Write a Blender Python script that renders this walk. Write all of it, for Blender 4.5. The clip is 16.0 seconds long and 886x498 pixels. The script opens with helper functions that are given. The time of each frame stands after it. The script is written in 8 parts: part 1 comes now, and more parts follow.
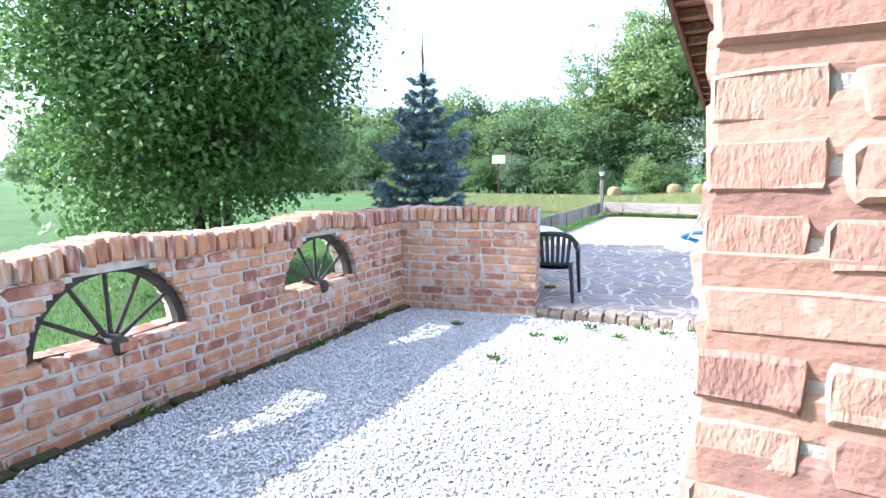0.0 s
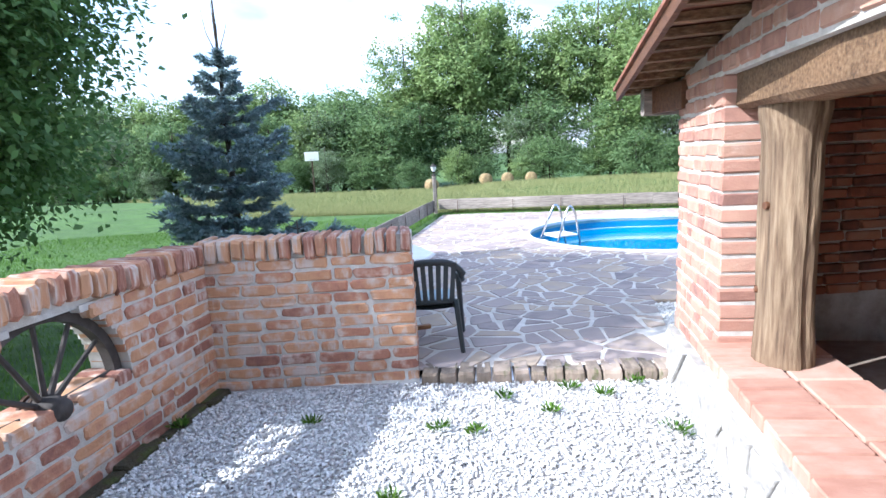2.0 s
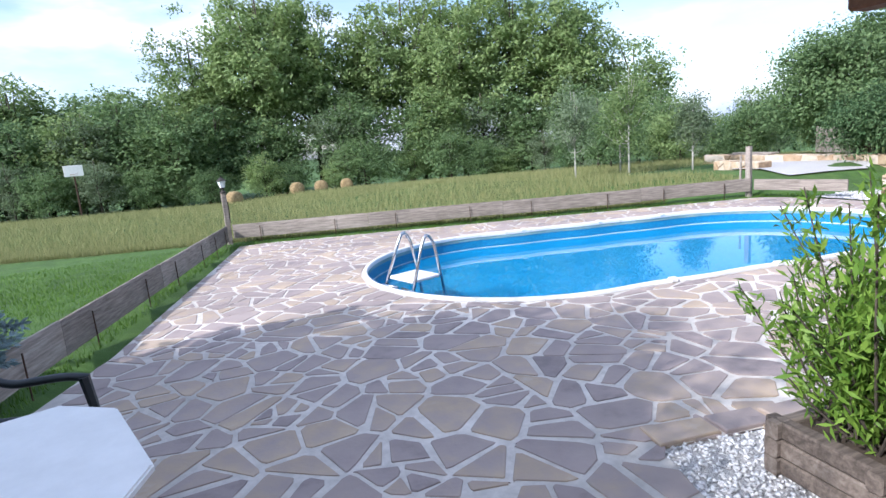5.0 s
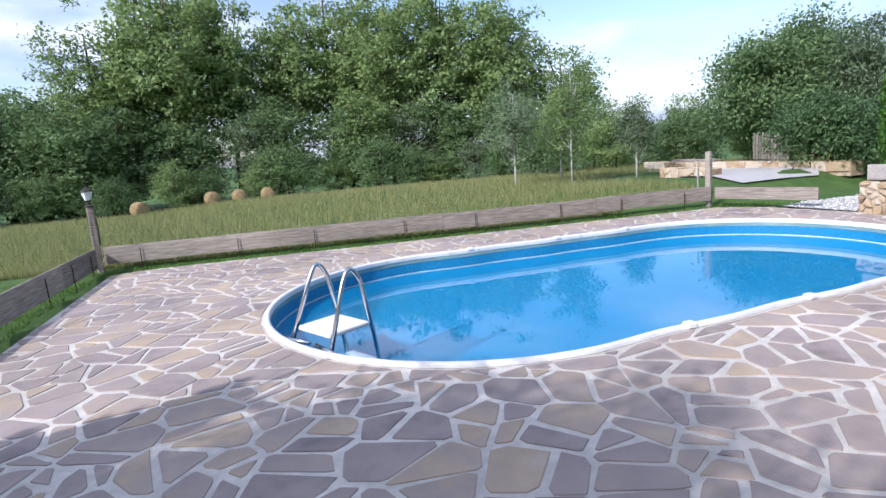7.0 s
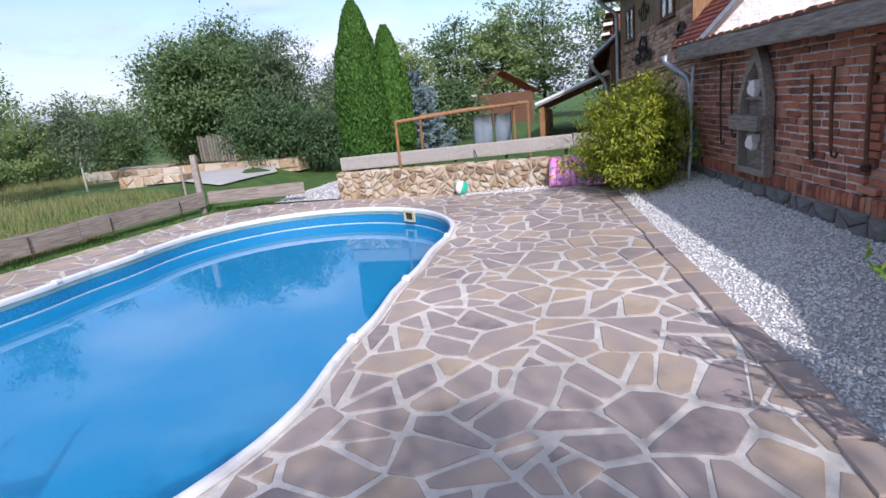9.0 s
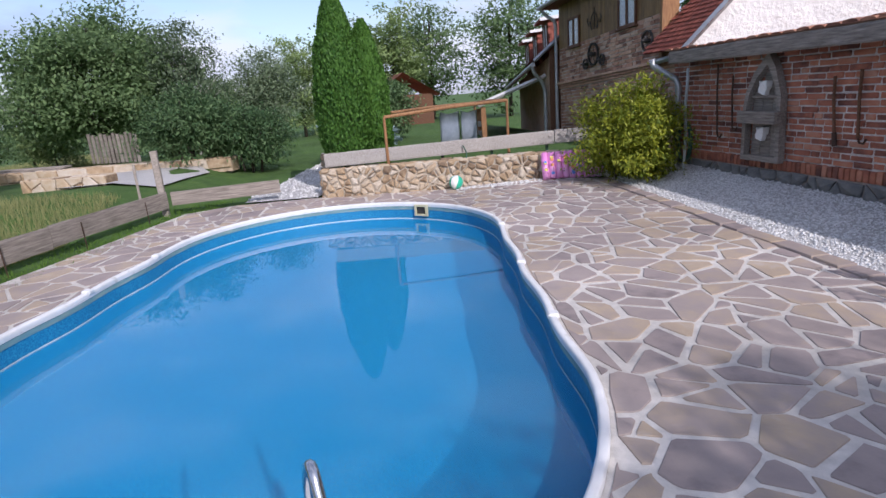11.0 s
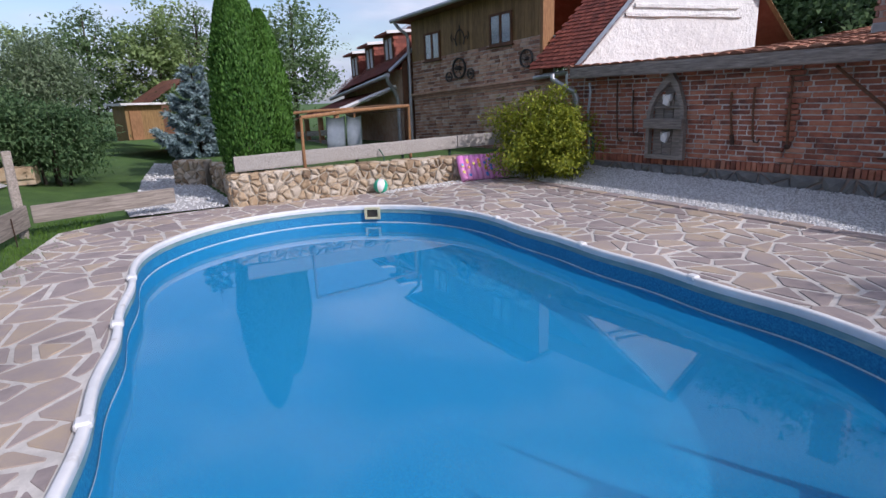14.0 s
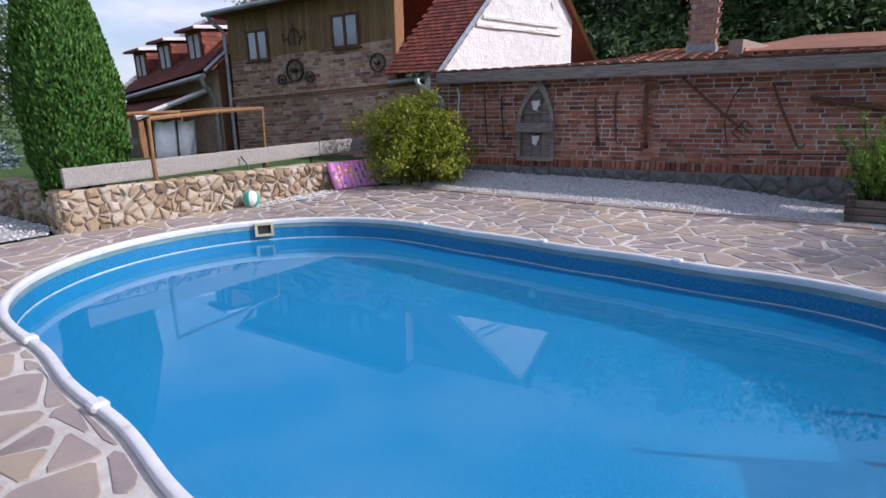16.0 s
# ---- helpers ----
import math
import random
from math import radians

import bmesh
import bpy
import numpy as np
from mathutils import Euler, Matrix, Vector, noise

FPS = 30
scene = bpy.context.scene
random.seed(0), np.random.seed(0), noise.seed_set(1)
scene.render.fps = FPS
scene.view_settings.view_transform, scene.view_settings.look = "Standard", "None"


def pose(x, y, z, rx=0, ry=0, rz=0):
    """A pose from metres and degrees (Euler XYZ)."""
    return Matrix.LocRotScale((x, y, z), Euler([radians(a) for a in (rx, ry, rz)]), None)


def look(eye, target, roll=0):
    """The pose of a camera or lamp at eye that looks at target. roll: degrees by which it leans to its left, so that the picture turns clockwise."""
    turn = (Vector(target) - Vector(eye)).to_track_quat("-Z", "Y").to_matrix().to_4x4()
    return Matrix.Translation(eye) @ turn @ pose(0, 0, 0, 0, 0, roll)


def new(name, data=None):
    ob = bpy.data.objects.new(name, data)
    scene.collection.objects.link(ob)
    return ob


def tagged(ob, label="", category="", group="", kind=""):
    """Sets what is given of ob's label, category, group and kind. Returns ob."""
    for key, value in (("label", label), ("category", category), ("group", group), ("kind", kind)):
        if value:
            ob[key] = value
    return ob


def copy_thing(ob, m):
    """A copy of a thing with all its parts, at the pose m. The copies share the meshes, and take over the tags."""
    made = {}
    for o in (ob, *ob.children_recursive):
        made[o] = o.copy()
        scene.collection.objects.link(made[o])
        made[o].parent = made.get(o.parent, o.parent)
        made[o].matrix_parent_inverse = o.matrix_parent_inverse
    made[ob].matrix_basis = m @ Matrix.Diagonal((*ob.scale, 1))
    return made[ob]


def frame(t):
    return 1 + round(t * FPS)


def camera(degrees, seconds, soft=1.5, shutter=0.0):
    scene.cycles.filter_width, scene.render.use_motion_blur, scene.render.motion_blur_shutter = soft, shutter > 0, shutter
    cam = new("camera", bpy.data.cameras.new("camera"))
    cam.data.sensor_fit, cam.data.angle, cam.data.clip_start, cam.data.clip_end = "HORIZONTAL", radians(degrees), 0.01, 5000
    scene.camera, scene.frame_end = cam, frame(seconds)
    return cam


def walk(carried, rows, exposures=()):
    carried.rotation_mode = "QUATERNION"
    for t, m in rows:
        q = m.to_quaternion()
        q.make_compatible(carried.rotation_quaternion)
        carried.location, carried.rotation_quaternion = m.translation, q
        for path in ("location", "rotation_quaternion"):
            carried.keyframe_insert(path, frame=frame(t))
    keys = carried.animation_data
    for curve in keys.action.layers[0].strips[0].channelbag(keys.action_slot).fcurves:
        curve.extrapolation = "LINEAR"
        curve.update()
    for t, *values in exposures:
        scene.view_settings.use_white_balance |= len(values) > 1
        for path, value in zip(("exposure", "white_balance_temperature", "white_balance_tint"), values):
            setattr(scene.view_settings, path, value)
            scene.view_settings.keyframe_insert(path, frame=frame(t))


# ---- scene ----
cam = camera(76.5, 16.0)
PATH = [
    (0, (1.809, 0.686, 1.58), (1.463, 2.635, 1.29), -0.8),
    (0.5, (1.532, 1.033, 1.626), (1.211, 2.984, 1.324), -1.2),
    (1, (1.333, 1.498, 1.645), (1.182, 3.468, 1.336), -1.7),
    (1.5, (1.316, 2.04, 1.653), (1.406, 4.013, 1.334), -2.4),
    (2, (1.368, 2.642, 1.677), (1.657, 4.593, 1.348), -3.1),
    (2.5, (1.459, 3.222, 1.686), (1.965, 5.126, 1.344), -3.8),
    (3, (1.54, 3.858, 1.708), (2.208, 5.71, 1.356), -4.4),
    (3.5, (1.655, 4.432, 1.681), (2.39, 6.26, 1.332), -3.8),
    (4, (1.818, 5.019, 1.699), (2.653, 6.799, 1.33), -4.5),
    (4.2, (1.921, 5.275, 1.677), (2.774, 7.048, 1.321), -4.6),
    (6.5, (2.82, 7.446, 1.702), (3.801, 9.151, 1.34), -4.6),
    (7, (3.138, 7.872, 1.59), (4.249, 9.499, 1.244), -4.5),
    (7.5, (3.288, 8.095, 1.635), (4.8, 9.343, 1.24), -5.4),
    (8, (3.354, 8.569, 1.615), (5.182, 9.245, 1.167), -5.4),
    (8.3, (3.389, 8.881, 1.622), (5.283, 9.329, 1.161), -6.0),
    (8.5, (3.381, 9.165, 1.57), (5.306, 9.438, 1.1), -5.1),
    (9, (3.375, 9.637, 1.651), (5.311, 9.658, 1.148), -5.7),
    (9.5, (3.314, 10.206, 1.592), (5.244, 10.041, 1.096), -4.9),
    (10, (3.283, 10.803, 1.648), (5.196, 10.515, 1.141), -4.9),
    (10.2, (3.328, 11.051, 1.7), (5.233, 10.727, 1.186), -5.1),
    (12.3, (3.997, 13.708, 1.709), (5.751, 12.902, 1.188), -2.8),
    (12.5, (4.072, 13.863, 1.697), (5.796, 12.994, 1.177), -2.9),
    (13, (4.436, 14.379, 1.692), (6.065, 13.343, 1.169), -2.3),
    (13.5, (4.787, 14.831, 1.67), (6.315, 13.651, 1.147), -1.8),
    (14, (5.178, 15.122, 1.604), (6.63, 13.846, 1.089), -1.9),
    (14.5, (5.645, 15.448, 1.594), (6.984, 14.054, 1.08), -1.5),
    (15, (6.094, 15.682, 1.586), (7.26, 14.14, 1.072), -1.1),
    (15.5, (6.619, 15.845, 1.557), (7.576, 14.163, 1.051), -0.8),
    (16, (7.16, 15.986, 1.48), (7.958, 14.219, 0.989), -0.9),
]
walk(cam, [(t, look(eye, target, roll)) for t, eye, target, roll in PATH],
     exposures=((0, 2.02, 5650, 10), (1.5, 1.7, 5650, 10), (3, 1.38, 5700, 11), (4.2, 1.12, 5850, 13), (7, 0.62, 6000, 16), (9, 0.35, 6100, 19), (12.5, 0.04, 6150, 20), (14.5, 0.02, 6150, 20), (16, 0.14, 6150, 20)))

# ---------- sky and sun ----------
SUN_WAY = Vector((1.36, 0.27, -1.0)).normalized()
world = bpy.data.worlds.new("world")
scene.world = world
world.use_nodes = True
wn = world.node_tree
sky = wn.nodes.new("ShaderNodeTexSky")
sky.sky_type = "NISHITA"
sky.sun_disc = False
sky.sun_elevation = math.asin(-SUN_WAY.z)
sky.sun_rotation = math.atan2(-SUN_WAY.x, -SUN_WAY.y)
sky.air_density, sky.dust_density, sky.ozone_density = 1.0, 1.5, 1.2
wc = wn.nodes.new("ShaderNodeTexCoord")
wm = wn.nodes.new("ShaderNodeMapping")
wm.inputs["Scale"].default_value = (1.0, 1.0, 3.2)
wn.links.new(wc.outputs["Generated"], wm.inputs["Vector"])
cl = wn.nodes.new("ShaderNodeTexNoise")
cl.inputs["Scale"].default_value, cl.inputs["Detail"].default_value, cl.inputs["Roughness"].default_value = 2.6, 8, 0.55
wn.links.new(wm.outputs[0], cl.inputs["Vector"])
cr = wn.nodes.new("ShaderNodeMapRange")
cr.inputs["From Min"].default_value, cr.inputs["From Max"].default_value = 0.4, 0.62
wn.links.new(cl.outputs["Fac"], cr.inputs["Value"])
cm = wn.nodes.new("ShaderNodeMix")
cm.data_type = "RGBA"
wn.links.new(cr.outputs[0], cm.inputs["Factor"])
wn.links.new(sky.outputs[0], cm.inputs[6])
c2 = wn.nodes.new("ShaderNodeTexNoise")
c2.inputs["Scale"].default_value, c2.inputs["Detail"].default_value = 5.0, 5
wn.links.new(wm.outputs[0], c2.inputs["Vector"])
ct = wn.nodes.new("ShaderNodeValToRGB")
ct.color_ramp.elements[0].position, ct.color_ramp.elements[0].color = 0.36, (2.7, 3.15, 4.3, 1)
ct.color_ramp.elements[1].position, ct.color_ramp.elements[1].color = 0.64, (5.4, 5.7, 6.3, 1)
wn.links.new(c2.outputs["Fac"], ct.inputs["Fac"])
wn.links.new(ct.outputs["Color"], cm.inputs[7])
wn.links.new(cm.outputs[2], wn.nodes["Background"].inputs["Color"])
wn.nodes["Background"].inputs["Strength"].default_value = 0.15

sun = new("sun", bpy.data.lights.new("sun", "SUN"))
sun.data.energy, sun.data.angle, sun.data.color = 3.3, radians(0.6), (1.0, 0.95, 0.88)
sun.matrix_basis = look((0, 0, 30), Vector((0, 0, 30)) + SUN_WAY)


# ---------- small tools ----------
def mesh_of(name, bm, mat=None, smooth=False):
    me = bpy.data.meshes.new(name)
    bm.normal_update()
    bm.to_mesh(me)
    bm.free()
    if mat:
        me.materials.append(mat)
    if smooth:
        me.polygons.foreach_set("use_smooth", [True] * len(me.polygons))
    return me


def thing(name, bm, mat, label="", category="", group="", kind="", smooth=False):
    return tagged(new(name, mesh_of(name, bm, mat, smooth)), label, category, group, kind)


def part(name, bm, mat, parent, label="", smooth=False):
    ob = new(name, mesh_of(name, bm, mat, smooth))
    ob.parent = parent
    return tagged(ob, label)


def piece(name, me, parent, m=None):
    ob = new(name, me)
    ob.parent = parent
    if m is not None:
        ob.matrix_basis = m
    return ob


def empty(name, m, label, category, group="", kind=""):
    ob = new(name)
    ob.matrix_basis = m
    ob.empty_display_size = 0.1
    return tagged(ob, label, category, group, kind)


def box(bm, x0, y0, z0, x1, y1, z1, m=None, bevel=0.0, jitter=0.0, rng=None):
    r = bmesh.ops.create_cube(bm, size=1.0)
    vs = r["verts"]
    s = Matrix.LocRotScale(((x0 + x1) / 2, (y0 + y1) / 2, (z0 + z1) / 2), None, (x1 - x0, y1 - y0, z1 - z0))
    bmesh.ops.transform(bm, matrix=s, verts=vs)
    if jitter:
        for v in vs:
            v.co += Vector([(rng or random).uniform(-jitter, jitter) for _ in range(3)])
    if bevel:
        es = list({e for v in vs for e in v.link_edges})
        out = bmesh.ops.bevel(bm, geom=es, offset=bevel, segments=1, affect="EDGES")
        vs = list({v for f in out["faces"] for v in f.verts} | {v for v in vs if v.is_valid})
    if m is not None:
        bmesh.ops.transform(bm, matrix=m, verts=vs)
    return vs


def tube(bm, points, r, sides=10, r1=None, closed=False, caps=True):
    """A round bar along points, tapering from r to r1."""
    pts = [Vector(p) for p in points]
    n = len(pts)
    rings = []
    up = None
    for i, p in enumerate(pts):
        if closed:
            d = pts[(i + 1) % n] - pts[i - 1]
        else:
            d = pts[min(i + 1, n - 1)] - pts[max(i - 1, 0)]
        d.normalize()
        if up is None:
            up = Vector((0, 0, 1)) if abs(d.z) < 0.9 else Vector((1, 0, 0))
        a = d.cross(up).normalized()
        b = a.cross(d).normalized()
        up = b
        rr = r if r1 is None else r + (r1 - r) * i / max(1, n - 1)
        rings.append([bm.verts.new(p + a * rr * math.cos(2 * math.pi * k / sides) + b * rr * math.sin(2 * math.pi * k / sides)) for k in range(sides)])
    for i in range(n if closed else n - 1):
        j = (i + 1) % n
        for k in range(sides):
            l = (k + 1) % sides
            bm.faces.new((rings[i][k], rings[i][l], rings[j][l], rings[j][k]))
    if caps and not closed:
        bm.faces.new(rings[0][::-1])
        bm.faces.new(rings[-1])


def lathe(bm, profile, m=None, sides=24):
    """A turned body from (radius, z) pairs."""
    rings = []
    for r, z in profile:
        rings.append([bm.verts.new((r * math.cos(2 * math.pi * k / sides), r * math.sin(2 * math.pi * k / sides), z)) for k in range(sides)])
    for i in range(len(rings) - 1):
        for k in range(sides):
            l = (k + 1) % sides
            bm.faces.new((rings[i][k], rings[i][l], rings[i + 1][l], rings[i + 1][k]))
    bm.faces.new(rings[0][::-1])
    bm.faces.new(rings[-1])
    vs = [v for ring in rings for v in ring]
    if m is not None:
        bmesh.ops.transform(bm, matrix=m, verts=vs)


def prism(bm, poly, z0, z1, m=None):
    """An upright prism over a polygon in plan."""
    a = [bm.verts.new((x, y, z0)) for x, y in poly]
    b = [bm.verts.new((x, y, z1)) for x, y in poly]
    bm.faces.new(a[::-1])
    bm.faces.new(b)
    n = len(poly)
    for i in range(n):
        j = (i + 1) % n
        bm.faces.new((a[i], a[j], b[j], b[i]))
    if m is not None:
        bmesh.ops.transform(bm, matrix=m, verts=a + b)


def along(p, q, z=0.0):
    """A pose at p whose x axis runs towards q in plan, and whose y axis lies to its left."""
    return pose(p[0], p[1], z, 0, 0, math.degrees(math.atan2(q[1] - p[1], q[0] - p[0])))


def fence_d(x, y):
    return (x - 3.65) * 0.392 + (y - 19.1) * 0.92


def ground_z(x, y):
    """The height of the land: level round the pool, falling over the meadow, rising a little to the house."""
    d = fence_d(x, y)
    z = -0.026 * min(max(0.0, d - 0.6), 50) - 0.034 * min(max(0.0, d - 14), 40)
    z += 0.42 * min(max(0.0, (x - 8.5) / 6), 1) * min(max(0.0, (d - 0.2) / 2.2), 1) * min(max(0.0, (34 - x) / 8), 1) * min(max(0.0, (y - 12.8) / 1.6), 1)
    if d < 0:
        z += 0.006 * max(0.0, min(x, 13) - 5) * max(0.0, 9.5 - max(y, 6))
    return z


# ---------- materials ----------
def ramp_node(nt, stops):
    n = nt.nodes.new("ShaderNodeValToRGB")
    el = n.color_ramp.elements
    el[0].position, el[0].color = stops[0][0], (*stops[0][1], 1)
    el[1].position, el[1].color = stops[-1][0], (*stops[-1][1], 1)
    for p, c in stops[1:-1]:
        e = el.new(p)
        e.color = (*c, 1)
    return n


def surface(name, stops, scale=5.0, rough=0.8, bump=0.3, fine=60.0, metal=0.0, stretch=(1, 1, 1), per="none", vary=0.25,
            blotch=0.25, blotch_scale=0.7, bump_dist=0.01, spec=0.5, coat=0.0, wear=None, wear_at=(0.6, 0.7), wear_scale=6.0):
    """A procedural surface: colour stops over grain, large blotches, random tone a piece, relief in two scales."""
    mat = bpy.data.materials.new(name)
    mat.use_nodes = True
    nt = mat.node_tree
    bsdf = nt.nodes["Principled BSDF"]
    link = nt.links.new
    tc = nt.nodes.new("ShaderNodeTexCoord")
    mp = nt.nodes.new("ShaderNodeMapping")
    mp.inputs["Scale"].default_value = stretch
    link(tc.outputs["Object"], mp.inputs["Vector"])
    vec = mp.outputs["Vector"]
    rnd = None
    if per == "object":
        rnd = nt.nodes.new("ShaderNodeObjectInfo").outputs["Random"]
    elif per == "island":
        rnd = nt.nodes.new("ShaderNodeNewGeometry").outputs["Random Per Island"]
    if rnd is not None:
        off = nt.nodes.new("ShaderNodeVectorMath")
        off.operation = "MULTIPLY_ADD"
        comb = nt.nodes.new("ShaderNodeCombineXYZ")
        for i in range(3):
            link(rnd, comb.inputs[i])
        link(comb.outputs[0], off.inputs[0])
        off.inputs[1].default_value = (17, 31, 23)
        link(vec, off.inputs[2])
        vec = off.outputs[0]
    n1 = nt.nodes.new("ShaderNodeTexNoise")
    n1.inputs["Scale"].default_value, n1.inputs["Detail"].default_value, n1.inputs["Roughness"].default_value = scale, 6, 0.62
    link(vec, n1.inputs["Vector"])
    fac = n1.outputs["Fac"]
    if rnd is not None:
        mx = nt.nodes.new("ShaderNodeMath")
        mx.operation = "MULTIPLY_ADD"
        sub = nt.nodes.new("ShaderNodeMath")
        sub.operation = "SUBTRACT"
        link(rnd, sub.inputs[0])
        sub.inputs[1].default_value = 0.5
        link(sub.outputs[0], mx.inputs[0])
        mx.inputs[1].default_value = vary * 2
        link(fac, mx.inputs[2])
        fac = mx.outputs[0]
    rp = ramp_node(nt, stops)
    link(fac, rp.inputs["Fac"])
    col = rp.outputs["Color"]
    if wear is not None:
        n3 = nt.nodes.new("ShaderNodeTexNoise")
        n3.inputs["Scale"].default_value, n3.inputs["Detail"].default_value = wear_scale, 5
        link(vec, n3.inputs["Vector"])
        mr = nt.nodes.new("ShaderNodeMapRange")
        mr.inputs["From Min"].default_value, mr.inputs["From Max"].default_value = wear_at
        link(n3.outputs["Fac"], mr.inputs["Value"])
        mixw = nt.nodes.new("ShaderNodeMix")
        mixw.data_type = "RGBA"
        link(mr.outputs[0], mixw.inputs["Factor"])
        link(col, mixw.inputs[6])
        mixw.inputs[7].default_value = (*wear, 1)
        col = mixw.outputs[2]
    if blotch:
        n2 = nt.nodes.new("ShaderNodeTexNoise")
        n2.inputs["Scale"].default_value, n2.inputs["Detail"].default_value = blotch_scale, 3
        link(tc.outputs["Object"], n2.inputs["Vector"])
        mr2 = nt.nodes.new("ShaderNodeMapRange")
        mr2.inputs["From Min"].default_value, mr2.inputs["From Max"].default_value = 0.3, 0.7
        mr2.inputs["To Min"].default_value, mr2.inputs["To Max"].default_value = 1 - blotch, 1 + blotch * 0.6
        link(n2.outputs["Fac"], mr2.inputs["Value"])
        mul = nt.nodes.new("ShaderNodeVectorMath")
        mul.operation = "SCALE"
        link(col, mul.inputs[0])
        link(mr2.outputs[0], mul.inputs["Scale"])
        col = mul.outputs[0]
    link(col, bsdf.inputs["Base Color"])
    bsdf.inputs["Roughness"].default_value = rough
    bsdf.inputs["Metallic"].default_value = metal
    bsdf.inputs["Specular IOR Level"].default_value = spec
    bsdf.inputs["Coat Weight"].default_value = coat
    if bump:
        nf = nt.nodes.new("ShaderNodeTexNoise")
        nf.inputs["Scale"].default_value, nf.inputs["Detail"].default_value = fine, 4
        link(vec, nf.inputs["Vector"])
        add = nt.nodes.new("ShaderNodeMath")
        add.operation = "MULTIPLY_ADD"
        link(nf.outputs["Fac"], add.inputs[0])
        add.inputs[1].default_value = 0.5
        link(n1.outputs["Fac"], add.inputs[2])
        bp = nt.nodes.new("ShaderNodeBump")
        bp.inputs["Strength"].default_value, bp.inputs["Distance"].default_value = bump, bump_dist
        link(add.outputs[0], bp.inputs["Height"])
        link(bp.outputs[0], bsdf.inputs["Normal"])
    return mat


def leafy(name, dark, light, rough=0.5, vary=1.0, through_light=0.35):
    """Leaves: a tone for each leaf, some light passing through."""
    mat = bpy.data.materials.new(name)
    mat.use_nodes = True
    nt = mat.node_tree
    bsdf = nt.nodes["Principled BSDF"]
    geo = nt.nodes.new("ShaderNodeNewGeometry")
    info = nt.nodes.new("ShaderNodeObjectInfo")
    ma = nt.nodes.new("ShaderNodeMath")
    ma.operation = "MULTIPLY_ADD"
    nt.links.new(info.outputs["Random"], ma.inputs[0])
    ma.inputs[1].default_value = 0.45
    mb = nt.nodes.new("ShaderNodeMath")
    mb.operation = "MULTIPLY"
    nt.links.new(geo.outputs["Random Per Island"], mb.inputs[0])
    mb.inputs[1].default_value = 0.55 * vary
    nt.links.new(mb.outputs[0], ma.inputs[2])
    rp = ramp_node(nt, [(0.0, dark), (1.0, light)])
    nt.links.new(ma.outputs[0], rp.inputs["Fac"])
    nt.links.new(rp.outputs["Color"], bsdf.inputs["Base Color"])
    bsdf.inputs["Roughness"].default_value = rough
    bsdf.inputs["Specular IOR Level"].default_value = 0.3
    tr = nt.nodes.new("ShaderNodeBsdfTranslucent")
    nt.links.new(rp.outputs["Color"], tr.inputs["Color"])
    mixs = nt.nodes.new("ShaderNodeMixShader")
    mixs.inputs[0].default_value = through_light
    nt.links.new(bsdf.outputs[0], mixs.inputs[1])
    nt.links.new(tr.outputs[0], mixs.inputs[2])
    nt.links.new(mixs.outputs[0], nt.nodes["Material Output"].inputs["Surface"])
    return mat


PALE_BRICK = [(0.12, (0.26, 0.14, 0.115)), (0.36, (0.38, 0.205, 0.155)), (0.55, (0.425, 0.24, 0.18)), (0.75, (0.45, 0.275, 0.205)), (0.95, (0.48, 0.34, 0.275))]
COURT_BRICK = [(0.12, (0.26, 0.12, 0.09)), (0.35, (0.42, 0.2, 0.13)), (0.52, (0.5, 0.27, 0.15)), (0.72, (0.55, 0.31, 0.18)), (0.95, (0.55, 0.42, 0.35))]
M_BRICK_COURT = surface("lime_stained_brick", COURT_BRICK, scale=9, rough=0.92, bump=0.8, fine=60, per="object", vary=0.34, wear=(0.55, 0.47, 0.42), wear_at=(0.5, 0.7), wear_scale=9, blotch=0.15)
M_BRICK_COURT_J = surface("lime_stained_brick_far", COURT_BRICK, scale=9, rough=0.92, bump=0.8, fine=60, per="island", vary=0.34, wear=(0.55, 0.47, 0.42), wear_at=(0.5, 0.7), wear_scale=9, blotch=0.15)
M_BRICK = surface("old_brick", PALE_BRICK,
                  scale=9, rough=0.9, bump=0.7, fine=70, per="object", vary=0.3, wear=(0.56, 0.4, 0.32), wear_at=(0.62, 0.85), wear_scale=17, blotch=0.12)
M_BRICK_J = surface("old_brick_far", PALE_BRICK,
                    scale=9, rough=0.9, bump=0.7, fine=70, per="island", vary=0.3, wear=(0.56, 0.4, 0.32), wear_at=(0.62, 0.85), wear_scale=17, blotch=0.12)
M_BRICK_RED = surface("red_brick", [(0.15, (0.13, 0.052, 0.038)), (0.45, (0.34, 0.12, 0.072)), (0.65, (0.43, 0.165, 0.095)), (0.95, (0.46, 0.26, 0.18))],
                      scale=7, rough=0.9, bump=0.6, per="island", vary=0.3, blotch=0.3)
M_BRICK_RED_P = surface("red_brick_near", [(0.15, (0.13, 0.052, 0.038)), (0.45, (0.34, 0.12, 0.072)), (0.65, (0.43, 0.165, 0.095)), (0.95, (0.46, 0.26, 0.18))],
                        scale=7, rough=0.9, bump=0.6, per="object", vary=0.3, blotch=0.2)
M_BRICK_HOUSE = surface("house_brick", [(0.15, (0.2, 0.105, 0.075)), (0.45, (0.42, 0.23, 0.155)), (0.7, (0.52, 0.34, 0.24)), (0.95, (0.6, 0.47, 0.38))],
                        scale=6, rough=0.9, bump=0.5, per="island", vary=0.35, blotch=0.25)
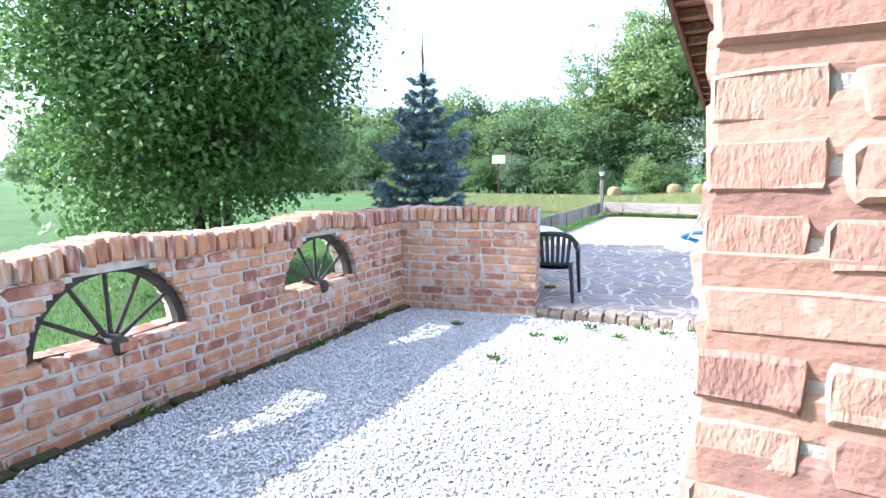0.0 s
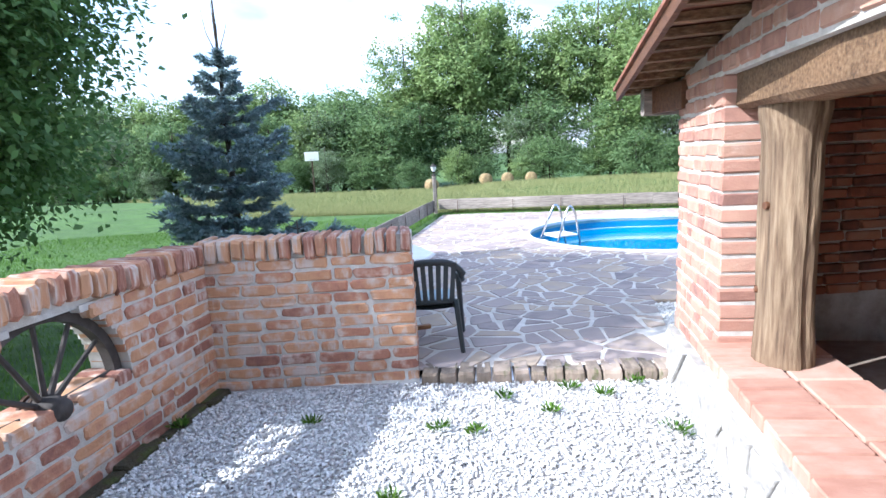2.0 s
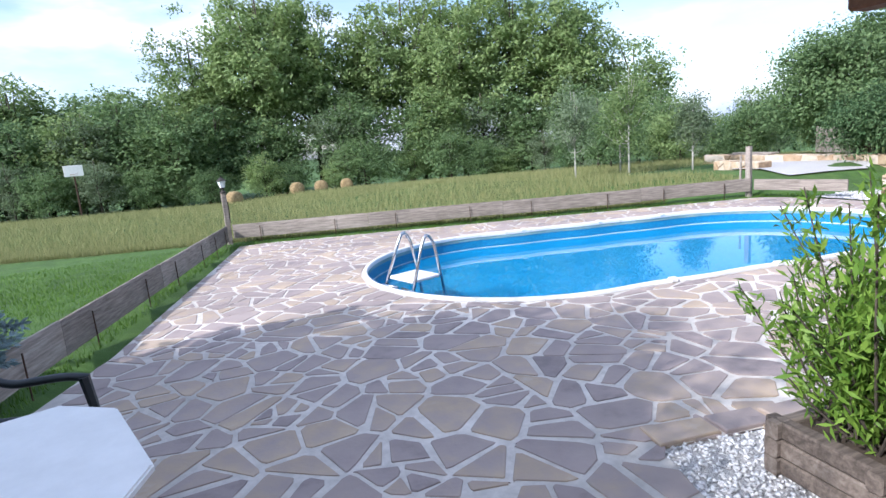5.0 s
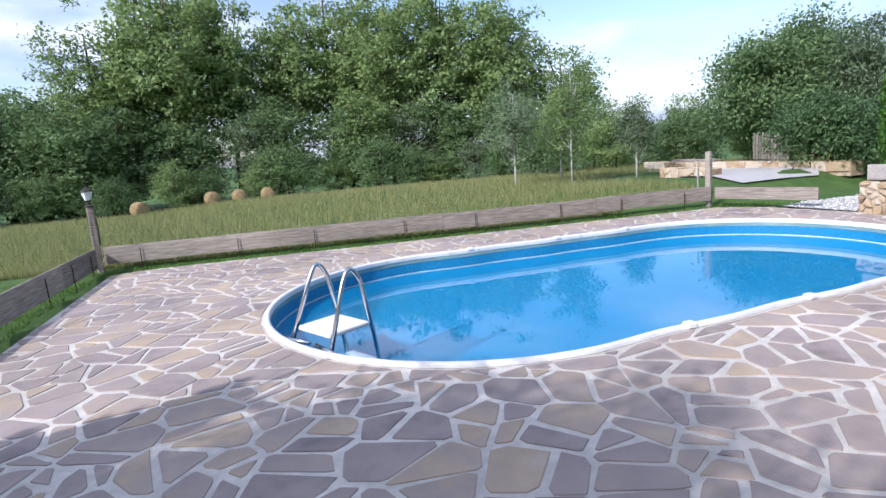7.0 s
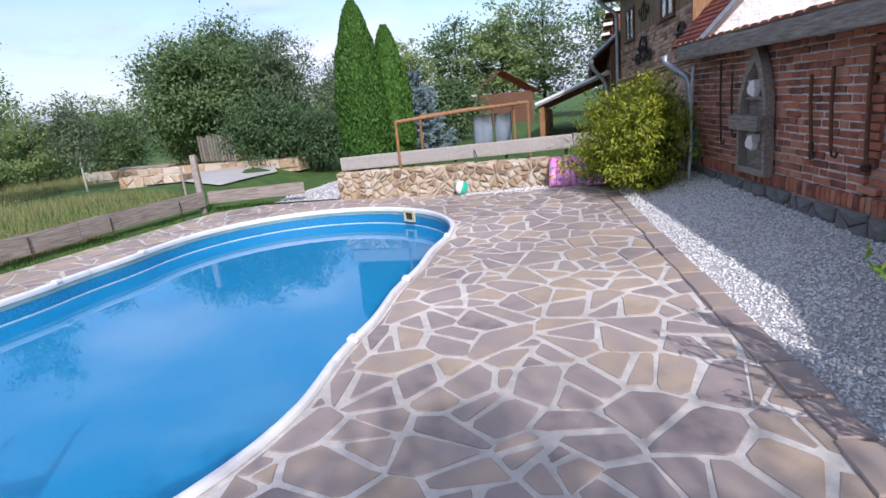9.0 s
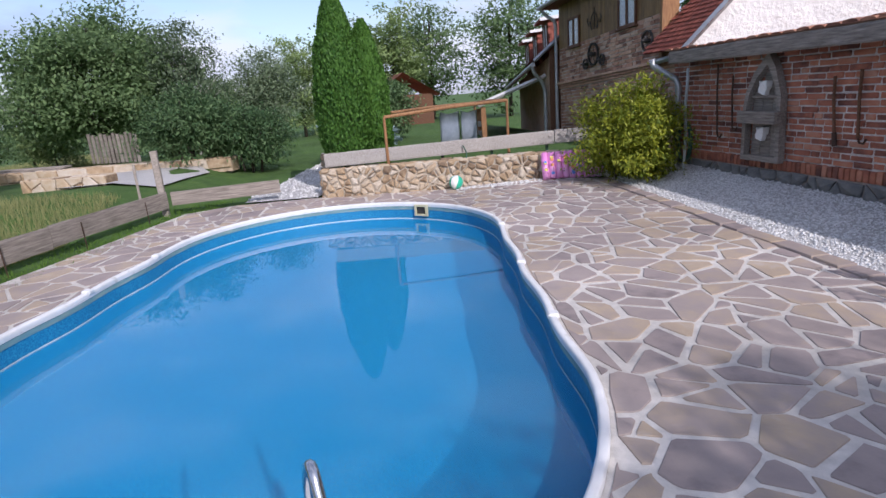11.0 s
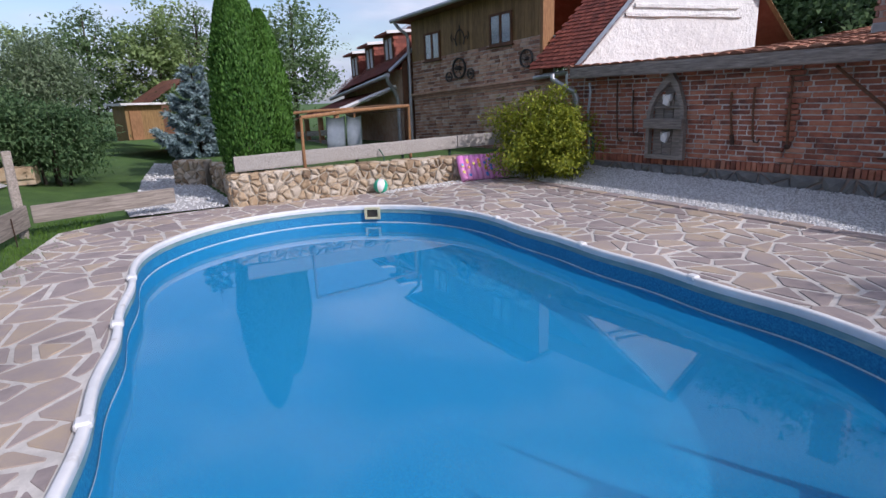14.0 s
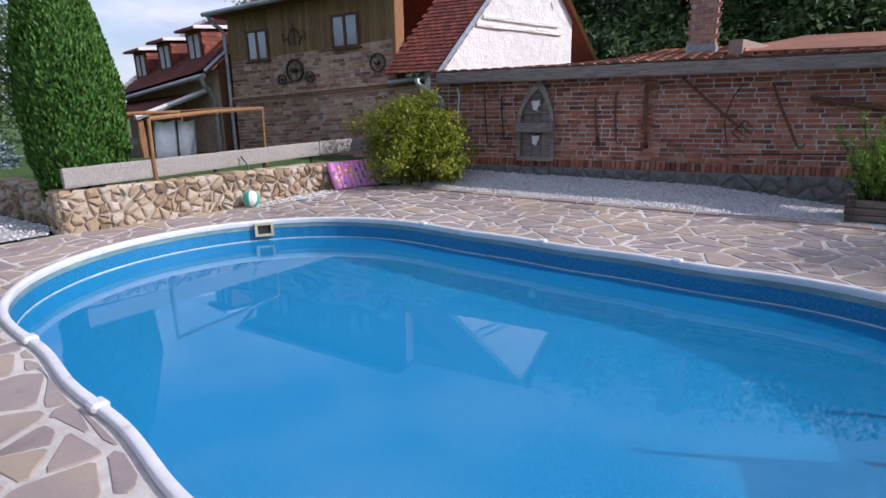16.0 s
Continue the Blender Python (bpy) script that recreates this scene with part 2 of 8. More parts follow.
M_MORTAR = surface("lime_mortar", [(0.3, (0.46, 0.44, 0.41)), (0.7, (0.66, 0.64, 0.6))], scale=14, rough=0.95, bump=0.8, fine=120, blotch=0.2)
M_MORTAR_DARK = surface("grey_mortar", [(0.3, (0.24, 0.19, 0.16)), (0.7, (0.36, 0.3, 0.26))], scale=14, rough=0.95, bump=0.8, fine=120, blotch=0.25)
M_MORTAR_SHED = surface("worn_grey_mortar", [(0.3, (0.36, 0.31, 0.28)), (0.55, (0.6, 0.56, 0.52)), (0.75, (0.72, 0.69, 0.66))], scale=6, rough=0.95, bump=0.8, fine=120, blotch=0.3)
M_JOINT = surface("paving_mortar", [(0.3, (0.48, 0.45, 0.41)), (0.7, (0.66, 0.62, 0.57))], scale=10, rough=0.95, bump=0.8, fine=110, blotch=0.25)
SLATE = [(0.08, (0.21, 0.175, 0.17)), (0.3, (0.31, 0.255, 0.24)), (0.5, (0.345, 0.285, 0.26)), (0.64, (0.38, 0.305, 0.25)), (0.8, (0.43, 0.335, 0.24)), (0.94, (0.46, 0.39, 0.33))]
M_SLATE = surface("paving_stone", SLATE, scale=4, rough=0.75, bump=0.55, fine=45, per="object", vary=0.27, blotch=0.2)
M_SLATE_J = surface("paving_stone_far", SLATE, scale=4, rough=0.75, bump=0.55, fine=45, per="island", vary=0.27, blotch=0.2)
M_GRAVEL_BED = surface("gravel_bed", [(0.3, (0.4, 0.39, 0.38)), (0.7, (0.62, 0.61, 0.6))], scale=60, rough=0.95, bump=1.0, fine=180, blotch=0.12, bump_dist=0.02)
M_PEBBLE = surface("white_pebble", [(0.15, (0.5, 0.5, 0.5)), (0.45, (0.72, 0.72, 0.72)), (0.9, (0.86, 0.86, 0.85))], scale=10, rough=0.85, bump=0.3, per="island", vary=0.3, blotch=0.1)
M_GRASS_SOIL = surface("lawn", [(0.3, (0.035, 0.085, 0.012)), (0.55, (0.06, 0.13, 0.02)), (0.8, (0.1, 0.17, 0.03))], scale=2.5, rough=0.95, bump=1.0, fine=90, blotch=0.25, blotch_scale=0.25, bump_dist=0.03)
M_WOOD_GREY = surface("weathered_board", [(0.25, (0.11, 0.092, 0.078)), (0.55, (0.27, 0.235, 0.205)), (0.85, (0.45, 0.4, 0.355))], scale=5, stretch=(0.7, 9, 9), rough=0.85, bump=0.6, fine=30, per="object", vary=0.1, blotch=0.2)
M_WOOD_BROWN = surface("old_beam", [(0.25, (0.05, 0.028, 0.014)), (0.5, (0.2, 0.115, 0.058)), (0.8, (0.36, 0.25, 0.15))], scale=4, stretch=(0.8, 16, 16), rough=0.75, bump=0.9, fine=24, blotch=0.3, blotch_scale=2.0)
M_WOOD_POST = surface("old_post", [(0.25, (0.06, 0.038, 0.022)), (0.42, (0.17, 0.11, 0.066)), (0.58, (0.28, 0.2, 0.125)), (0.8, (0.42, 0.33, 0.23))], scale=3.2, stretch=(13, 13, 0.9), rough=0.72, bump=0.9, fine=24, blotch=0.3, blotch_scale=2.0)
M_WOOD_DARK = surface("stained_wood", [(0.25, (0.06, 0.025, 0.012)), (0.6, (0.15, 0.065, 0.03)), (0.9, (0.22, 0.1, 0.05))], scale=5, stretch=(1, 7, 7), rough=0.7, bump=0.4, blotch=0.2)
M_WHEEL = surface("wheel_wood", [(0.25, (0.025, 0.022, 0.02)), (0.6, (0.07, 0.062, 0.058)), (0.9, (0.15, 0.135, 0.125))], scale=8, rough=0.8, bump=0.6, blotch=0.2)
M_IRON = surface("rusty_iron", [(0.3, (0.03, 0.02, 0.016)), (0.7, (0.11, 0.06, 0.04))], scale=14, rough=0.8, metal=0.4, bump=0.4)
M_WHITE_WALL = surface("whitewashed_wall", [(0.3, (0.7, 0.7, 0.7)), (0.7, (0.84, 0.84, 0.83))], scale=5, rough=0.9, bump=1.0, fine=18, blotch=0.08, bump_dist=0.04)
M_TILE_RED = surface("red_shingle", [(0.2, (0.13, 0.035, 0.025)), (0.55, (0.25, 0.06, 0.038)), (0.9, (0.34, 0.1, 0.065))], scale=5, rough=0.75, bump=0.4, per="island", vary=0.2, blotch=0.2)
M_TILE_OLD = surface("clay_tile", [(0.2, (0.16, 0.07, 0.045)), (0.5, (0.32, 0.13, 0.075)), (0.85, (0.45, 0.24, 0.15))], scale=6, rough=0.85, bump=0.4, per="island", vary=0.3, blotch=0.25)
M_STONE_DARK = surface("grey_stone", [(0.2, (0.06, 0.065, 0.07)), (0.5, (0.14, 0.145, 0.145)), (0.85, (0.26, 0.25, 0.23))], scale=5, rough=0.9, bump=0.9, fine=40, per="island", vary=0.3, blotch=0.2, bump_dist=0.02)
M_STONE = surface("sandstone", [(0.1, (0.2, 0.14, 0.09)), (0.4, (0.4, 0.29, 0.18)), (0.6, (0.48, 0.38, 0.27)), (0.9, (0.56, 0.5, 0.42))], scale=5, rough=0.9, bump=1.0, fine=30, per="object", vary=0.35, blotch=0.15, bump_dist=0.02)
M_STONE_J = surface("sandstone_far", [(0.1, (0.2, 0.14, 0.09)), (0.4, (0.4, 0.29, 0.18)), (0.6, (0.48, 0.38, 0.27)), (0.9, (0.56, 0.5, 0.42))], scale=5, rough=0.9, bump=1.0, fine=30, per="island", vary=0.35, blotch=0.15, bump_dist=0.02)
M_STONE_MORTAR = surface("brown_mortar", [(0.3, (0.38, 0.33, 0.26)), (0.7, (0.52, 0.46, 0.38))], scale=12, rough=0.95, bump=0.8, fine=90, blotch=0.2)
M_PLANK = surface("pale_grey_plank", [(0.25, (0.2, 0.185, 0.17)), (0.55, (0.36, 0.335, 0.31)), (0.85, (0.52, 0.49, 0.46))], scale=5, stretch=(0.7, 9, 9), rough=0.85, bump=0.6, fine=30, per="object", vary=0.08, blotch=0.15)
M_BARK = surface("bark", [(0.3, (0.03, 0.024, 0.018)), (0.7, (0.11, 0.09, 0.07))], scale=10, stretch=(3, 3, 0.6), rough=0.95, bump=1.0, fine=40)
M_BIRCH = surface("birch_bark", [(0.3, (0.1, 0.09, 0.08)), (0.45, (0.5, 0.48, 0.45)), (0.8, (0.65, 0.63, 0.6))], scale=5, stretch=(1, 1, 4), rough=0.8, bump=0.4)
M_PLASTIC = surface("dark_green_plastic", [(0.3, (0.012, 0.018, 0.022)), (0.7, (0.02, 0.028, 0.034))], scale=8, rough=0.42, bump=0.05, blotch=0.15)
M_WHITE_PLASTIC = surface("white_plastic", [(0.3, (0.72, 0.72, 0.7)), (0.7, (0.82, 0.82, 0.8))], scale=6, rough=0.4, bump=0.08, blotch=0.06)
M_RIM = surface("pool_rim_plastic", [(0.3, (0.66, 0.66, 0.66)), (0.7, (0.8, 0.8, 0.8))], scale=5, rough=0.45, bump=0.1, blotch=0.1, wear=(0.5, 0.48, 0.44), wear_at=(0.62, 0.75))
M_LINER = surface("blue_pool_liner", [(0.3, (0.005, 0.13, 0.31)), (0.5, (0.01, 0.205, 0.42)), (0.7, (0.035, 0.32, 0.53))], scale=55, rough=0.5, bump=0.0, blotch=0.06, blotch_scale=0.8)
M_CHROME = surface("steel", [(0.3, (0.55, 0.56, 0.58)), (0.7, (0.7, 0.71, 0.72))], scale=9, rough=0.22, metal=1.0, bump=0.03, blotch=0.05)
M_ZINC = surface("zinc", [(0.3, (0.34, 0.36, 0.38)), (0.7, (0.5, 0.52, 0.54))], scale=7, rough=0.5, metal=0.7, bump=0.1)
M_CLAD = surface("varnished_cladding", [(0.25, (0.12, 0.065, 0.02)), (0.6, (0.24, 0.14, 0.05)), (0.9, (0.34, 0.21, 0.085))], scale=5, stretch=(6, 6, 0.8), rough=0.6, bump=0.3, per="island", vary=0.15, blotch=0.15)
M_ORANGE_WOOD = surface("orange_stained_pole", [(0.3, (0.2, 0.09, 0.035)), (0.7, (0.36, 0.19, 0.085))], scale=6, stretch=(5, 5, 1), rough=0.65, bump=0.3)
M_DARK = surface("dark_interior", [(0.3, (0.02, 0.018, 0.016)), (0.7, (0.05, 0.045, 0.04))], scale=5, rough=0.9, bump=0.2)
M_SOIL = surface("soil", [(0.3, (0.035, 0.025, 0.016)), (0.7, (0.09, 0.065, 0.045))], scale=12, rough=1.0, bump=1.0)


# ---------- land ----------
POOL_C, POOL_A = Vector((7.0, 12.85)), radians(-15.9)


def pool_point(u, v):
    c, s = math.cos(POOL_A), math.sin(POOL_A)
    return (POOL_C.x + u * c - v * s, POOL_C.y + u * s + v * c)


def pool_outline(off=0.0):
    """The pool's plan: two round ends, joined by sides that wave a little."""
    side = []
    r0, r1, length = 2.33, 2.16, 4.05
    for i in range(41):
        u = length * i / 40
        base = r0 + (r1 - r0) * i / 40
        v = base - 0.015 * math.sin(math.pi * i / 40) ** 2 - 0.035 * math.sin(3 * math.pi * i / 40) ** 2
        side.append((u, v))
    pts = []
    for i in range(1, 36):
        a = math.pi / 2 + math.pi * i / 36
        pts.append(((r0 + off) * math.cos(a), (r0 + off) * math.sin(a)))
    pts += [(u, -v - off) for u, v in side]
    for i in range(1, 36):
        a = -math.pi / 2 + math.pi * i / 36
        pts.append((length + (r1 + off) * math.cos(a), (r1 + off) * math.sin(a)))
    pts += [(u, v + off) for u, v in side[::-1]]
    return [pool_point(u, v) for u, v in pts]


def inside(p, poly):
    x, y = p
    c = False
    j = len(poly) - 1
    for i in range(len(poly)):
        xi, yi = poly[i]
        xj, yj = poly[j]
        if (yi > y) != (yj > y) and x < (xj - xi) * (y - yi) / (yj - yi) + xi:
            c = not c
        j = i
    return c


PAVING = [(1.78, 6.93), (0.1, 7.35), (0.55, 9.6), (1.7, 12.1), (3.75, 18.4), (4.4, 18.3), (14.3, 14.1), (14.62, 13.3), (14.4, 11.75), (13.1, 7.75), (12.2, 6.95), (5.55, 7.8), (4.45, 8.12), (3.78, 6.46)]
COURT = [(1.78, 6.85), (0.17, 7.18), (-2.95, -2.3), (0.9, -2.3), (3.78, 6.4)]
POOL = pool_outline()


def land():
    """One sheet from the garden to the horizon, with openings for the pool and the gravel court."""
    bm = bmesh.new()
    # a grid that grows coarser outwards
    def axis(c):
        near = [c + i * 0.5 for i in range(-44, 61)]
        far = [c - 22 - 2 * 1.22 ** k for k in range(1, 36)][::-1]
        far2 = [c + 30 + 2 * 1.22 ** k for k in range(1, 36)]
        return far + near + far2
    xs, ys = axis(6), axis(9)
    grown = pool_outline(0.45)
    def cut(x, y):
        return inside((x, y), PAVE_IN) or inside((x, y), COURT_IN) or inside((x, y), grown)
    vs = {}
    for i in range(len(xs) - 1):
        for j in range(len(ys) - 1):
            cx, cy = (xs[i] + xs[i + 1]) / 2, (ys[j] + ys[j + 1]) / 2
            quad = [(xs[i], ys[j]), (xs[i + 1], ys[j]), (xs[i + 1], ys[j + 1]), (xs[i], ys[j + 1])]
            if max(xs[i + 1] - xs[i], ys[j + 1] - ys[j]) < 1 and all(cut(*q) for q in quad):
                continue
            f = []
            for q in quad:
                if q not in vs:
                    x, y = q
                    z = ground_z(x, y) - 0.03 + 0.02 * noise.noise((x * 0.4, y * 0.4, 0))
                    if cut(x, y):
                        z = -0.16
                    vs[q] = bm.verts.new((x, y, z))
                f.append(vs[q])
            bm.faces.new(f)
    thing("ground", bm, M_GRASS_SOIL, "green mown lawn and meadow running out to the wood", "ground", kind="structure", smooth=True)


def shrunk(poly, d):
    cx = sum(p[0] for p in poly) / len(poly)
    cy = sum(p[1] for p in poly) / len(poly)
    out = []
    for x, y in poly:
        r = math.hypot(x - cx, y - cy)
        out.append((cx + (x - cx) * (r - d) / r, cy + (y - cy) * (r - d) / r))
    return out


PAVE_IN, COURT_IN = shrunk(PAVING, -0.2), shrunk(COURT, -0.75)
land()


def sheet(poly, hole, step, fz, fine=False):
    """A flat sheet over a polygon, less a hole, following the height fz."""
    bm = bmesh.new()
    edges = []
    for loop in [poly] + ([hole] if hole else []):
        ring = []
        for i in range(len(loop)):
            a, b = Vector(loop[i]), Vector(loop[(i + 1) % len(loop)])
            n = max(1, int((b - a).length / step))
            ring += [a.lerp(b, k / n) for k in range(n)]
        vs = [bm.verts.new((p.x, p.y, 0)) for p in ring]
        edges += [bm.edges.new((vs[i], vs[(i + 1) % len(vs)])) for i in range(len(vs))]
    bmesh.ops.triangle_fill(bm, edges=edges, use_beauty=True)
    for f in bm.faces:
        if f.normal.z < 0:
            f.normal_flip()
    if hole or fine:
        bmesh.ops.subdivide_edges(bm, edges=bm.edges[:], cuts=7, use_grid_fill=True)
    for v in bm.verts:
        v.co.z = fz(v.co.x, v.co.y)
    return bm


def plane_z(x, y):
    return 0.006 * max(0.0, min(x, 13) - 5) * max(0.0, 9.5 - y)


paving = thing("pavement", sheet(PAVING, pool_outline(0.02), 0.5, lambda x, y: plane_z(x, y) - 0.004), M_JOINT,
               "crazy paving of brown-grey natural stone in pale mortar", "paving", kind="structure")
court = thing("gravel_ground", sheet(COURT, None, 0.4, lambda x, y: -0.09), M_GRAVEL_BED, "bed of white gravel in the brick court", "gravel", kind="structure")

# ---------- pool ----------
WATER_Z = -0.24


def ring_wall(bm, poly, z0, z1):
    a = [bm.verts.new((x, y, z0)) for x, y in poly]
    b = [bm.verts.new((x, y, z1)) for x, y in poly]
    n = len(poly)
    for i in range(n):
        j = (i + 1) % n
        bm.faces.new((a[j], a[i], b[i], b[j]))
    return a, b


M_LIP = surface("film_on_liner", [(0.3, (0.1, 0.24, 0.3)), (0.55, (0.2, 0.33, 0.34)), (0.75, (0.36, 0.42, 0.36))], scale=3, stretch=(1, 1, 6), rough=0.6, bump=0.05, blotch=0.2, blotch_scale=1.2)
M_WATERLINE = surface("pale_waterline", [(0.3, (0.36, 0.52, 0.6)), (0.7, (0.6, 0.7, 0.74))], scale=7, rough=0.7, bump=0.05)
pool = empty("swimming_pool", pose(POOL_C.x, POOL_C.y, 0), "long rounded swimming pool with white rim, full of clear blue water", "pool")
T_POOL = Matrix.Translation((-POOL_C.x, -POOL_C.y, 0))


def pool_parts():
    bm = bmesh.new()
    a, b = ring_wall(bm, pool_outline(0.01), -0.98, 0.03)
    bm.faces.new(a)
    bmesh.ops.transform(bm, matrix=T_POOL, verts=bm.verts)
    part("liner", bm, M_LINER, pool, "bright blue pool liner with fine mosaic speckle")
    bm = bmesh.new()
    ring_wall(bm, pool_outline(0.005), -0.085, 0.03)
    bmesh.ops.transform(bm, matrix=T_POOL, verts=bm.verts)
    part("liner_lip", bm, M_LIP, pool, "grey-green film along the top of the liner")
    # thin pale strip round the pool wall at water level
    bm = bmesh.new()
    ring_wall(bm, pool_outline(0.003), WATER_Z - 0.004, WATER_Z + 0.014)
    bmesh.ops.transform(bm, matrix=T_POOL, verts=bm.verts)
    part("waterline_mark", bm, M_WATERLINE, pool, "thin pale line at the waterline")
    bm = bmesh.new()
    prof = [(0.0, -0.03), (-0.01, 0.018), (-0.004, 0.032), (0.008, 0.038), (0.04, 0.038), (0.05, 0.03), (0.052, 0.0)]
    loops = []
    for off, z in prof:
        loops.append([bm.verts.new((x, y, z)) for x, y in pool_outline(off)])
    for k in range(len(loops) - 1):
        n = len(loops[k])
        for i in range(n):
            j = (i + 1) % n
            bm.faces.new((loops[k][i], loops[k][j], loops[k + 1][j], loops[k + 1][i]))
    bmesh.ops.transform(bm, matrix=T_POOL, verts=bm.verts)
    part("rim", bm, M_RIM, pool, "white plastic rim strip", smooth=True)
    bm = bmesh.new()
    bm.faces.new([bm.verts.new((x, y, WATER_Z)) for x, y in pool_outline(0.005)])
    bmesh.ops.transform(bm, matrix=T_POOL, verts=bm.verts)
    w = part("water", bm, M_WATER, pool, "calm clear water mirroring the sky")
    w.visible_shadow = False


M_WATER = bpy.data.materials.new("water")
M_WATER.use_nodes = True
wb = M_WATER.node_tree.nodes["Principled BSDF"]
wb.inputs["Transmission Weight"].default_value, wb.inputs["Roughness"].default_value, wb.inputs["IOR"].default_value = 1.0, 0.0, 1.333
wb.inputs["Base Color"].default_value = (0.86, 0.97, 1.0, 1)
wnz = M_WATER.node_tree.nodes.new("ShaderNodeTexNoise")
wnz.inputs["Scale"].default_value, wnz.inputs["Detail"].default_value = 1.6, 2
wbp = M_WATER.node_tree.nodes.new("ShaderNodeBump")
wbp.inputs["Strength"].default_value, wbp.inputs["Distance"].default_value = 0.03, 0.02
M_WATER.node_tree.links.new(wnz.outputs["Fac"], wbp.inputs["Height"])
M_WATER.node_tree.links.new(wbp.outputs[0], wb.inputs["Normal"])
wd = M_WATER.node_tree.nodes.new("ShaderNodeBsdfPrincipled")
wd.inputs["Base Color"].default_value = (0.012, 0.275, 0.55, 1)
wd.inputs["Roughness"].default_value, wd.inputs["IOR"].default_value = 0.0, 1.333
M_WATER.node_tree.links.new(wbp.outputs[0], wd.inputs["Normal"])
wx = M_WATER.node_tree.nodes.new("ShaderNodeMixShader")
wx.inputs[0].default_value = 0.48  # light scattered back by the water itself
M_WATER.node_tree.links.new(wb.outputs[0], wx.inputs[1])
M_WATER.node_tree.links.new(wd.outputs[0], wx.inputs[2])
M_WATER.node_tree.links.new(wx.outputs[0], M_WATER.node_tree.nodes["Material Output"].inputs["Surface"])
pool_parts()



# ---------- masonry ----------
def brick_meshes(name, mat, n=8, bevel=0.007, jit=0.006, size=(0.28, 0.3, 0.075)):
    """A few worn bricks of one size about the origin, with rounded uneven outlines, shared by all bricks of a wall."""
    rng = random.Random(len(name) * 7 + 3)
    out = []
    hx, hy, hz = size[0] / 2, size[1] / 2, size[2] / 2
    for k in range(n):
        bm = bmesh.new()
        c = bevel * rng.uniform(1.0, 2.2)
        outline = [(-hx, -hz + c), (-hx + c, -hz), (rng.uniform(-0.3, 0.3) * hx, -hz), (hx - c, -hz), (hx, -hz + c), (hx, hz - c), (hx - c, hz), (rng.uniform(-0.3, 0.3) * hx, hz), (-hx + c, hz), (-hx, hz - c)]
        outline = [(x + rng.uniform(-jit, jit), z + rng.uniform(-jit, jit) * 0.6) for x, z in outline]
        b = bevel * 1.2
        rings = []
        for y, shrink in ((-hy, b * 1.2), (-hy + b, 0), (hy - b, 0), (hy, b * 1.2)):
            rings.append([bm.verts.new((x * (1 - shrink / hx), y + rng.uniform(-jit, jit) * 0.5, z * (1 - shrink * 0.8 / hz))) for x, z in outline])
        m = len(outline)
        for p, q in zip(rings, rings[1:]):
            for i in range(m):
                j = (i + 1) % m
                bm.faces.new((p[i], p[j], q[j], q[i]))
        bm.faces.new(rings[0][::-1])
        bm.faces.new(rings[-1])
        bmesh.ops.recalc_face_normals(bm, faces=bm.faces)
        out.append(mesh_of(name, bm, mat))
    return out


def brick_size(l, d, h):
    """Stretches the common brick to a length, depth and height."""
    return Matrix.Diagonal((l / 0.28, d / 0.3, h / 0.075, 1))


def joined(name, meshes_at, mat, parent=None, label="", kind=""):
    """One mesh out of many placed unit meshes."""
    cos, faces, base = [], [], 0
    cache = {}
    for me, m in meshes_at:
        if me.name not in cache:
            co = np.empty(len(me.vertices) * 3)
            me.vertices.foreach_get("co", co)
            cache[me.name] = (co.reshape(-1, 3), [tuple(p.vertices) for p in me.polygons])
        co, fs = cache[me.name]
        a = np.array(m)
        cos.append(co @ a[:3, :3].T + a[:3, 3])
        faces += [tuple(i + base for i in f) for f in fs]
        base += len(co)
    me = bpy.data.meshes.new(name)
    me.from_pydata(np.concatenate(cos).tolist() if cos else [], [], faces)
    me.materials.append(mat)
    ob = new(name, me)
    if parent:
        ob.parent = parent
    return tagged(ob, label, kind=kind)


def chords(lo, hi, holes, z):
    """The stretches of lo..hi left free at height z by holes, each of which gives its (from, to) at z or None."""
    spans = [(lo, hi)]
    for h in holes:
        c = h(z)
        if not c:
            continue
        nxt = []
        for a, b in spans:
            if c[1] <= a or c[0] >= b:
                nxt.append((a, b))
            else:
                if c[0] - a > 0.03:
                    nxt.append((a, c[0]))
                if b - c[1] > 0.03:
                    nxt.append((c[1], b))
        spans = nxt
    return spans


def lay_bricks(x0, x1, z0, z1, course, blen, joint, depth, proud, holes=(), seed=1, header=0.35, step=None):
    """Places of bricks in a wall along x, front at y = 0: (x, z, length, height, depth, y)."""
    rng = random.Random(seed)
    out = []
    rows = max(1, round((z1 - z0) / course))
    ch = (z1 - z0) / rows
    for r in range(rows):
        z = z0 + (r + 0.5) * ch
        for lo, hi in chords(x0, x1, holes, z):
            x = lo
            first = True
            while x < hi - 0.02:
                w = (blen if rng.random() > header else blen * 0.48) * rng.uniform(0.92, 1.06)
                if first and r % 2:
                    w = blen * rng.uniform(0.42, 0.52)
                first = False
                b = x + w
                if hi - b < 0.09:
                    b = hi
                p = proud + rng.uniform(-0.005, 0.006)
                out.append(((x + b) / 2, z + rng.uniform(-0.004, 0.004), b - x, ch - joint * rng.uniform(0.7, 1.25), depth, p + (step((x + b) / 2) if step else 0)))
                x = b + joint * rng.uniform(0.6, 1.4)
    return out


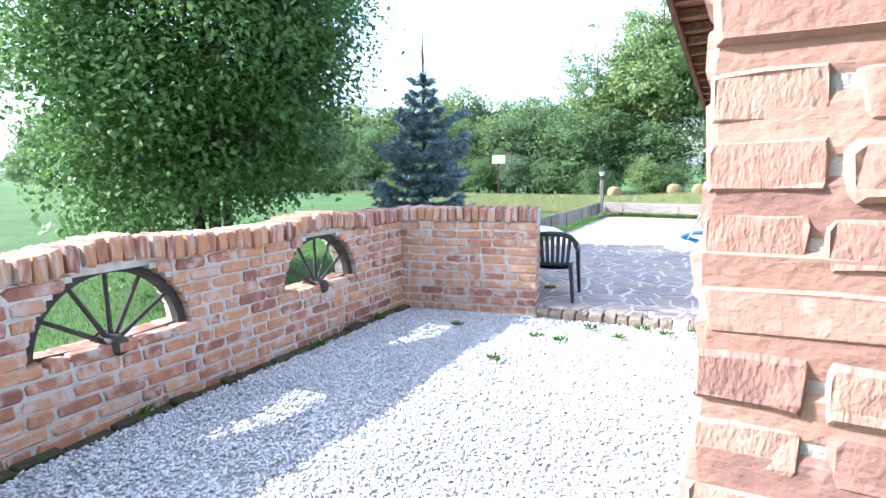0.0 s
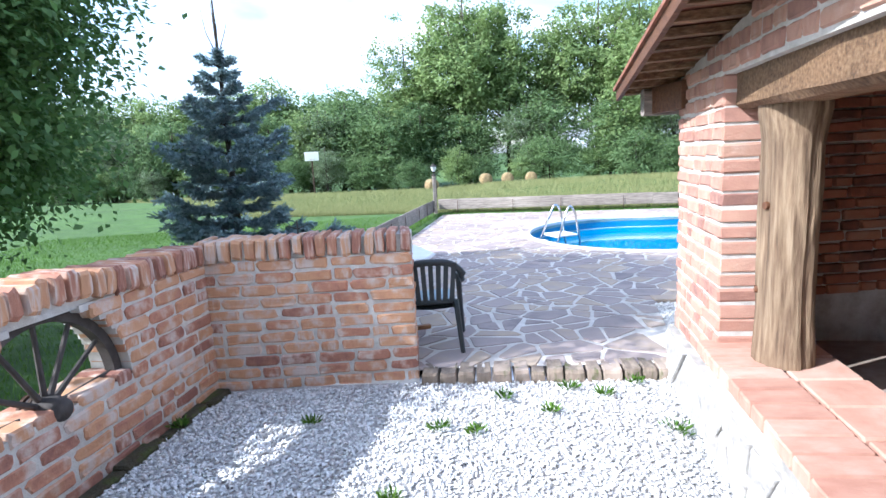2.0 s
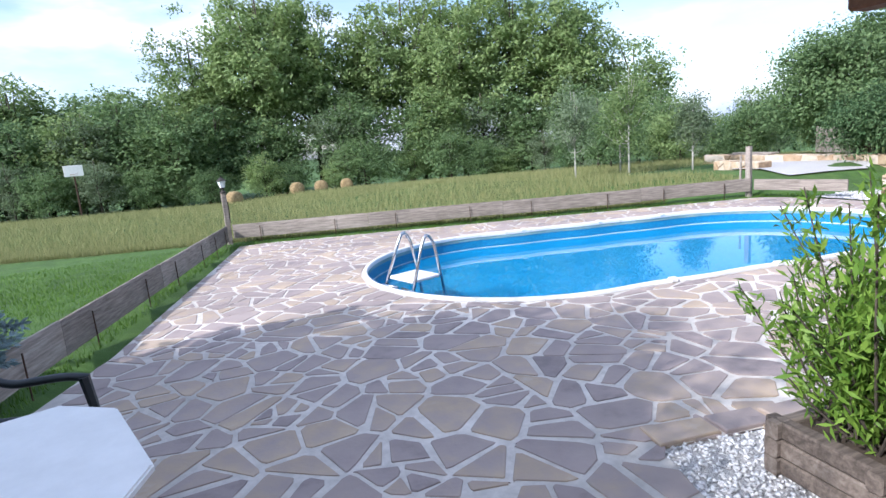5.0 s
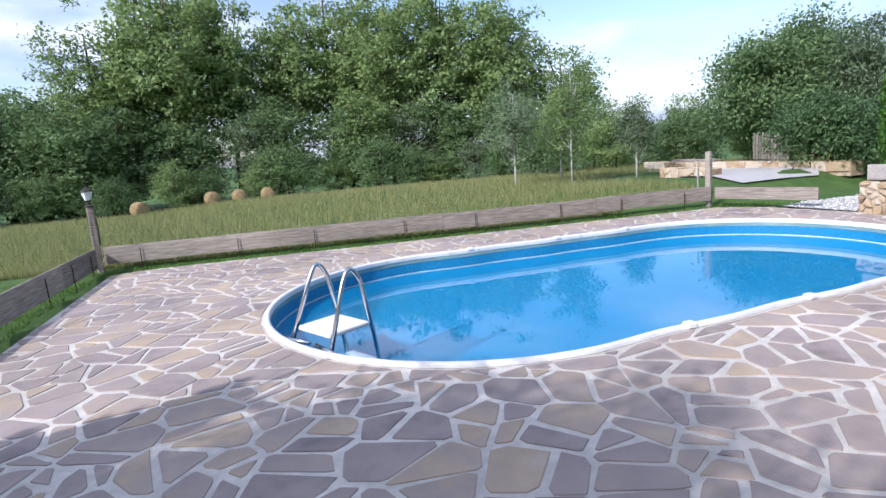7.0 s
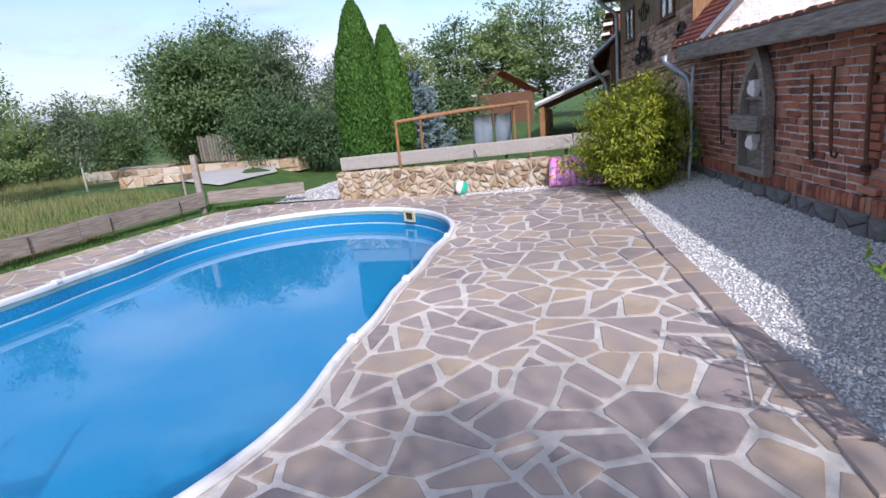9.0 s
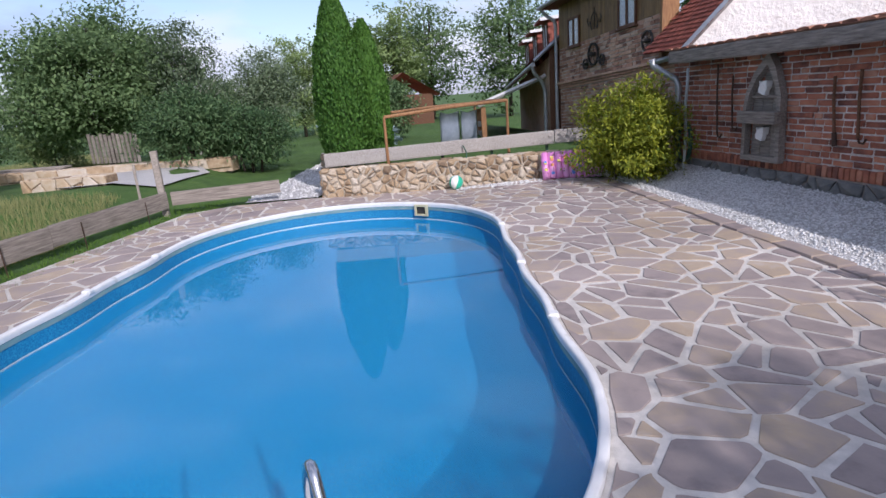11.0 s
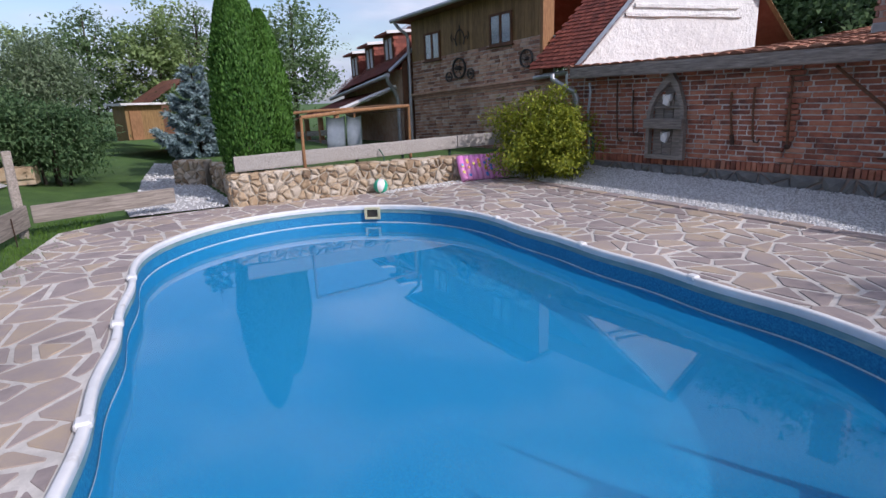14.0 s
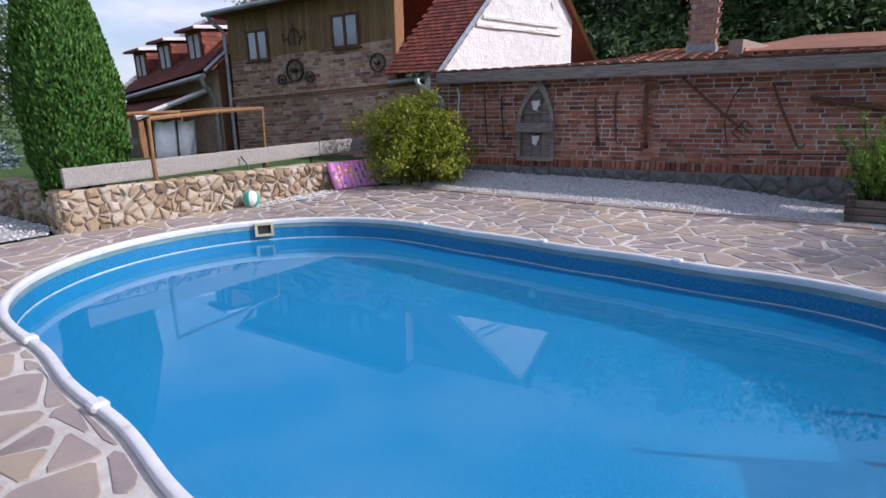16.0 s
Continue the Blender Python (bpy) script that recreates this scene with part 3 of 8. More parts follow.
def put_bricks(parent, m, places, meshes, far_mat, limit=300, pick=None, seed=2):
    """The bricks as parts of parent, up to the limit; the rest in one mesh."""
    rng = random.Random(seed)
    near, rest = [], []
    for p in places:
        (near if len(near) < limit and (pick is None or pick(p)) else rest).append(p)
    def mat_of(p):
        x, z, l, h, d, y = p
        return m @ Matrix.Translation((x, d / 2 - y, z)) @ pose(0, 0, 0, rng.uniform(-0.6, 0.6), rng.uniform(-0.8, 0.8), rng.uniform(-0.5, 0.5)) @ brick_size(l, d, h)
    for p in near:
        piece("brick", rng.choice(meshes), parent, mat_of(p))
    if rest:
        joined("bricks", [(rng.choice(meshes), mat_of(p)) for p in rest], far_mat, parent, kind="stuff")


def core(bm, m, x0, x1, z0, z1, y0, y1, holes=(), cell=0.04):
    """The mortar heart of a wall: slices that leave the openings free."""
    n = max(1, int((z1 - z0) / cell)) if holes else 1
    runs = []
    for k in range(n):
        a, b = z0 + (z1 - z0) * k / n, z0 + (z1 - z0) * (k + 1) / n
        spans = chords(x0, x1, holes, (a + b) / 2)
        if runs and runs[-1][2] == spans:
            runs[-1][1] = b
        else:
            runs.append([a, b, spans])
    for a, b, spans in runs:
        for c, d in spans:
            box(bm, c, y0, a, d, y1, b, m)


BRICKS = brick_meshes("brick_piece", M_BRICK)
BRICKS_COURT = brick_meshes("court_brick_piece", M_BRICK_COURT, 10, 0.009, 0.009)
BRICKS_RED = brick_meshes("red_brick_piece", M_BRICK_RED_P)


def arch(cx, cz, r):
    def at(z):
        if z < cz or z > cz + r:
            return None
        w = math.sqrt(r * r - (z - cz) ** 2)
        return (cx - w, cx + w)
    return at


# ---------- brick court ----------
A0, A1 = (0.17, 7.12), (-2.96, -2.37)
MA = along(A1, A0)
WHEELS = [(6.53, 0.44, 0.545), (8.57, 0.44, 0.53)]
HOLES_A = [arch(x, z, r + 0.01) for x, z, r in WHEELS]


def coping_z(x):
    """The top of the west wall rises a little over each wheel."""
    return 1.1 + sum(0.055 * math.exp(-((x - c[0]) / 0.42) ** 2) for c in WHEELS)


def court_wall(name, m, x0, x1, holes, top, seed, label, thick=0.3):
    bm = bmesh.new()
    core(bm, m, x0, x1 - 0.006, -0.14, 0.955, 0.004, thick - 0.004, holes)
    wall = thing(name, bm, M_MORTAR, label, "wall", kind="structure")
    put_bricks(wall, m, lay_bricks(x0, x1, -0.1, 0.955, 0.092, 0.275, 0.017, thick, 0.006, holes, seed, header=0.3), BRICKS_COURT, M_BRICK_COURT_J, 300,
               pick=lambda p: p[0] > x1 - 5.2)
    rng = random.Random(seed + 5)
    x = x0
    while x < x1 - 0.03:
        w = rng.uniform(0.066, 0.084)
        h = rng.uniform(0.145, 0.168)
        z = top(x) - h / 2 + rng.uniform(-0.008, 0.008)
        if name == "wall_north" or rng.random() < 0.95:
            piece("coping_brick", rng.choice(BRICKS_COURT), wall, m @ Matrix.Translation((x + w / 2, thick / 2 + rng.uniform(-0.012, 0.012), z)) @ pose(0, 0, 0, rng.uniform(-2, 2), rng.uniform(-4, 4), rng.uniform(-3, 3)) @ brick_size(w, thick + 0.05 + rng.uniform(-0.02, 0.03), h))
        x += w + rng.uniform(0.01, 0.022)
    bm = bmesh.new()
    xs = [x0 + (x1 - x0) * i / 60 for i in range(61)]
    for a, b in zip(xs, xs[1:]):
        z = min(top(a), top(b))
        box(bm, a, 0.02, 0.94, b, thick - 0.02, z - 0.022, m)
    part("coping_mortar", bm, M_MORTAR, wall)
    return wall


wall_west = court_wall("wall_west", MA, 2.6, 10.0, HOLES_A, coping_z, 11, "low brick garden wall with wagon wheels set in arched openings")
MB = along((0.1, 7.13), (1.76, 6.93))
wall_north = court_wall("wall_north", MB, 0.02, 1.67, [], lambda x: 1.115, 23, "short brick garden wall with upright coping bricks")
# footing along the west wall, grown with moss
M_MOSS = surface("mossy_footing", [(0.25, (0.03, 0.028, 0.015)), (0.5, (0.07, 0.06, 0.035)), (0.62, (0.06, 0.075, 0.015)), (0.85, (0.14, 0.12, 0.09))], scale=9, rough=1.0, bump=1.0, bump_dist=0.02)
bm = bmesh.new()
rngf = random.Random(4)
x = 2.6
while x < 9.95:
    w = rngf.uniform(0.1, 0.3)
    box(bm, x, -0.1 + rngf.uniform(-0.02, 0.02), -0.14, x + w - 0.012, 0.0, -0.055 + rngf.uniform(-0.015, 0.012), MA, bevel=0.012, jitter=0.008, rng=rngf)
    x += w
footing = thing("trim_footing", bm, M_MOSS, "mossy broken brick footing along the garden wall", "footing", kind="structure")


def wagon_wheel(m, r, spokes, hub_r=0.075, whole=False, mat=None, name="wagon_wheel", label="", tyre=True, rim_w=0.06, depth=0.07):
    """A wooden wheel lying in the xz plane; only its upper half where it is built into a wall."""
    mat = mat or M_WHEEL
    w = empty(name, m, label, "wheel", "wagon wheels")
    a0, a1 = (0, 2 * math.pi) if whole else (-0.06, math.pi + 0.06)
    n = 48
    bm = bmesh.new()
    rings = []
    for i in range(n + (0 if whole else 1)):
        a = a0 + (a1 - a0) * i / n
        rings.append([bm.verts.new((rr * math.cos(a), y, rr * math.sin(a))) for rr, y in ((r - rim_w, -depth / 2), (r, -depth / 2), (r, depth / 2), (r - rim_w, depth / 2))])
    for i in range(n):
        p, q = rings[i], rings[(i + 1) % len(rings)]
        for k in range(4):
            bm.faces.new((p[k], p[(k + 1) % 4], q[(k + 1) % 4], q[k]))
    part("rim", bm, mat, w)
    for i in range(spokes):
        a = (2 * math.pi * i / spokes) if whole else math.pi * (i + 0.12) / (spokes - 0.76)
        bm = bmesh.new()
        d = Vector((math.cos(a), 0, math.sin(a)))
        tube(bm, [d * hub_r * 0.6, d * (hub_r + 0.06), d * (r - rim_w) * 0.6, d * (r - rim_w + 0.01)], r * 0.036, 7, r * 0.026)
        part("spoke", bm, mat, w)
    bm = bmesh.new()
    lathe(bm, [(hub_r * 0.75, -0.13), (hub_r * 0.85, -0.1), (hub_r, -0.06), (hub_r * 1.05, 0.0), (hub_r, 0.06), (hub_r * 0.8, 0.11)], pose(0, 0, 0, 90, 0, 0), 18)
    hub = part("hub", bm, mat, w, smooth=True)
    bm = bmesh.new()
    for y in (-0.1, -0.05):
        lathe(bm, [(hub_r * 1.08, y - 0.01), (hub_r * 1.08, y + 0.01)], pose(0, 0, 0, 90, 0, 0), 18)
    part("hub_band", bm, M_IRON, hub, "rusty iron hub bands")
    return w


for cx, cz, r in WHEELS:
    wagon_wheel(MA @ pose(cx, 0.1, cz), r, 7, label="half of a dark wooden wagon wheel built into the wall")

# kerb of bricks between court and paving
K0, K1 = (1.76, 6.82), (3.72, 6.36)
MK = along(K0, K1)
kerb = empty("kerb", MK, "kerb of worn brown bricks laid on edge", "kerb", kind="structure")
rngk = random.Random(9)
M_KERB = surface("worn_kerb_brick", [(0.2, (0.16, 0.13, 0.1)), (0.5, (0.3, 0.24, 0.19)), (0.85, (0.42, 0.34, 0.28))], scale=7, rough=0.95, bump=0.8, per="object", vary=0.25, wear=(0.1, 0.12, 0.04), wear_at=(0.6, 0.72))
KERBB = brick_meshes("kerb_brick_piece", M_KERB, 5, 0.012, 0.008)
x = 0.0
while x < 2.0:
    w = rngk.uniform(0.12, 0.17)
    piece("brick", rngk.choice(KERBB), kerb, Matrix.Translation((x + w / 2, 0.1, -0.06 + rngk.uniform(-0.006, 0.004))) @ pose(0, 0, 0, rngk.uniform(-2, 2), rngk.uniform(-2, 2), rngk.uniform(-2, 2)) @ brick_size(w - 0.012, 0.24, 0.13))
    x += w

# ---------- brick pavilion with the open front ----------
CORNER, FACADE_END, SHED_E = (3.68, 6.43), (0.35, -3.5), (11.95, 5.85)
MF = along(CORNER, FACADE_END)
MS = along(CORNER, SHED_E)
PIER, PILLAR0, PILLAR1 = 1.0, 4.72, 5.24


def sill_hole(z):
    return (PIER, PILLAR0) if 0.44 < z < 2.02 else None


bm = bmesh.new()
core(bm, MF, 0.006, PILLAR1 - 0.006, -0.14, 2.1, 0.006, 0.39, [lambda z: (PIER - 0.008, PILLAR0 + 0.008) if 0.44 < z < 2.02 else None])
for v in box(bm, 0.006, 0.006, 2.1, PILLAR1 - 0.006, 0.39, 2.15, MF):
    if v.co.z > 2.12:
        v.co.z = 2.12 + 0.113 * (MF.inverted() @ v.co).x
pav = thing("wall_pavilion", bm, M_MORTAR, "sunlit brick wall of an open-fronted pavilion with a wide opening", "wall", kind="structure")
places = lay_bricks(0, PILLAR1, 0.3, 2.76, 0.091, 0.255, 0.017, 0.4, 0.004, [sill_hole], 31, header=0.6)
places = [p for p in places if p[1] < 2.1 + 0.113 * p[0]]
put_bricks(pav, MF, places, BRICKS, M_BRICK_J, 300)
# south end wall of the pavilion
MP = MF @ pose(PILLAR1, 0, 0, 0, 0, 90)
bm = bmesh.new()
core(bm, MP, 0.006, 3.2, -0.14, 2.7, 0.006, 0.3)
pav_s = thing("wall_pavilion_south", bm, M_MORTAR, "brick end wall of the pavilion", "wall", kind="structure")
put_bricks(pav_s, MP, lay_bricks(0, 3.2, -0.1, 2.7, 0.091, 0.27, 0.02, 0.3, 0.006, [], 37, header=0.4), BRICKS, M_BRICK_J, 120, pick=lambda p: p[0] < 1.4)
# back wall inside
MBK = MF @ pose(0, 3.0, 0)
bm = bmesh.new()
core(bm, MBK, -0.5, PILLAR1, -0.14, 2.4, 0.0, 0.2)
pav_b = thing("wall_pavilion_back", bm, M_MORTAR_DARK, "dark brick back wall inside the pavilion", "wall", kind="structure")
joined("bricks", [(random.choice(BRICKS_RED), MBK @ Matrix.Translation((x_, -0.004, z_)) @ brick_size(l_, 0.03, h_)) for x_, z_, l_, h_, d_, y_ in lay_bricks(-0.4, PILLAR1 - 0.3, 0, 2.3, 0.091, 0.27, 0.02, 0.3, 0, [], 5)], M_BRICK_RED, pav_b, kind="stuff")
# inner face of the corner pier and floor inside
bm = bmesh.new()
box(bm, 0.3, 0.42, -0.12, PILLAR1 - 0.3, 2.98, 0.3, MF)
thing("floor_pavilion", bm, M_MORTAR_DARK, "dark raised floor inside the pavilion", "floor", kind="structure")
# stone plinth, limewashed
M_PLINTH = surface("limewashed_stone", [(0.2, (0.2, 0.19, 0.18)), (0.45, (0.38, 0.365, 0.34)), (0.8, (0.6, 0.585, 0.56))], scale=5, rough=0.95, bump=1.0, fine=22, blotch=0.2, blotch_scale=3, bump_dist=0.03)


def voronoi(points, bound, near=1.2):
    """Convex cells round points, each cut by its neighbours and by the bound (x0, y0, x1, y1)."""
    pts = np.array(points)
    cells = []
    for i, p in enumerate(pts):
        d = pts - p
        idx = np.where((np.abs(d[:, 0]) < near) & (np.abs(d[:, 1]) < near))[0]
        idx = sorted((j for j in idx if j != i), key=lambda j: d[j] @ d[j])
        poly = [(bound[0], bound[1]), (bound[2], bound[1]), (bound[2], bound[3]), (bound[0], bound[3])]
        poly = [(max(min(x, p[0] + near), p[0] - near), max(min(y, p[1] + near), p[1] - near)) for x, y in poly]
        for j in idx[:26]:
            q = pts[j]
            nx, ny = q - p
            c = (q @ q - p @ p) / 2
            out = []
            for k in range(len(poly)):
                a, b = poly[k], poly[(k + 1) % len(poly)]
                fa, fb = a[0] * nx + a[1] * ny - c, b[0] * nx + b[1] * ny - c
                if fa <= 0:
                    out.append(a)
                if (fa < 0 < fb) or (fb < 0 < fa):
                    t = fa / (fa - fb)
                    out.append((a[0] + (b[0] - a[0]) * t, a[1] + (b[1] - a[1]) * t))
            poly = out
            if len(poly) < 3:
                break
        if len(poly) >= 3:
            cells.append((tuple(p), poly))
    return cells


def inset(poly, g, rng=None, wob=0.0):
    """The convex polygon moved inwards by g."""
    cx, cy = sum(p[0] for p in poly) / len(poly), sum(p[1] for p in poly) / len(poly)
    n = len(poly)
    lines = []
    for i in range(n):
        a, b = Vector(poly[i]), Vector(poly[(i + 1) % n])
        if (b - a).length < 1e-4:
            continue
        nrm = Vector((-(b - a).y, (b - a).x)).normalized()
        gg = g * (rng.uniform(0.55, 1.5) if rng else 1)
        lines.append((nrm, nrm.dot(a) + gg))
    out = list(poly)
    for nrm, c in lines:
        nxt = []
        for k in range(len(out)):
            a, b = out[k], out[(k + 1) % len(out)]
            fa, fb = c - nrm.x * a[0] - nrm.y * a[1], c - nrm.x * b[0] - nrm.y * b[1]
            if fa <= 0:
                nxt.append(a)
            if (fa < 0 < fb) or (fb < 0 < fa):
                t = fa / (fa - fb)
                nxt.append((a[0] + (b[0] - a[0]) * t, a[1] + (b[1] - a[1]) * t))
        out = nxt
        if len(out) < 3:
            return None
    if wob and rng:
        out = [(x + rng.uniform(-wob, wob), y + rng.uniform(-wob, wob)) for x, y in out]
    return out


def slab(poly, h, chamfer, rng, dome=0.0):
    """One stone: (vertices, faces) with its top at z = h, chamfered, foot at z = 0, about its centre."""
    cx, cy = sum(p[0] for p in poly) / len(poly), sum(p[1] for p in poly) / len(poly)
    n = len(poly)
    vs, fs = [], []
    for x, y in poly:
        vs.append((x - cx, y - cy, -0.02))
    for x, y in poly:
        vs.append((x - cx, y - cy, h - chamfer * rng.uniform(0.6, 1.2)))
    for x, y in poly:
        dx, dy = x - cx, y - cy
        l = math.hypot(dx, dy) or 1
        k = max(0.3, (l - chamfer * 1.4) / l)
        vs.append((dx * k, dy * k, h + rng.uniform(-0.3, 0.3) * chamfer))
    for i in range(n):
        j = (i + 1) % n
        fs.append((i, j, n + j, n + i))
        fs.append((n + i, n + j, 2 * n + j, 2 * n + i))
    if dome:
        vs.append((rng.uniform(-0.02, 0.02), rng.uniform(-0.02, 0.02), h + dome * rng.uniform(0.5, 1.3)))
        fs += [(2 * n + i, 2 * n + (i + 1) % n, 3 * n) for i in range(n)]
    else:
        fs.append(tuple(range(2 * n, 3 * n)))
    return (cx, cy), vs, fs


def stones_on(parent, m, cells_polys, h, chamfer, mat_near, mat_far, limit, dome=0.0, seed=3, name="stone", fz=None):
    """Stones as parts of parent up to the limit, the rest in one mesh. m: a pose whose xy plane holds the polygons."""
    rng = random.Random(seed)
    verts, faces, made = [], [], 0
    for poly in cells_polys:
        (cx, cy), vs, fs = slab(poly, h * rng.uniform(0.7, 1.3), chamfer, rng, dome)
        z = fz(cx, cy) if fz else 0.0
        if made < limit:
            me = bpy.data.meshes.new(name)
            me.from_pydata(vs, [], fs)
            me.materials.append(mat_near)
            piece(name, me, parent, m @ Matrix.Translation((cx, cy, z)))
            made += 1
        else:
            b = len(verts)
            for v in vs:
                verts.append(m @ Vector((v[0] + cx, v[1] + cy, v[2] + z)))
            faces += [tuple(i + b for i in f) for f in fs]
    if verts:
        me = bpy.data.meshes.new(name + "s")
        me.from_pydata([tuple(v) for v in verts], [], faces)
        me.materials.append(mat_far)
        ob = new(name + "s", me)
        ob.parent = parent
        tagged(ob, kind="stuff")


def scatter_points(x0, y0, x1, y1, dx, dy, jit, rng):
    pts = []
    j = 0
    y = y0
    while y < y1:
        x = x0 + (dx / 2 if j % 2 else 0)
        while x < x1:
            pts.append((x + rng.uniform(-jit, jit) * dx, y + rng.uniform(-jit, jit) * dy))
            x += dx
        y += dy
        j += 1
    return pts


UPRIGHT = Matrix(((1, 0, 0, 0), (0, 0, -1, 0), (0, 1, 0, 0), (0, 0, 0, 1)))  # xy of the polygon to xz, facing -y


def stone_face(parent, m, length, z0, z1, dx, dz, gap, h, mat_near, mat_far, limit, seed, dome=0.02, name="stone"):
    rng = random.Random(seed)
    pts = [p for p in scatter_points(0, z0 + dz * 0.4, length, z1, dx * 0.85, dz * 0.9, 0.5, rng) if rng.random() > 0.15]
    polys = []
    for _, poly in voronoi(pts, (0, z0, length, z1), max(dx, dz) * 2):
        q = inset(poly, gap, rng, gap * 0.9)
        if q and len(q) >= 3:
            polys.append(q)
    stones_on(parent, m @ UPRIGHT, polys, h, h * 0.45, mat_near, mat_far, limit, dome, seed, name)


bm = bmesh.new()
core(bm, MF, -0.05, PILLAR1 + 0.03, -0.16, 0.3, -0.05, 0.3)
plinth = thing("wall_plinth", bm, M_PLINTH, "rough limewashed fieldstone plinth of the pavilion", "plinth", kind="structure")
stone_face(plinth, MF @ pose(0, -0.05, 0), PILLAR1, -0.14, 0.3, 0.32, 0.2, 0.012, 0.02, M_PLINTH, M_PLINTH, 60, 8, 0.02)
bm = bmesh.new()
core(bm, MF, PIER - 0.06, PILLAR0 + 0.02, 0.28, 0.455, -0.03, 0.38)
part("plaster", bm, M_PLINTH, plinth)
# brick sill, headers laid flat and leaning outwards a little
sill = empty("windowsill", MF, "wide sill of pale red bricks laid flat", "sill", kind="structure")
rngs = random.Random(12)
M_SILL = surface("sill_brick", [(0.2, (0.36, 0.18, 0.13)), (0.5, (0.46, 0.255, 0.19)), (0.85, (0.54, 0.37, 0.3))], scale=5, rough=0.9, bump=0.4, per="object", vary=0.2, blotch=0.15)
SILLB = brick_meshes("sill_brick_piece", M_SILL, 5, 0.006, 0.003)
for row, (ya, yb) in enumerate(((-0.1, 0.19), (0.205, 0.5))):
    x = PIER - 0.06
    while x < PILLAR0:
        w = rngs.uniform(0.138, 0.152) * (1 if row == 0 else 2)
        piece("brick", rngs.choice(SILLB), sill, Matrix.Translation((x + w / 2, (ya + yb) / 2 + rngs.uniform(-0.006, 0.006), 0.488 + 0.006 * row)) @ pose(0, 0, 0, 1.5, 0, rngs.uniform(-0.6, 0.6)) @ brick_size(w - 0.013, yb - ya, 0.075))
        x += w
bm = bmesh.new()
core(bm, MF, PIER - 0.05, PILLAR0, 0.45, 0.508, -0.085, 0.49)
part("bed_mortar", bm, M_MORTAR, sill)


def hewn(bm, m, length, w, h, seed, n=26, bulge=0.012):
    """A hewn beam along x from 0, of w x h about the axis, with wavy faces and worn edges."""
    rng = random.Random(seed)
    prof = [(-0.5, -0.38), (-0.38, -0.5), (0.0, -0.5), (0.38, -0.5), (0.5, -0.38), (0.5, 0.0), (0.5, 0.38), (0.38, 0.5), (0.0, 0.5), (-0.38, 0.5), (-0.5, 0.38), (-0.5, 0.0)]
    rings = []
    for i in range(n + 1):
        x = length * i / n
        ring = []
        for k, (a, b) in enumerate(prof):
            d = 1 + bulge / max(w, h) * 2.5 * noise.noise((x * 2.2 + seed, k * 0.7, seed))
            s = bulge * noise.noise((x * 1.1, seed * 3.1, 0))
            ring.append(bm.verts.new(m @ Vector((x, a * w * d + s, b * h * d))))
        rings.append(ring)
    for i in range(n):
        for k in range(len(prof)):
            l = (k + 1) % len(prof)
            bm.faces.new((rings[i][k], rings[i][l], rings[i + 1][l], rings[i + 1][k]))
    bm.faces.new(rings[0][::-1])
    bm.faces.new(rings[-1])


bm = bmesh.new()
hewn(bm, MF @ pose(PIER + 0.02, 0.2, 1.945), PILLAR0 - PIER + 0.4, 0.3, 0.23, 3, 40)
thing("lintel_beam", bm, M_WOOD_BROWN, "heavy hewn brown oak lintel beam over the opening", "beam")
def gnarled(bm, m, h, r, seed, n=40, sides=44):
    """A barked old trunk section: uneven girth, deep drying cracks that wander upwards."""
    rng = random.Random(seed)
    cracks = [(rng.uniform(0, 2 * math.pi), rng.uniform(0.006, 0.02), rng.uniform(0, 9)) for _ in range(13)]
    rings = []
    for i in range(n + 1):
        z = h * i / n
        ring = []
        for k in range(sides):
            a = 2 * math.pi * k / sides
            rr = r * (1 + 0.1 * noise.noise((math.cos(a) * 1.1 + seed, math.sin(a) * 1.1, z * 1.3)) + 0.035 * noise.noise((math.cos(a) * 5, math.sin(a) * 5, z * 7)))
            rr += 0.03 * math.exp(-((z - h) / 0.12) ** 2) + 0.012 * math.exp(-(z / 0.15) ** 2)
            for c, depth, ph in cracks:
                w = c + 0.12 * noise.noise((z * 1.6, ph, 0))
                d = (a - w + math.pi) % (2 * math.pi) - math.pi
                rr -= depth * math.exp(-(d / 0.05) ** 2) * max(0.0, 0.5 + noise.noise((z * 2.2, ph + 4, 1)))
            ring.append(bm.verts.new(m @ Vector((rr * math.cos(a), rr * math.sin(a) * 0.9, z))))
        rings.append(ring)
    for i in range(n):
        for k in range(sides):
            q = (k + 1) % sides
            bm.faces.new((rings[i][k], rings[i][q], rings[i + 1][q], rings[i + 1][k]))
    bm.faces.new(rings[0][::-1])
    bm.faces.new(rings[-1])


bm = bmesh.new()
gnarled(bm, MF @ pose(1.27, 0.24, 0.525), 1.31, 0.148, 7)
post = thing("timber_post", bm, M_WOOD_POST, "thick gnarled timber post standing on the brick sill", "post")
for dz, da in ((0.38, -100), (0.82, -70), (1.05, -125)):
    bm = bmesh.new()
    for rr in (0.022, 0.015, 0.008):
        lathe(bm, [(rr, -0.01), (rr * 0.85, 0.006 + 0.008 * (0.05 - rr))], MF @ pose(1.27, 0.24, 0.525 + dz) @ pose(0, 0, 0, 0, 0, da) @ pose(0.138, 0, 0, 0, 90, 0), 12)
    part("knot", bm, M_WOOD_DARK, post, "dark round knot")
# one low roof over pavilion and shed, rising to the south
IS = MS.inverted()


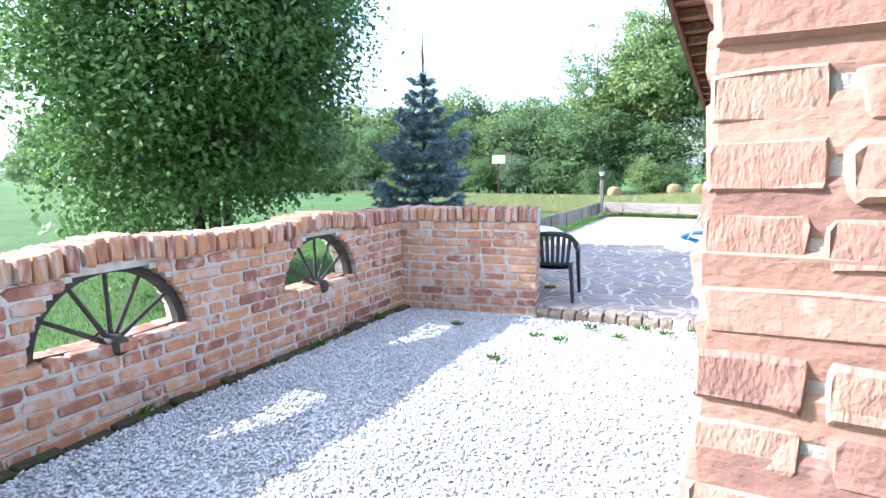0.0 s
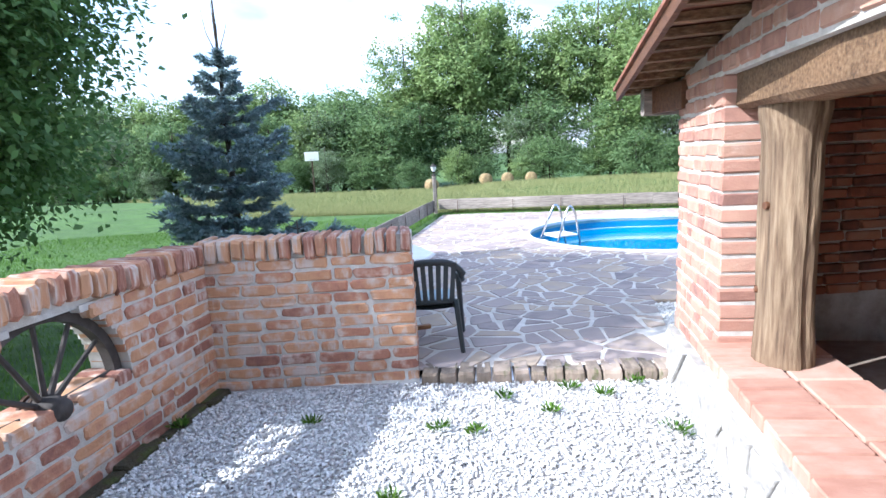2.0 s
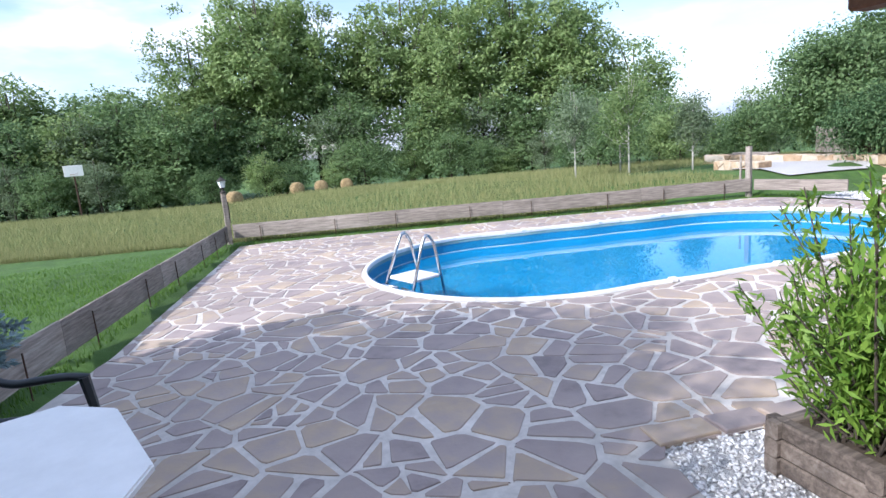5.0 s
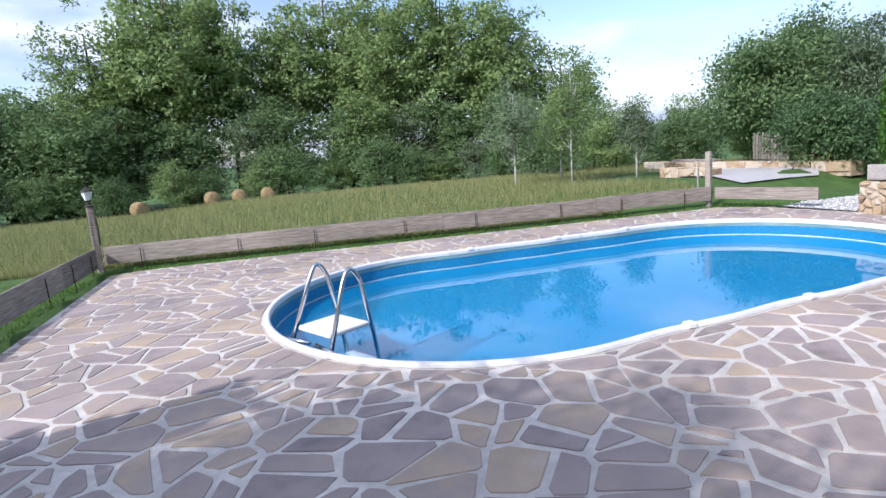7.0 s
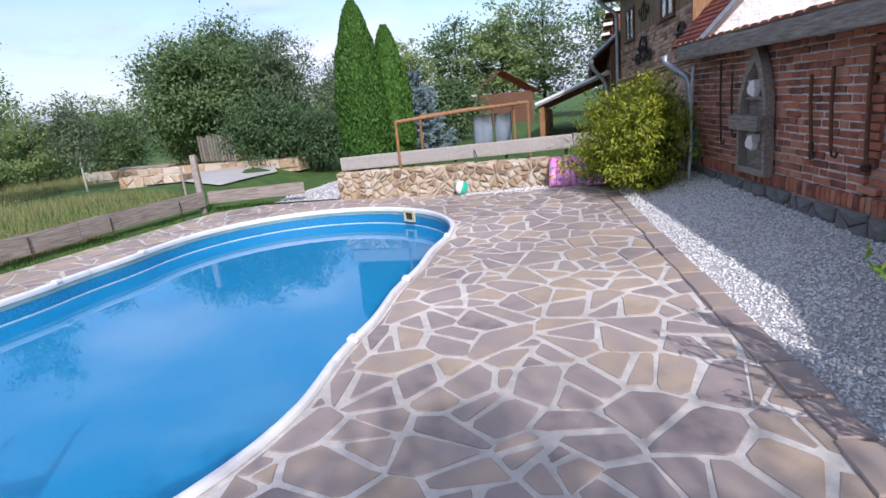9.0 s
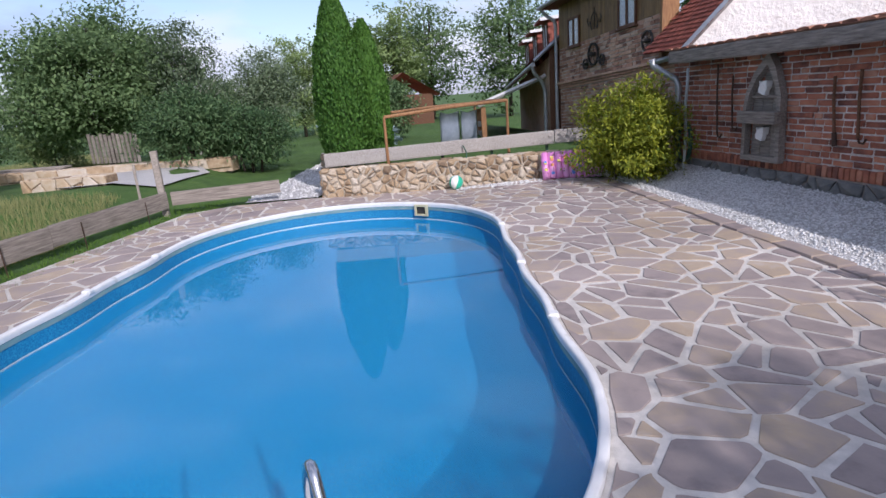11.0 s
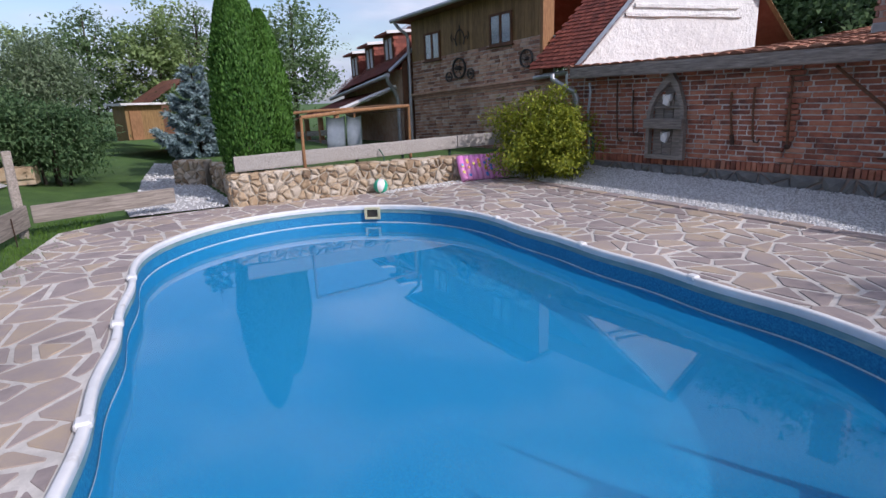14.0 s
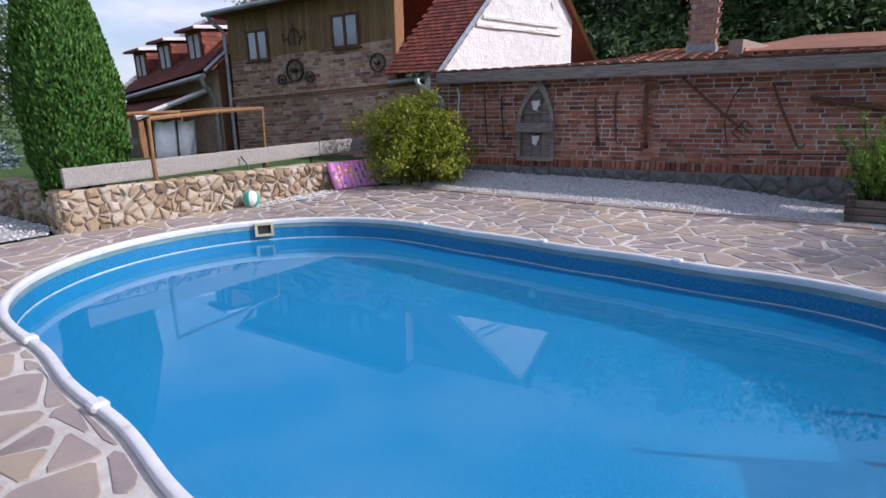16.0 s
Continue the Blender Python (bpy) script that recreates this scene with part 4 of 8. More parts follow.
def roof_z(p):
    """The old roof lies flatter where it runs against the house gable."""
    q = IS @ Vector((p[0], p[1], 0))
    return 2.13 + (0.12 - 0.085 * min(max(0.0, (q.x - 4.6) / 2.2), 1)) * (0.45 - q.y)


roof = empty("shed_roof", pose(CORNER[0], CORNER[1], 0), "low clay-tiled roof with brown battens under its eaves", "roof", kind="structure")
T_ROOF = Matrix.Translation((-CORNER[0], -CORNER[1], 0))


def on_roof(m, x, y, up):
    p = m @ Vector((x, y, 0))
    return Vector((p.x, p.y, roof_z(p) + up))


def roof_strip(bm, m, x0, x1, y0, y1, lo, hi, n=1):
    """A plank of the roof's slope between x0..x1 and y0..y1 of m."""
    a = [bm.verts.new(T_ROOF @ on_roof(m, x, y, lo)) for x, y in ((x0, y0), (x1, y0), (x1, y1), (x0, y1))]
    b = [bm.verts.new(T_ROOF @ on_roof(m, x, y, hi)) for x, y in ((x0, y0), (x1, y0), (x1, y1), (x0, y1))]
    bm.faces.new(a[::-1])
    bm.faces.new(b)
    for i in range(4):
        j = (i + 1) % 4
        bm.faces.new((a[i], a[j], b[j], b[i]))


bm = bmesh.new()
roof_strip(bm, MF, -0.42, PILLAR1 + 0.35, -0.38, -0.35, -0.1, 0.0)
part("fascia", bm, M_WOOD_DARK, roof, "red-brown painted fascia board")
for k in range(24):
    bm = bmesh.new()
    x = -0.38 + k * 0.235
    roof_strip(bm, MF, x, x + 0.045, -0.35, 0.7, -0.075, -0.03)
    part("batten", bm, M_WOOD_BROWN, roof)
bm = bmesh.new()
roof_strip(bm, MF, -0.44, PILLAR1 + 0.4, -0.4, 3.4, -0.02, 0.005)
part("tile_underside", bm, M_TILE_OLD, roof)
bm = bmesh.new()
for k in range(12):
    roof_strip(bm, MS, 0.5 + 0.64 * k, 0.5 + 0.64 * (k + 1), -3.6, 0.22, -0.1, -0.075)
part("roof_deck", bm, M_WOOD_DARK, roof)


def clay_tiles():
    """Rows of small hollow tiles over the slope."""
    verts, faces = [], []
    rng = random.Random(5)
    for r in range(13):
        y = 0.27 - r * 0.32
        x = -0.2
        while x < 8.1:
            w = 0.2
            up = -0.055 + rng.uniform(0, 0.012)
            b = len(verts)
            for yy, u in ((y, up + 0.018), (y - 0.36, up)):
                for k in range(6):
                    a = math.pi * k / 5
                    q = on_roof(MS, x + w / 2 - math.cos(a) * w / 2, yy, u - 0.012 + 0.034 * math.sin(a))
                    verts.append(T_ROOF @ q)
            for k in range(5):
                faces.append((b + k, b + k + 1, b + 7 + k, b + 6 + k))
            faces.append((b, b + 5, b + 4, b + 3, b + 2, b + 1))
            x += w + 0.004
    me = bpy.data.meshes.new("roof_tiles")
    me.from_pydata([tuple(v) for v in verts], [], faces)
    me.materials.append(M_TILE_OLD)
    ob = new("roof_tiles", me)
    ob.parent = roof
    tagged(ob, "weathered red-brown hollow clay tiles", kind="stuff")


clay_tiles()

# ---------- shed wall along the pool ----------
SHED_L = 8.29
MN = along(SHED_E, CORNER)  # the same line from the east end; the outside lies at negative y
bm = bmesh.new()
core(bm, MN, 0, SHED_L - 4.37, -0.2, 2.12, 0.007, 0.3)
core(bm, MN, SHED_L - 4.37, SHED_L - 0.05, -0.2, 2.12, 0.042, 0.3)
shed = thing("wall_shed", bm, M_MORTAR_SHED, "long shaded red brick wall of the low shed", "wall", kind="structure")


def shed_step(x):
    return -0.035 if x > SHED_L - 4.25 else 0.0


put_bricks(shed, MN, lay_bricks(0, SHED_L - 0.02, 0.56, 2.14, 0.077, 0.25, 0.015, 0.3, 0.004, [], 41, header=0.3, step=shed_step), BRICKS_RED, M_BRICK_RED, 300,
           pick=lambda p: 1.6 < p[0] < 6.4)
rngp = random.Random(14)
x = 0.0
sold = []
while x < SHED_L - 0.05:
    w = rngp.uniform(0.07, 0.082)
    sold.append((rngp.choice(BRICKS_RED), MN @ Matrix.Translation((x + w / 2, 0.1, 0.485)) @ pose(0, 0, 0, rngp.uniform(-1, 1), rngp.uniform(-1.5, 1.5), 0) @ brick_size(w - 0.012, 0.27, 0.135)))
    x += w
joined("soldier_bricks", sold, M_BRICK_RED, shed, kind="stuff")
bm = bmesh.new()
core(bm, MN, 0, SHED_L, -0.2, 0.42, -0.03, 0.25)
shed_plinth = thing("wall_shed_plinth", bm, M_MORTAR_DARK, "plinth of dark grey fieldstones under the shed wall", "plinth", kind="structure")
stone_face(shed_plinth, MN @ pose(0, -0.03, 0), SHED_L, -0.05, 0.42, 0.27, 0.17, 0.012, 0.03, M_STONE_DARK, M_STONE_DARK, 120, 18, 0.025)

# eaves beam and rafters
bm = bmesh.new()
hewn(bm, MN @ pose(0.3, -0.27, 1.985), SHED_L - 0.15, 0.07, 0.19, 15, 60, 0.01)
eaves = thing("eaves_beam", bm, M_WOOD_GREY, "long weathered grey eaves board of the shed", "beam")
bm = bmesh.new()
box(bm, SHED_L + 0.02, -0.42, 1.9, SHED_L + 0.09, 0.2, 2.09, MN, bevel=0.005)
thing("eaves_end_board", bm, M_WOOD_DARK, "dark brown board closing the end of the eaves", "board")
bm = bmesh.new()
box(bm, 0.3, -0.3, 2.083, SHED_L, 0.05, 2.1, MN)
thing("ceiling_eaves", bm, M_WOOD_DARK, "dark boards under the eaves", "soffit", kind="structure")

# chimney
ch = Matrix.Translation((7.25, 4.42, 0)) @ pose(0, 0, 0, 0, 0, -4)
bm = bmesh.new()
box(bm, -0.2, -0.2, 2.2, 0.2, 0.2, 4.2, ch)
chimney = thing("chimney", bm, M_MORTAR, "square chimney of orange-red bricks on the shed roof", "chimney")
for k in range(21):
    z = 2.5 + k * 0.085
    for side in range(4):
        for h in range(2):
            o = (-0.1 if h == 0 else 0.11) + (0.05 if k % 2 else -0.05)
            l = 0.2 if (h == 0) == (k % 2 == 0) else 0.17
            piece("brick", random.choice(BRICKS), chimney, ch @ pose(0, 0, 0, 0, 0, 90 * side) @ Matrix.Translation((o, -0.2, z)) @ brick_size(l, 0.03, 0.07))
bm = bmesh.new()
box(bm, -0.25, -0.25, 2.3, 0.25, 0.25, 2.47, ch, bevel=0.02)
part("flashing", bm, M_ZINC, chimney, "grey mortar and sheet flashing")


# ---------- things on the shed wall ----------
def on_shed(u, z, out=0.0):
    """u metres from the pavilion corner along the shed wall, out metres before it."""
    return MS @ pose(u - 0.25, out, z)


def shrine():
    s = empty("wall_trough", on_shed(6.38, 0.52, 0.0) @ Matrix.Diagonal((0.86, 1, 1, 1)), "weathered wooden wall trough with two small white figures", "wall decoration")
    bm = bmesh.new()
    pts = [(-0.4, 0), (0.4, 0), (0.4, 0.72), (0.36, 0.9), (0.22, 1.14), (-0.06, 1.4), (-0.22, 1.2), (-0.36, 0.86)]
    inner = [(-0.33, 0.07), (0.33, 0.07), (0.33, 0.72), (0.29, 0.87), (0.16, 1.07), (-0.05, 1.24), (-0.16, 1.1), (-0.29, 0.84)]
    def pt(p, y):
        return bm.verts.new((p[0], y, p[1]))
    o0, o1 = [pt(p, 0.02) for p in pts], [pt(p, 0.12) for p in pts]
    i0, i1 = [pt(p, 0.02) for p in inner], [pt(p, 0.12) for p in inner]
    n = len(pts)
    for k in range(n):
        l = (k + 1) % n
        for q in ((o1[k], i1[k], i1[l], o1[l]), (o0[k], o0[l], i0[l], i0[k]), (o0[k], o1[k], o1[l], o0[l]), (i0[k], i0[l], i1[l], i1[k])):
            bm.faces.new(q)
    part("frame", bm, M_WOOD_GREY, s)
    for x in (-0.2, 0.0, 0.2):
        bm = bmesh.new()
        box(bm, x - 0.095, 0.0, 0.05, x + 0.095, 0.03, 1.28 if x == 0 else 1.02, bevel=0.004)
        part("back_board", bm, M_WOOD_GREY, s)
    bm = bmesh.new()
    box(bm, -0.4, 0.03, 0.5, 0.4, 0.22, 0.66, bevel=0.01)
    part("trough", bm, M_WOOD_GREY, s)
    bm = bmesh.new()
    box(bm, -0.28, 0.03, 0.82, 0.28, 0.08, 0.86, bevel=0.004)
    part("shelf", bm, M_WOOD_GREY, s)
    for z, k in ((0.9, 0.72), (0.31, 0.7)):
        bm = bmesh.new()
        prof = [(-0.11, 0.2), (0.02, 0.17), (0.09, 0.2), (0.13, 0.12), (0.06, 0.07), (0.08, 0.0), (-0.02, -0.06), (-0.05, 0.04), (-0.1, 0.08)]
        front = [bm.verts.new((x * k, 0.13 + 0.03 * math.sin(x * 30), z + y * k)) for x, y in prof]
        back = [bm.verts.new((x * k, 0.04, z + y * k)) for x, y in prof]
        bm.faces.new(front)
        bm.faces.new(back[::-1])
        for i in range(len(prof)):
            j = (i + 1) % len(prof)
            bm.faces.new((front[j], front[i], back[i], back[j]))
        bmesh.ops.recalc_face_normals(bm, faces=bm.faces)
        part("white_figure", bm, M_WHITE_PLASTIC, s, "small chipped white plaster figure")


shrine()


def wall_tool(u0, z0, u1, z1, r, head, label):
    a, b = Vector((u0 - 0.3, 0.05, z0)), Vector((u1 - 0.3, 0.05, z1))
    t = empty("old_tool", MS @ Matrix.Translation(a), label, "tool", "old tools on the wall")
    bm = bmesh.new()
    d = b - a
    tube(bm, [Vector((0, 0, 0)), d * 0.4 + Vector((0.01, 0.004, 0)), d], r, 8)
    part("shaft", bm, M_IRON if r < 0.014 else M_WOOD_DARK, t)
    bm = bmesh.new()
    n = d.normalized()
    side = Vector((n.z, 0, -n.x))
    if head == "fork":
        tube(bm, [d - side * 0.12, d + side * 0.12], 0.012, 6)
        for k in range(4):
            p = d + side * (-0.12 + 0.08 * k)
            tube(bm, [p, p + n * 0.12 + Vector((0, 0.03, 0)), p + n * 0.22], 0.009, 6, 0.004)
    elif head == "hook":
        tube(bm, [d, d + n * 0.05 + side * 0.02, d + n * 0.06 + side * 0.07, d + n * 0.01 + side * 0.1], 0.012, 6)
    elif head == "blade":
        box(bm, -0.03, -0.01, -0.16, 0.03, 0.01, 0.0, Matrix.Translation(d) @ pose(0, 0, 0, 0, 8, 0), bevel=0.004)
    else:
        lathe(bm, [(0.03, -0.03), (0.045, 0.0), (0.03, 0.03)], Matrix.Translation(d), 10)
    part("head", bm, M_IRON, t, "rusted iron head")


wall_tool(7.43, 1.82, 7.38, 0.84, 0.013, "hook", "long rusty iron bar hanging on the brick wall")
wall_tool(7.1, 1.65, 7.06, 0.95, 0.013, "hook", "rusty iron rod hanging on the brick wall")
wall_tool(5.42, 1.57, 5.36, 0.95, 0.017, "blade", "old short iron tool hanging on the brick wall")
wall_tool(5.09, 1.63, 5.05, 0.9, 0.017, "hook", "old iron hay tool hanging on the brick wall")
wall_tool(4.6, 1.75, 4.57, 0.8, 0.018, "knob", "long iron tool with a thick foot on the brick wall")
wall_tool(4.1, 1.86, 3.26, 1.12, 0.022, "fork", "slanting pitchfork with a wooden shaft on the wall")
wall_tool(2.87, 1.72, 2.48, 0.86, 0.02, "hook", "bent iron scythe mount leaning on the brick wall")
wall_tool(2.4, 1.53, 1.3, 1.32, 0.035, "knob", "old wooden yoke bar fixed to the brick wall")
wall_tool(3.5, 0.7, 1.9, 0.74, 0.012, "hook", "thin iron bar fixed low on the brick wall")
# bridle loop hanging by the yoke
bm = bmesh.new()
tube(bm, [MS @ Vector((2.95 + 0.3 * math.sin(t * 2.0) * (1 - t * 0.5), 0.05, 1.75 - t * 0.9)) for t in [i / 14 for i in range(15)]], 0.01, 6)
thing("leather_strap", bm, M_DARK, "dark leather strap hanging on the brick wall", "strap")

# downpipe and hose at the house corner
DP = MS @ pose(7.95, 0.14, 0)
pipe = empty("downpipe", DP, "grey zinc downpipe with an elbow under the gutter", "pipe")
bm = bmesh.new()
tube(bm, [(0.42, 0.22, 2.0), (0.42, 0.2, 1.9), (0.2, 0.1, 1.75), (0.05, 0.02, 1.66), (0.0, 0.0, 1.55), (0, 0, 1.0), (0, 0, 0.1)], 0.05, 12)
part("pipe_run", bm, M_ZINC, pipe, smooth=True)
bm = bmesh.new()
for z in (1.5, 0.6):
    lathe(bm, [(0.058, z - 0.015), (0.058, z + 0.015)], None, 14)
part("clip", bm, M_ZINC, pipe)
M_HOSE = surface("green_hose", [(0.3, (0.01, 0.05, 0.035)), (0.7, (0.03, 0.11, 0.07))], scale=8, rough=0.5, bump=0.05)
M_HOSE_GREY = surface("grey_hose", [(0.3, (0.3, 0.33, 0.34)), (0.7, (0.42, 0.45, 0.46))], scale=8, rough=0.5, bump=0.05)
hose = empty("garden_hose", MS @ pose(7.65, 0.2, 0.75), "coiled dark green garden hose hanging on the wall", "hose")
bm = bmesh.new()
tube(bm, [Vector((0.16 * math.cos(a) * (1 + 0.06 * math.sin(a * 0.37)), 0.02 * math.sin(a * 0.21), 0.3 * math.sin(a) - 0.05)) for a in [i * 0.35 for i in range(110)]], 0.014, 6)
part("coil", bm, M_HOSE, hose, smooth=True)
bm = bmesh.new()
tube(bm, [(-0.05, 0.02, 1.05), (-0.1, 0.05, 0.9), (-0.06, 0.05, 0.5), (-0.1, 0.05, 0.1), (-0.15, 0.1, -0.5)], 0.022, 8)
part("grey_hose", bm, M_HOSE_GREY, hose, "grey suction hose")

# ---------- gravel strip along the shed ----------
STRIP = [(5.55, 7.8), (4.45, 8.12), (3.78, 6.46), SHED_E, (12.6, 5.75), (13.0, 5.9), (12.9, 7.0), (12.2, 6.95)]


IMN = MN.inverted()


def strip_z(x, y):
    d = -(IMN @ Vector((x, y, 0))).y
    return plane_z(x, min(y, 9)) - 0.015 + 0.2 * max(0.0, min(1.0, (x - 5) / 2)) * max(0.0, 1 - max(d, 0) / 1.3)


strip_bed = thing("gravel_strip", sheet(STRIP, None, 0.5, strip_z, True), M_GRAVEL_BED, "bed of white-grey gravel along the shed wall", "gravel", kind="structure")


def pebbles(name, poly, dens, size, fz, seed, label):
    """Loose crushed stones over a polygon: small uneven octahedra in one mesh."""
    rng = np.random.default_rng(seed)
    xs, ys = [p[0] for p in poly], [p[1] for p in poly]
    n = int((max(xs) - min(xs)) * (max(ys) - min(ys)) * dens)
    px, py = rng.uniform(min(xs), max(xs), n), rng.uniform(min(ys), max(ys), n)
    ok = np.zeros(n, bool)
    j = len(poly) - 1
    for i in range(len(poly)):
        xi, yi = poly[i]
        xj, yj = poly[j]
        if yi != yj:
            ok ^= ((yi > py) != (yj > py)) & (px < (xj - xi) * (py - yi) / (yj - yi) + xi)
        j = i
    px, py = px[ok], py[ok]
    n = len(px)
    base = np.array([(1, 0, 0), (0, 1, 0), (-1, 0, 0), (0, -1, 0), (0, 0, 1), (0, 0, -1)], float)
    co = base[None] * (size * rng.uniform(0.45, 1.25, (n, 1, 3)) * np.array([1, 0.75, 0.5])) + rng.normal(0, size * 0.14, (n, 6, 3))
    ang, tip = rng.uniform(0, 6.283, n), rng.normal(0, 0.5, n)
    c, s = np.cos(tip), np.sin(tip)
    x, y, z = co[..., 0] * c[:, None] - co[..., 2] * s[:, None], co[..., 1], co[..., 0] * s[:, None] + co[..., 2] * c[:, None]
    c, s = np.cos(ang)[:, None], np.sin(ang)[:, None]
    gz = np.array([fz(a, b) for a, b in zip(px, py)]) + rng.uniform(-0.1, 0.5, n) * size
    co = np.stack([x * c - y * s + px[:, None], x * s + y * c + py[:, None], z + gz[:, None]], -1).reshape(-1, 3)
    tri = np.array([(0, 1, 4), (1, 2, 4), (2, 3, 4), (3, 0, 4), (1, 0, 5), (2, 1, 5), (3, 2, 5), (0, 3, 5)])
    fs = (tri[None] + (np.arange(n) * 6)[:, None, None]).reshape(-1, 3)
    ob = tri_mesh(name, co, fs, M_PEBBLE)
    return tagged(ob, label, "gravel", kind="stuff")


def tri_mesh(name, co, fs, mat):
    k = fs.shape[1]
    me = bpy.data.meshes.new(name)
    me.vertices.add(len(co))
    me.vertices.foreach_set("co", co.astype(np.float32).ravel())
    me.loops.add(fs.size)
    me.loops.foreach_set("vertex_index", fs.astype(np.int32).ravel())
    me.polygons.add(len(fs))
    me.polygons.foreach_set("loop_start", np.arange(len(fs), dtype=np.int32) * k)
    me.polygons.foreach_set("loop_total", np.full(len(fs), k, np.int32))
    me.update(calc_edges=True)
    me.materials.append(mat)
    return new(name, me)


pebbles("gravel_court", [(1.78, 6.83), (0.2, 7.05), (-1.6, 1.4), (2.0, 1.4), (3.7, 6.35)], 2500, 0.019, lambda x, y: -0.086, 5, "loose white crushed stone in the court")
pebbles("gravel_by_shed", STRIP, 1700, 0.019, strip_z, 6, "loose pale crushed stone along the shed")
pebbles("gravel_by_wall", [(13.55, 9.3), (13.05, 7.8), (12.75, 7.9), (13.0, 8.6), (13.3, 9.35)], 900, 0.024, lambda x, y: plane_z(x, y), 8, "small heap of white gravel before the stone wall")


# ---------- pool fittings ----------
def bend(points, n=5):
    """The points with their corners rounded."""
    out = [Vector(points[0])]
    for i in range(1, len(points) - 1):
        a, b, c = Vector(points[i - 1]), Vector(points[i]), Vector(points[i + 1])
        r = min((b - a).length, (c - b).length) * 0.48
        p, q = b + (a - b).normalized() * r, b + (c - b).normalized() * r
        for k in range(n + 1):
            t = k / n
            out.append(p * (1 - t) ** 2 + b * 2 * t * (1 - t) + q * t * t)
    out.append(Vector(points[-1]))
    return out


lad = empty("pool_ladder", pose(4.84, 12.42, 0, 0, 0, 11.5), "steel pool ladder with two bent rails and a white step", "ladder")
for s in (-1, 1):
    bm = bmesh.new()
    y = 0.245 * s
    tube(bm, bend([(-0.06, y * 1.2, 0.02), (0.16, y, 0.56), (0.24, y, 0.68), (0.34, y, 0.56), (0.46, y, -0.1), (0.48, y, -0.62)], 6), 0.02, 10)
    part("rail", bm, M_CHROME, lad, smooth=True)
    bm = bmesh.new()
    tube(bm, [(-0.1, 0.42 * s, 0.022), (-0.05, 0.05 * s, 0.022)], 0.018, 8)
    part("foot_bar", bm, M_CHROME, lad, smooth=True)
bm = bmesh.new()
box(bm, -0.03, -0.24, 0.1, 0.4, 0.24, 0.145, bevel=0.012)
part("platform", bm, M_WHITE_PLASTIC, lad, "white plastic step plate")
for z in (-0.32, -0.58):
    bm = bmesh.new()
    box(bm, 0.43, -0.24, z - 0.02, 0.53, 0.24, z + 0.02, bevel=0.008)
    part("step", bm, M_WHITE_PLASTIC, lad)

for px, py in ((7.26, 10.38), (8.66, 10.06), (10.25, 9.62), (9.9, 14.42), (11.08, 14.0), (8.45, 14.98)):
    ol = pool_outline(0.026)
    i = min(range(len(ol)), key=lambda k: math.hypot(ol[k][0] - px, ol[k][1] - py))
    rel = Vector(ol[i]) - POOL_C
    way = Vector(ol[(i + 1) % len(ol)]) - Vector(ol[i - 1])
    bm = bmesh.new()
    box(bm, -0.05, -0.045, 0.0, 0.05, 0.045, 0.053, bevel=0.014)
    j = part("rim_joint", bm, M_RIM, pool)
    j.matrix_basis = pose(rel.x, rel.y, 0, 0, 0, math.degrees(math.atan2(way.y, way.x)))
sk = empty("skimmer", pose(12.38, 10.24, -0.075, 0, 0, 134.5), "cream plastic skimmer opening in the pool wall", "skimmer")
M_CREAM = surface("cream_plastic", [(0.3, (0.5, 0.45, 0.26)), (0.7, (0.66, 0.62, 0.42))], scale=8, rough=0.5, bump=0.05)
bm = bmesh.new()
for a in ((-0.12, -0.1, 0.12, -0.07), (-0.12, 0.05, 0.12, 0.08), (-0.12, -0.07, -0.085, 0.05), (0.085, -0.07, 0.12, 0.05)):
    box(bm, -0.04, a[0], a[1], 0.0, a[2], a[3])
part("frame", bm, M_CREAM, sk)
bm = bmesh.new()
box(bm, -0.03, -0.085, -0.07, -0.02, 0.085, 0.05)
part("flap", bm, M_DARK, sk)

# ---------- garden furniture ----------


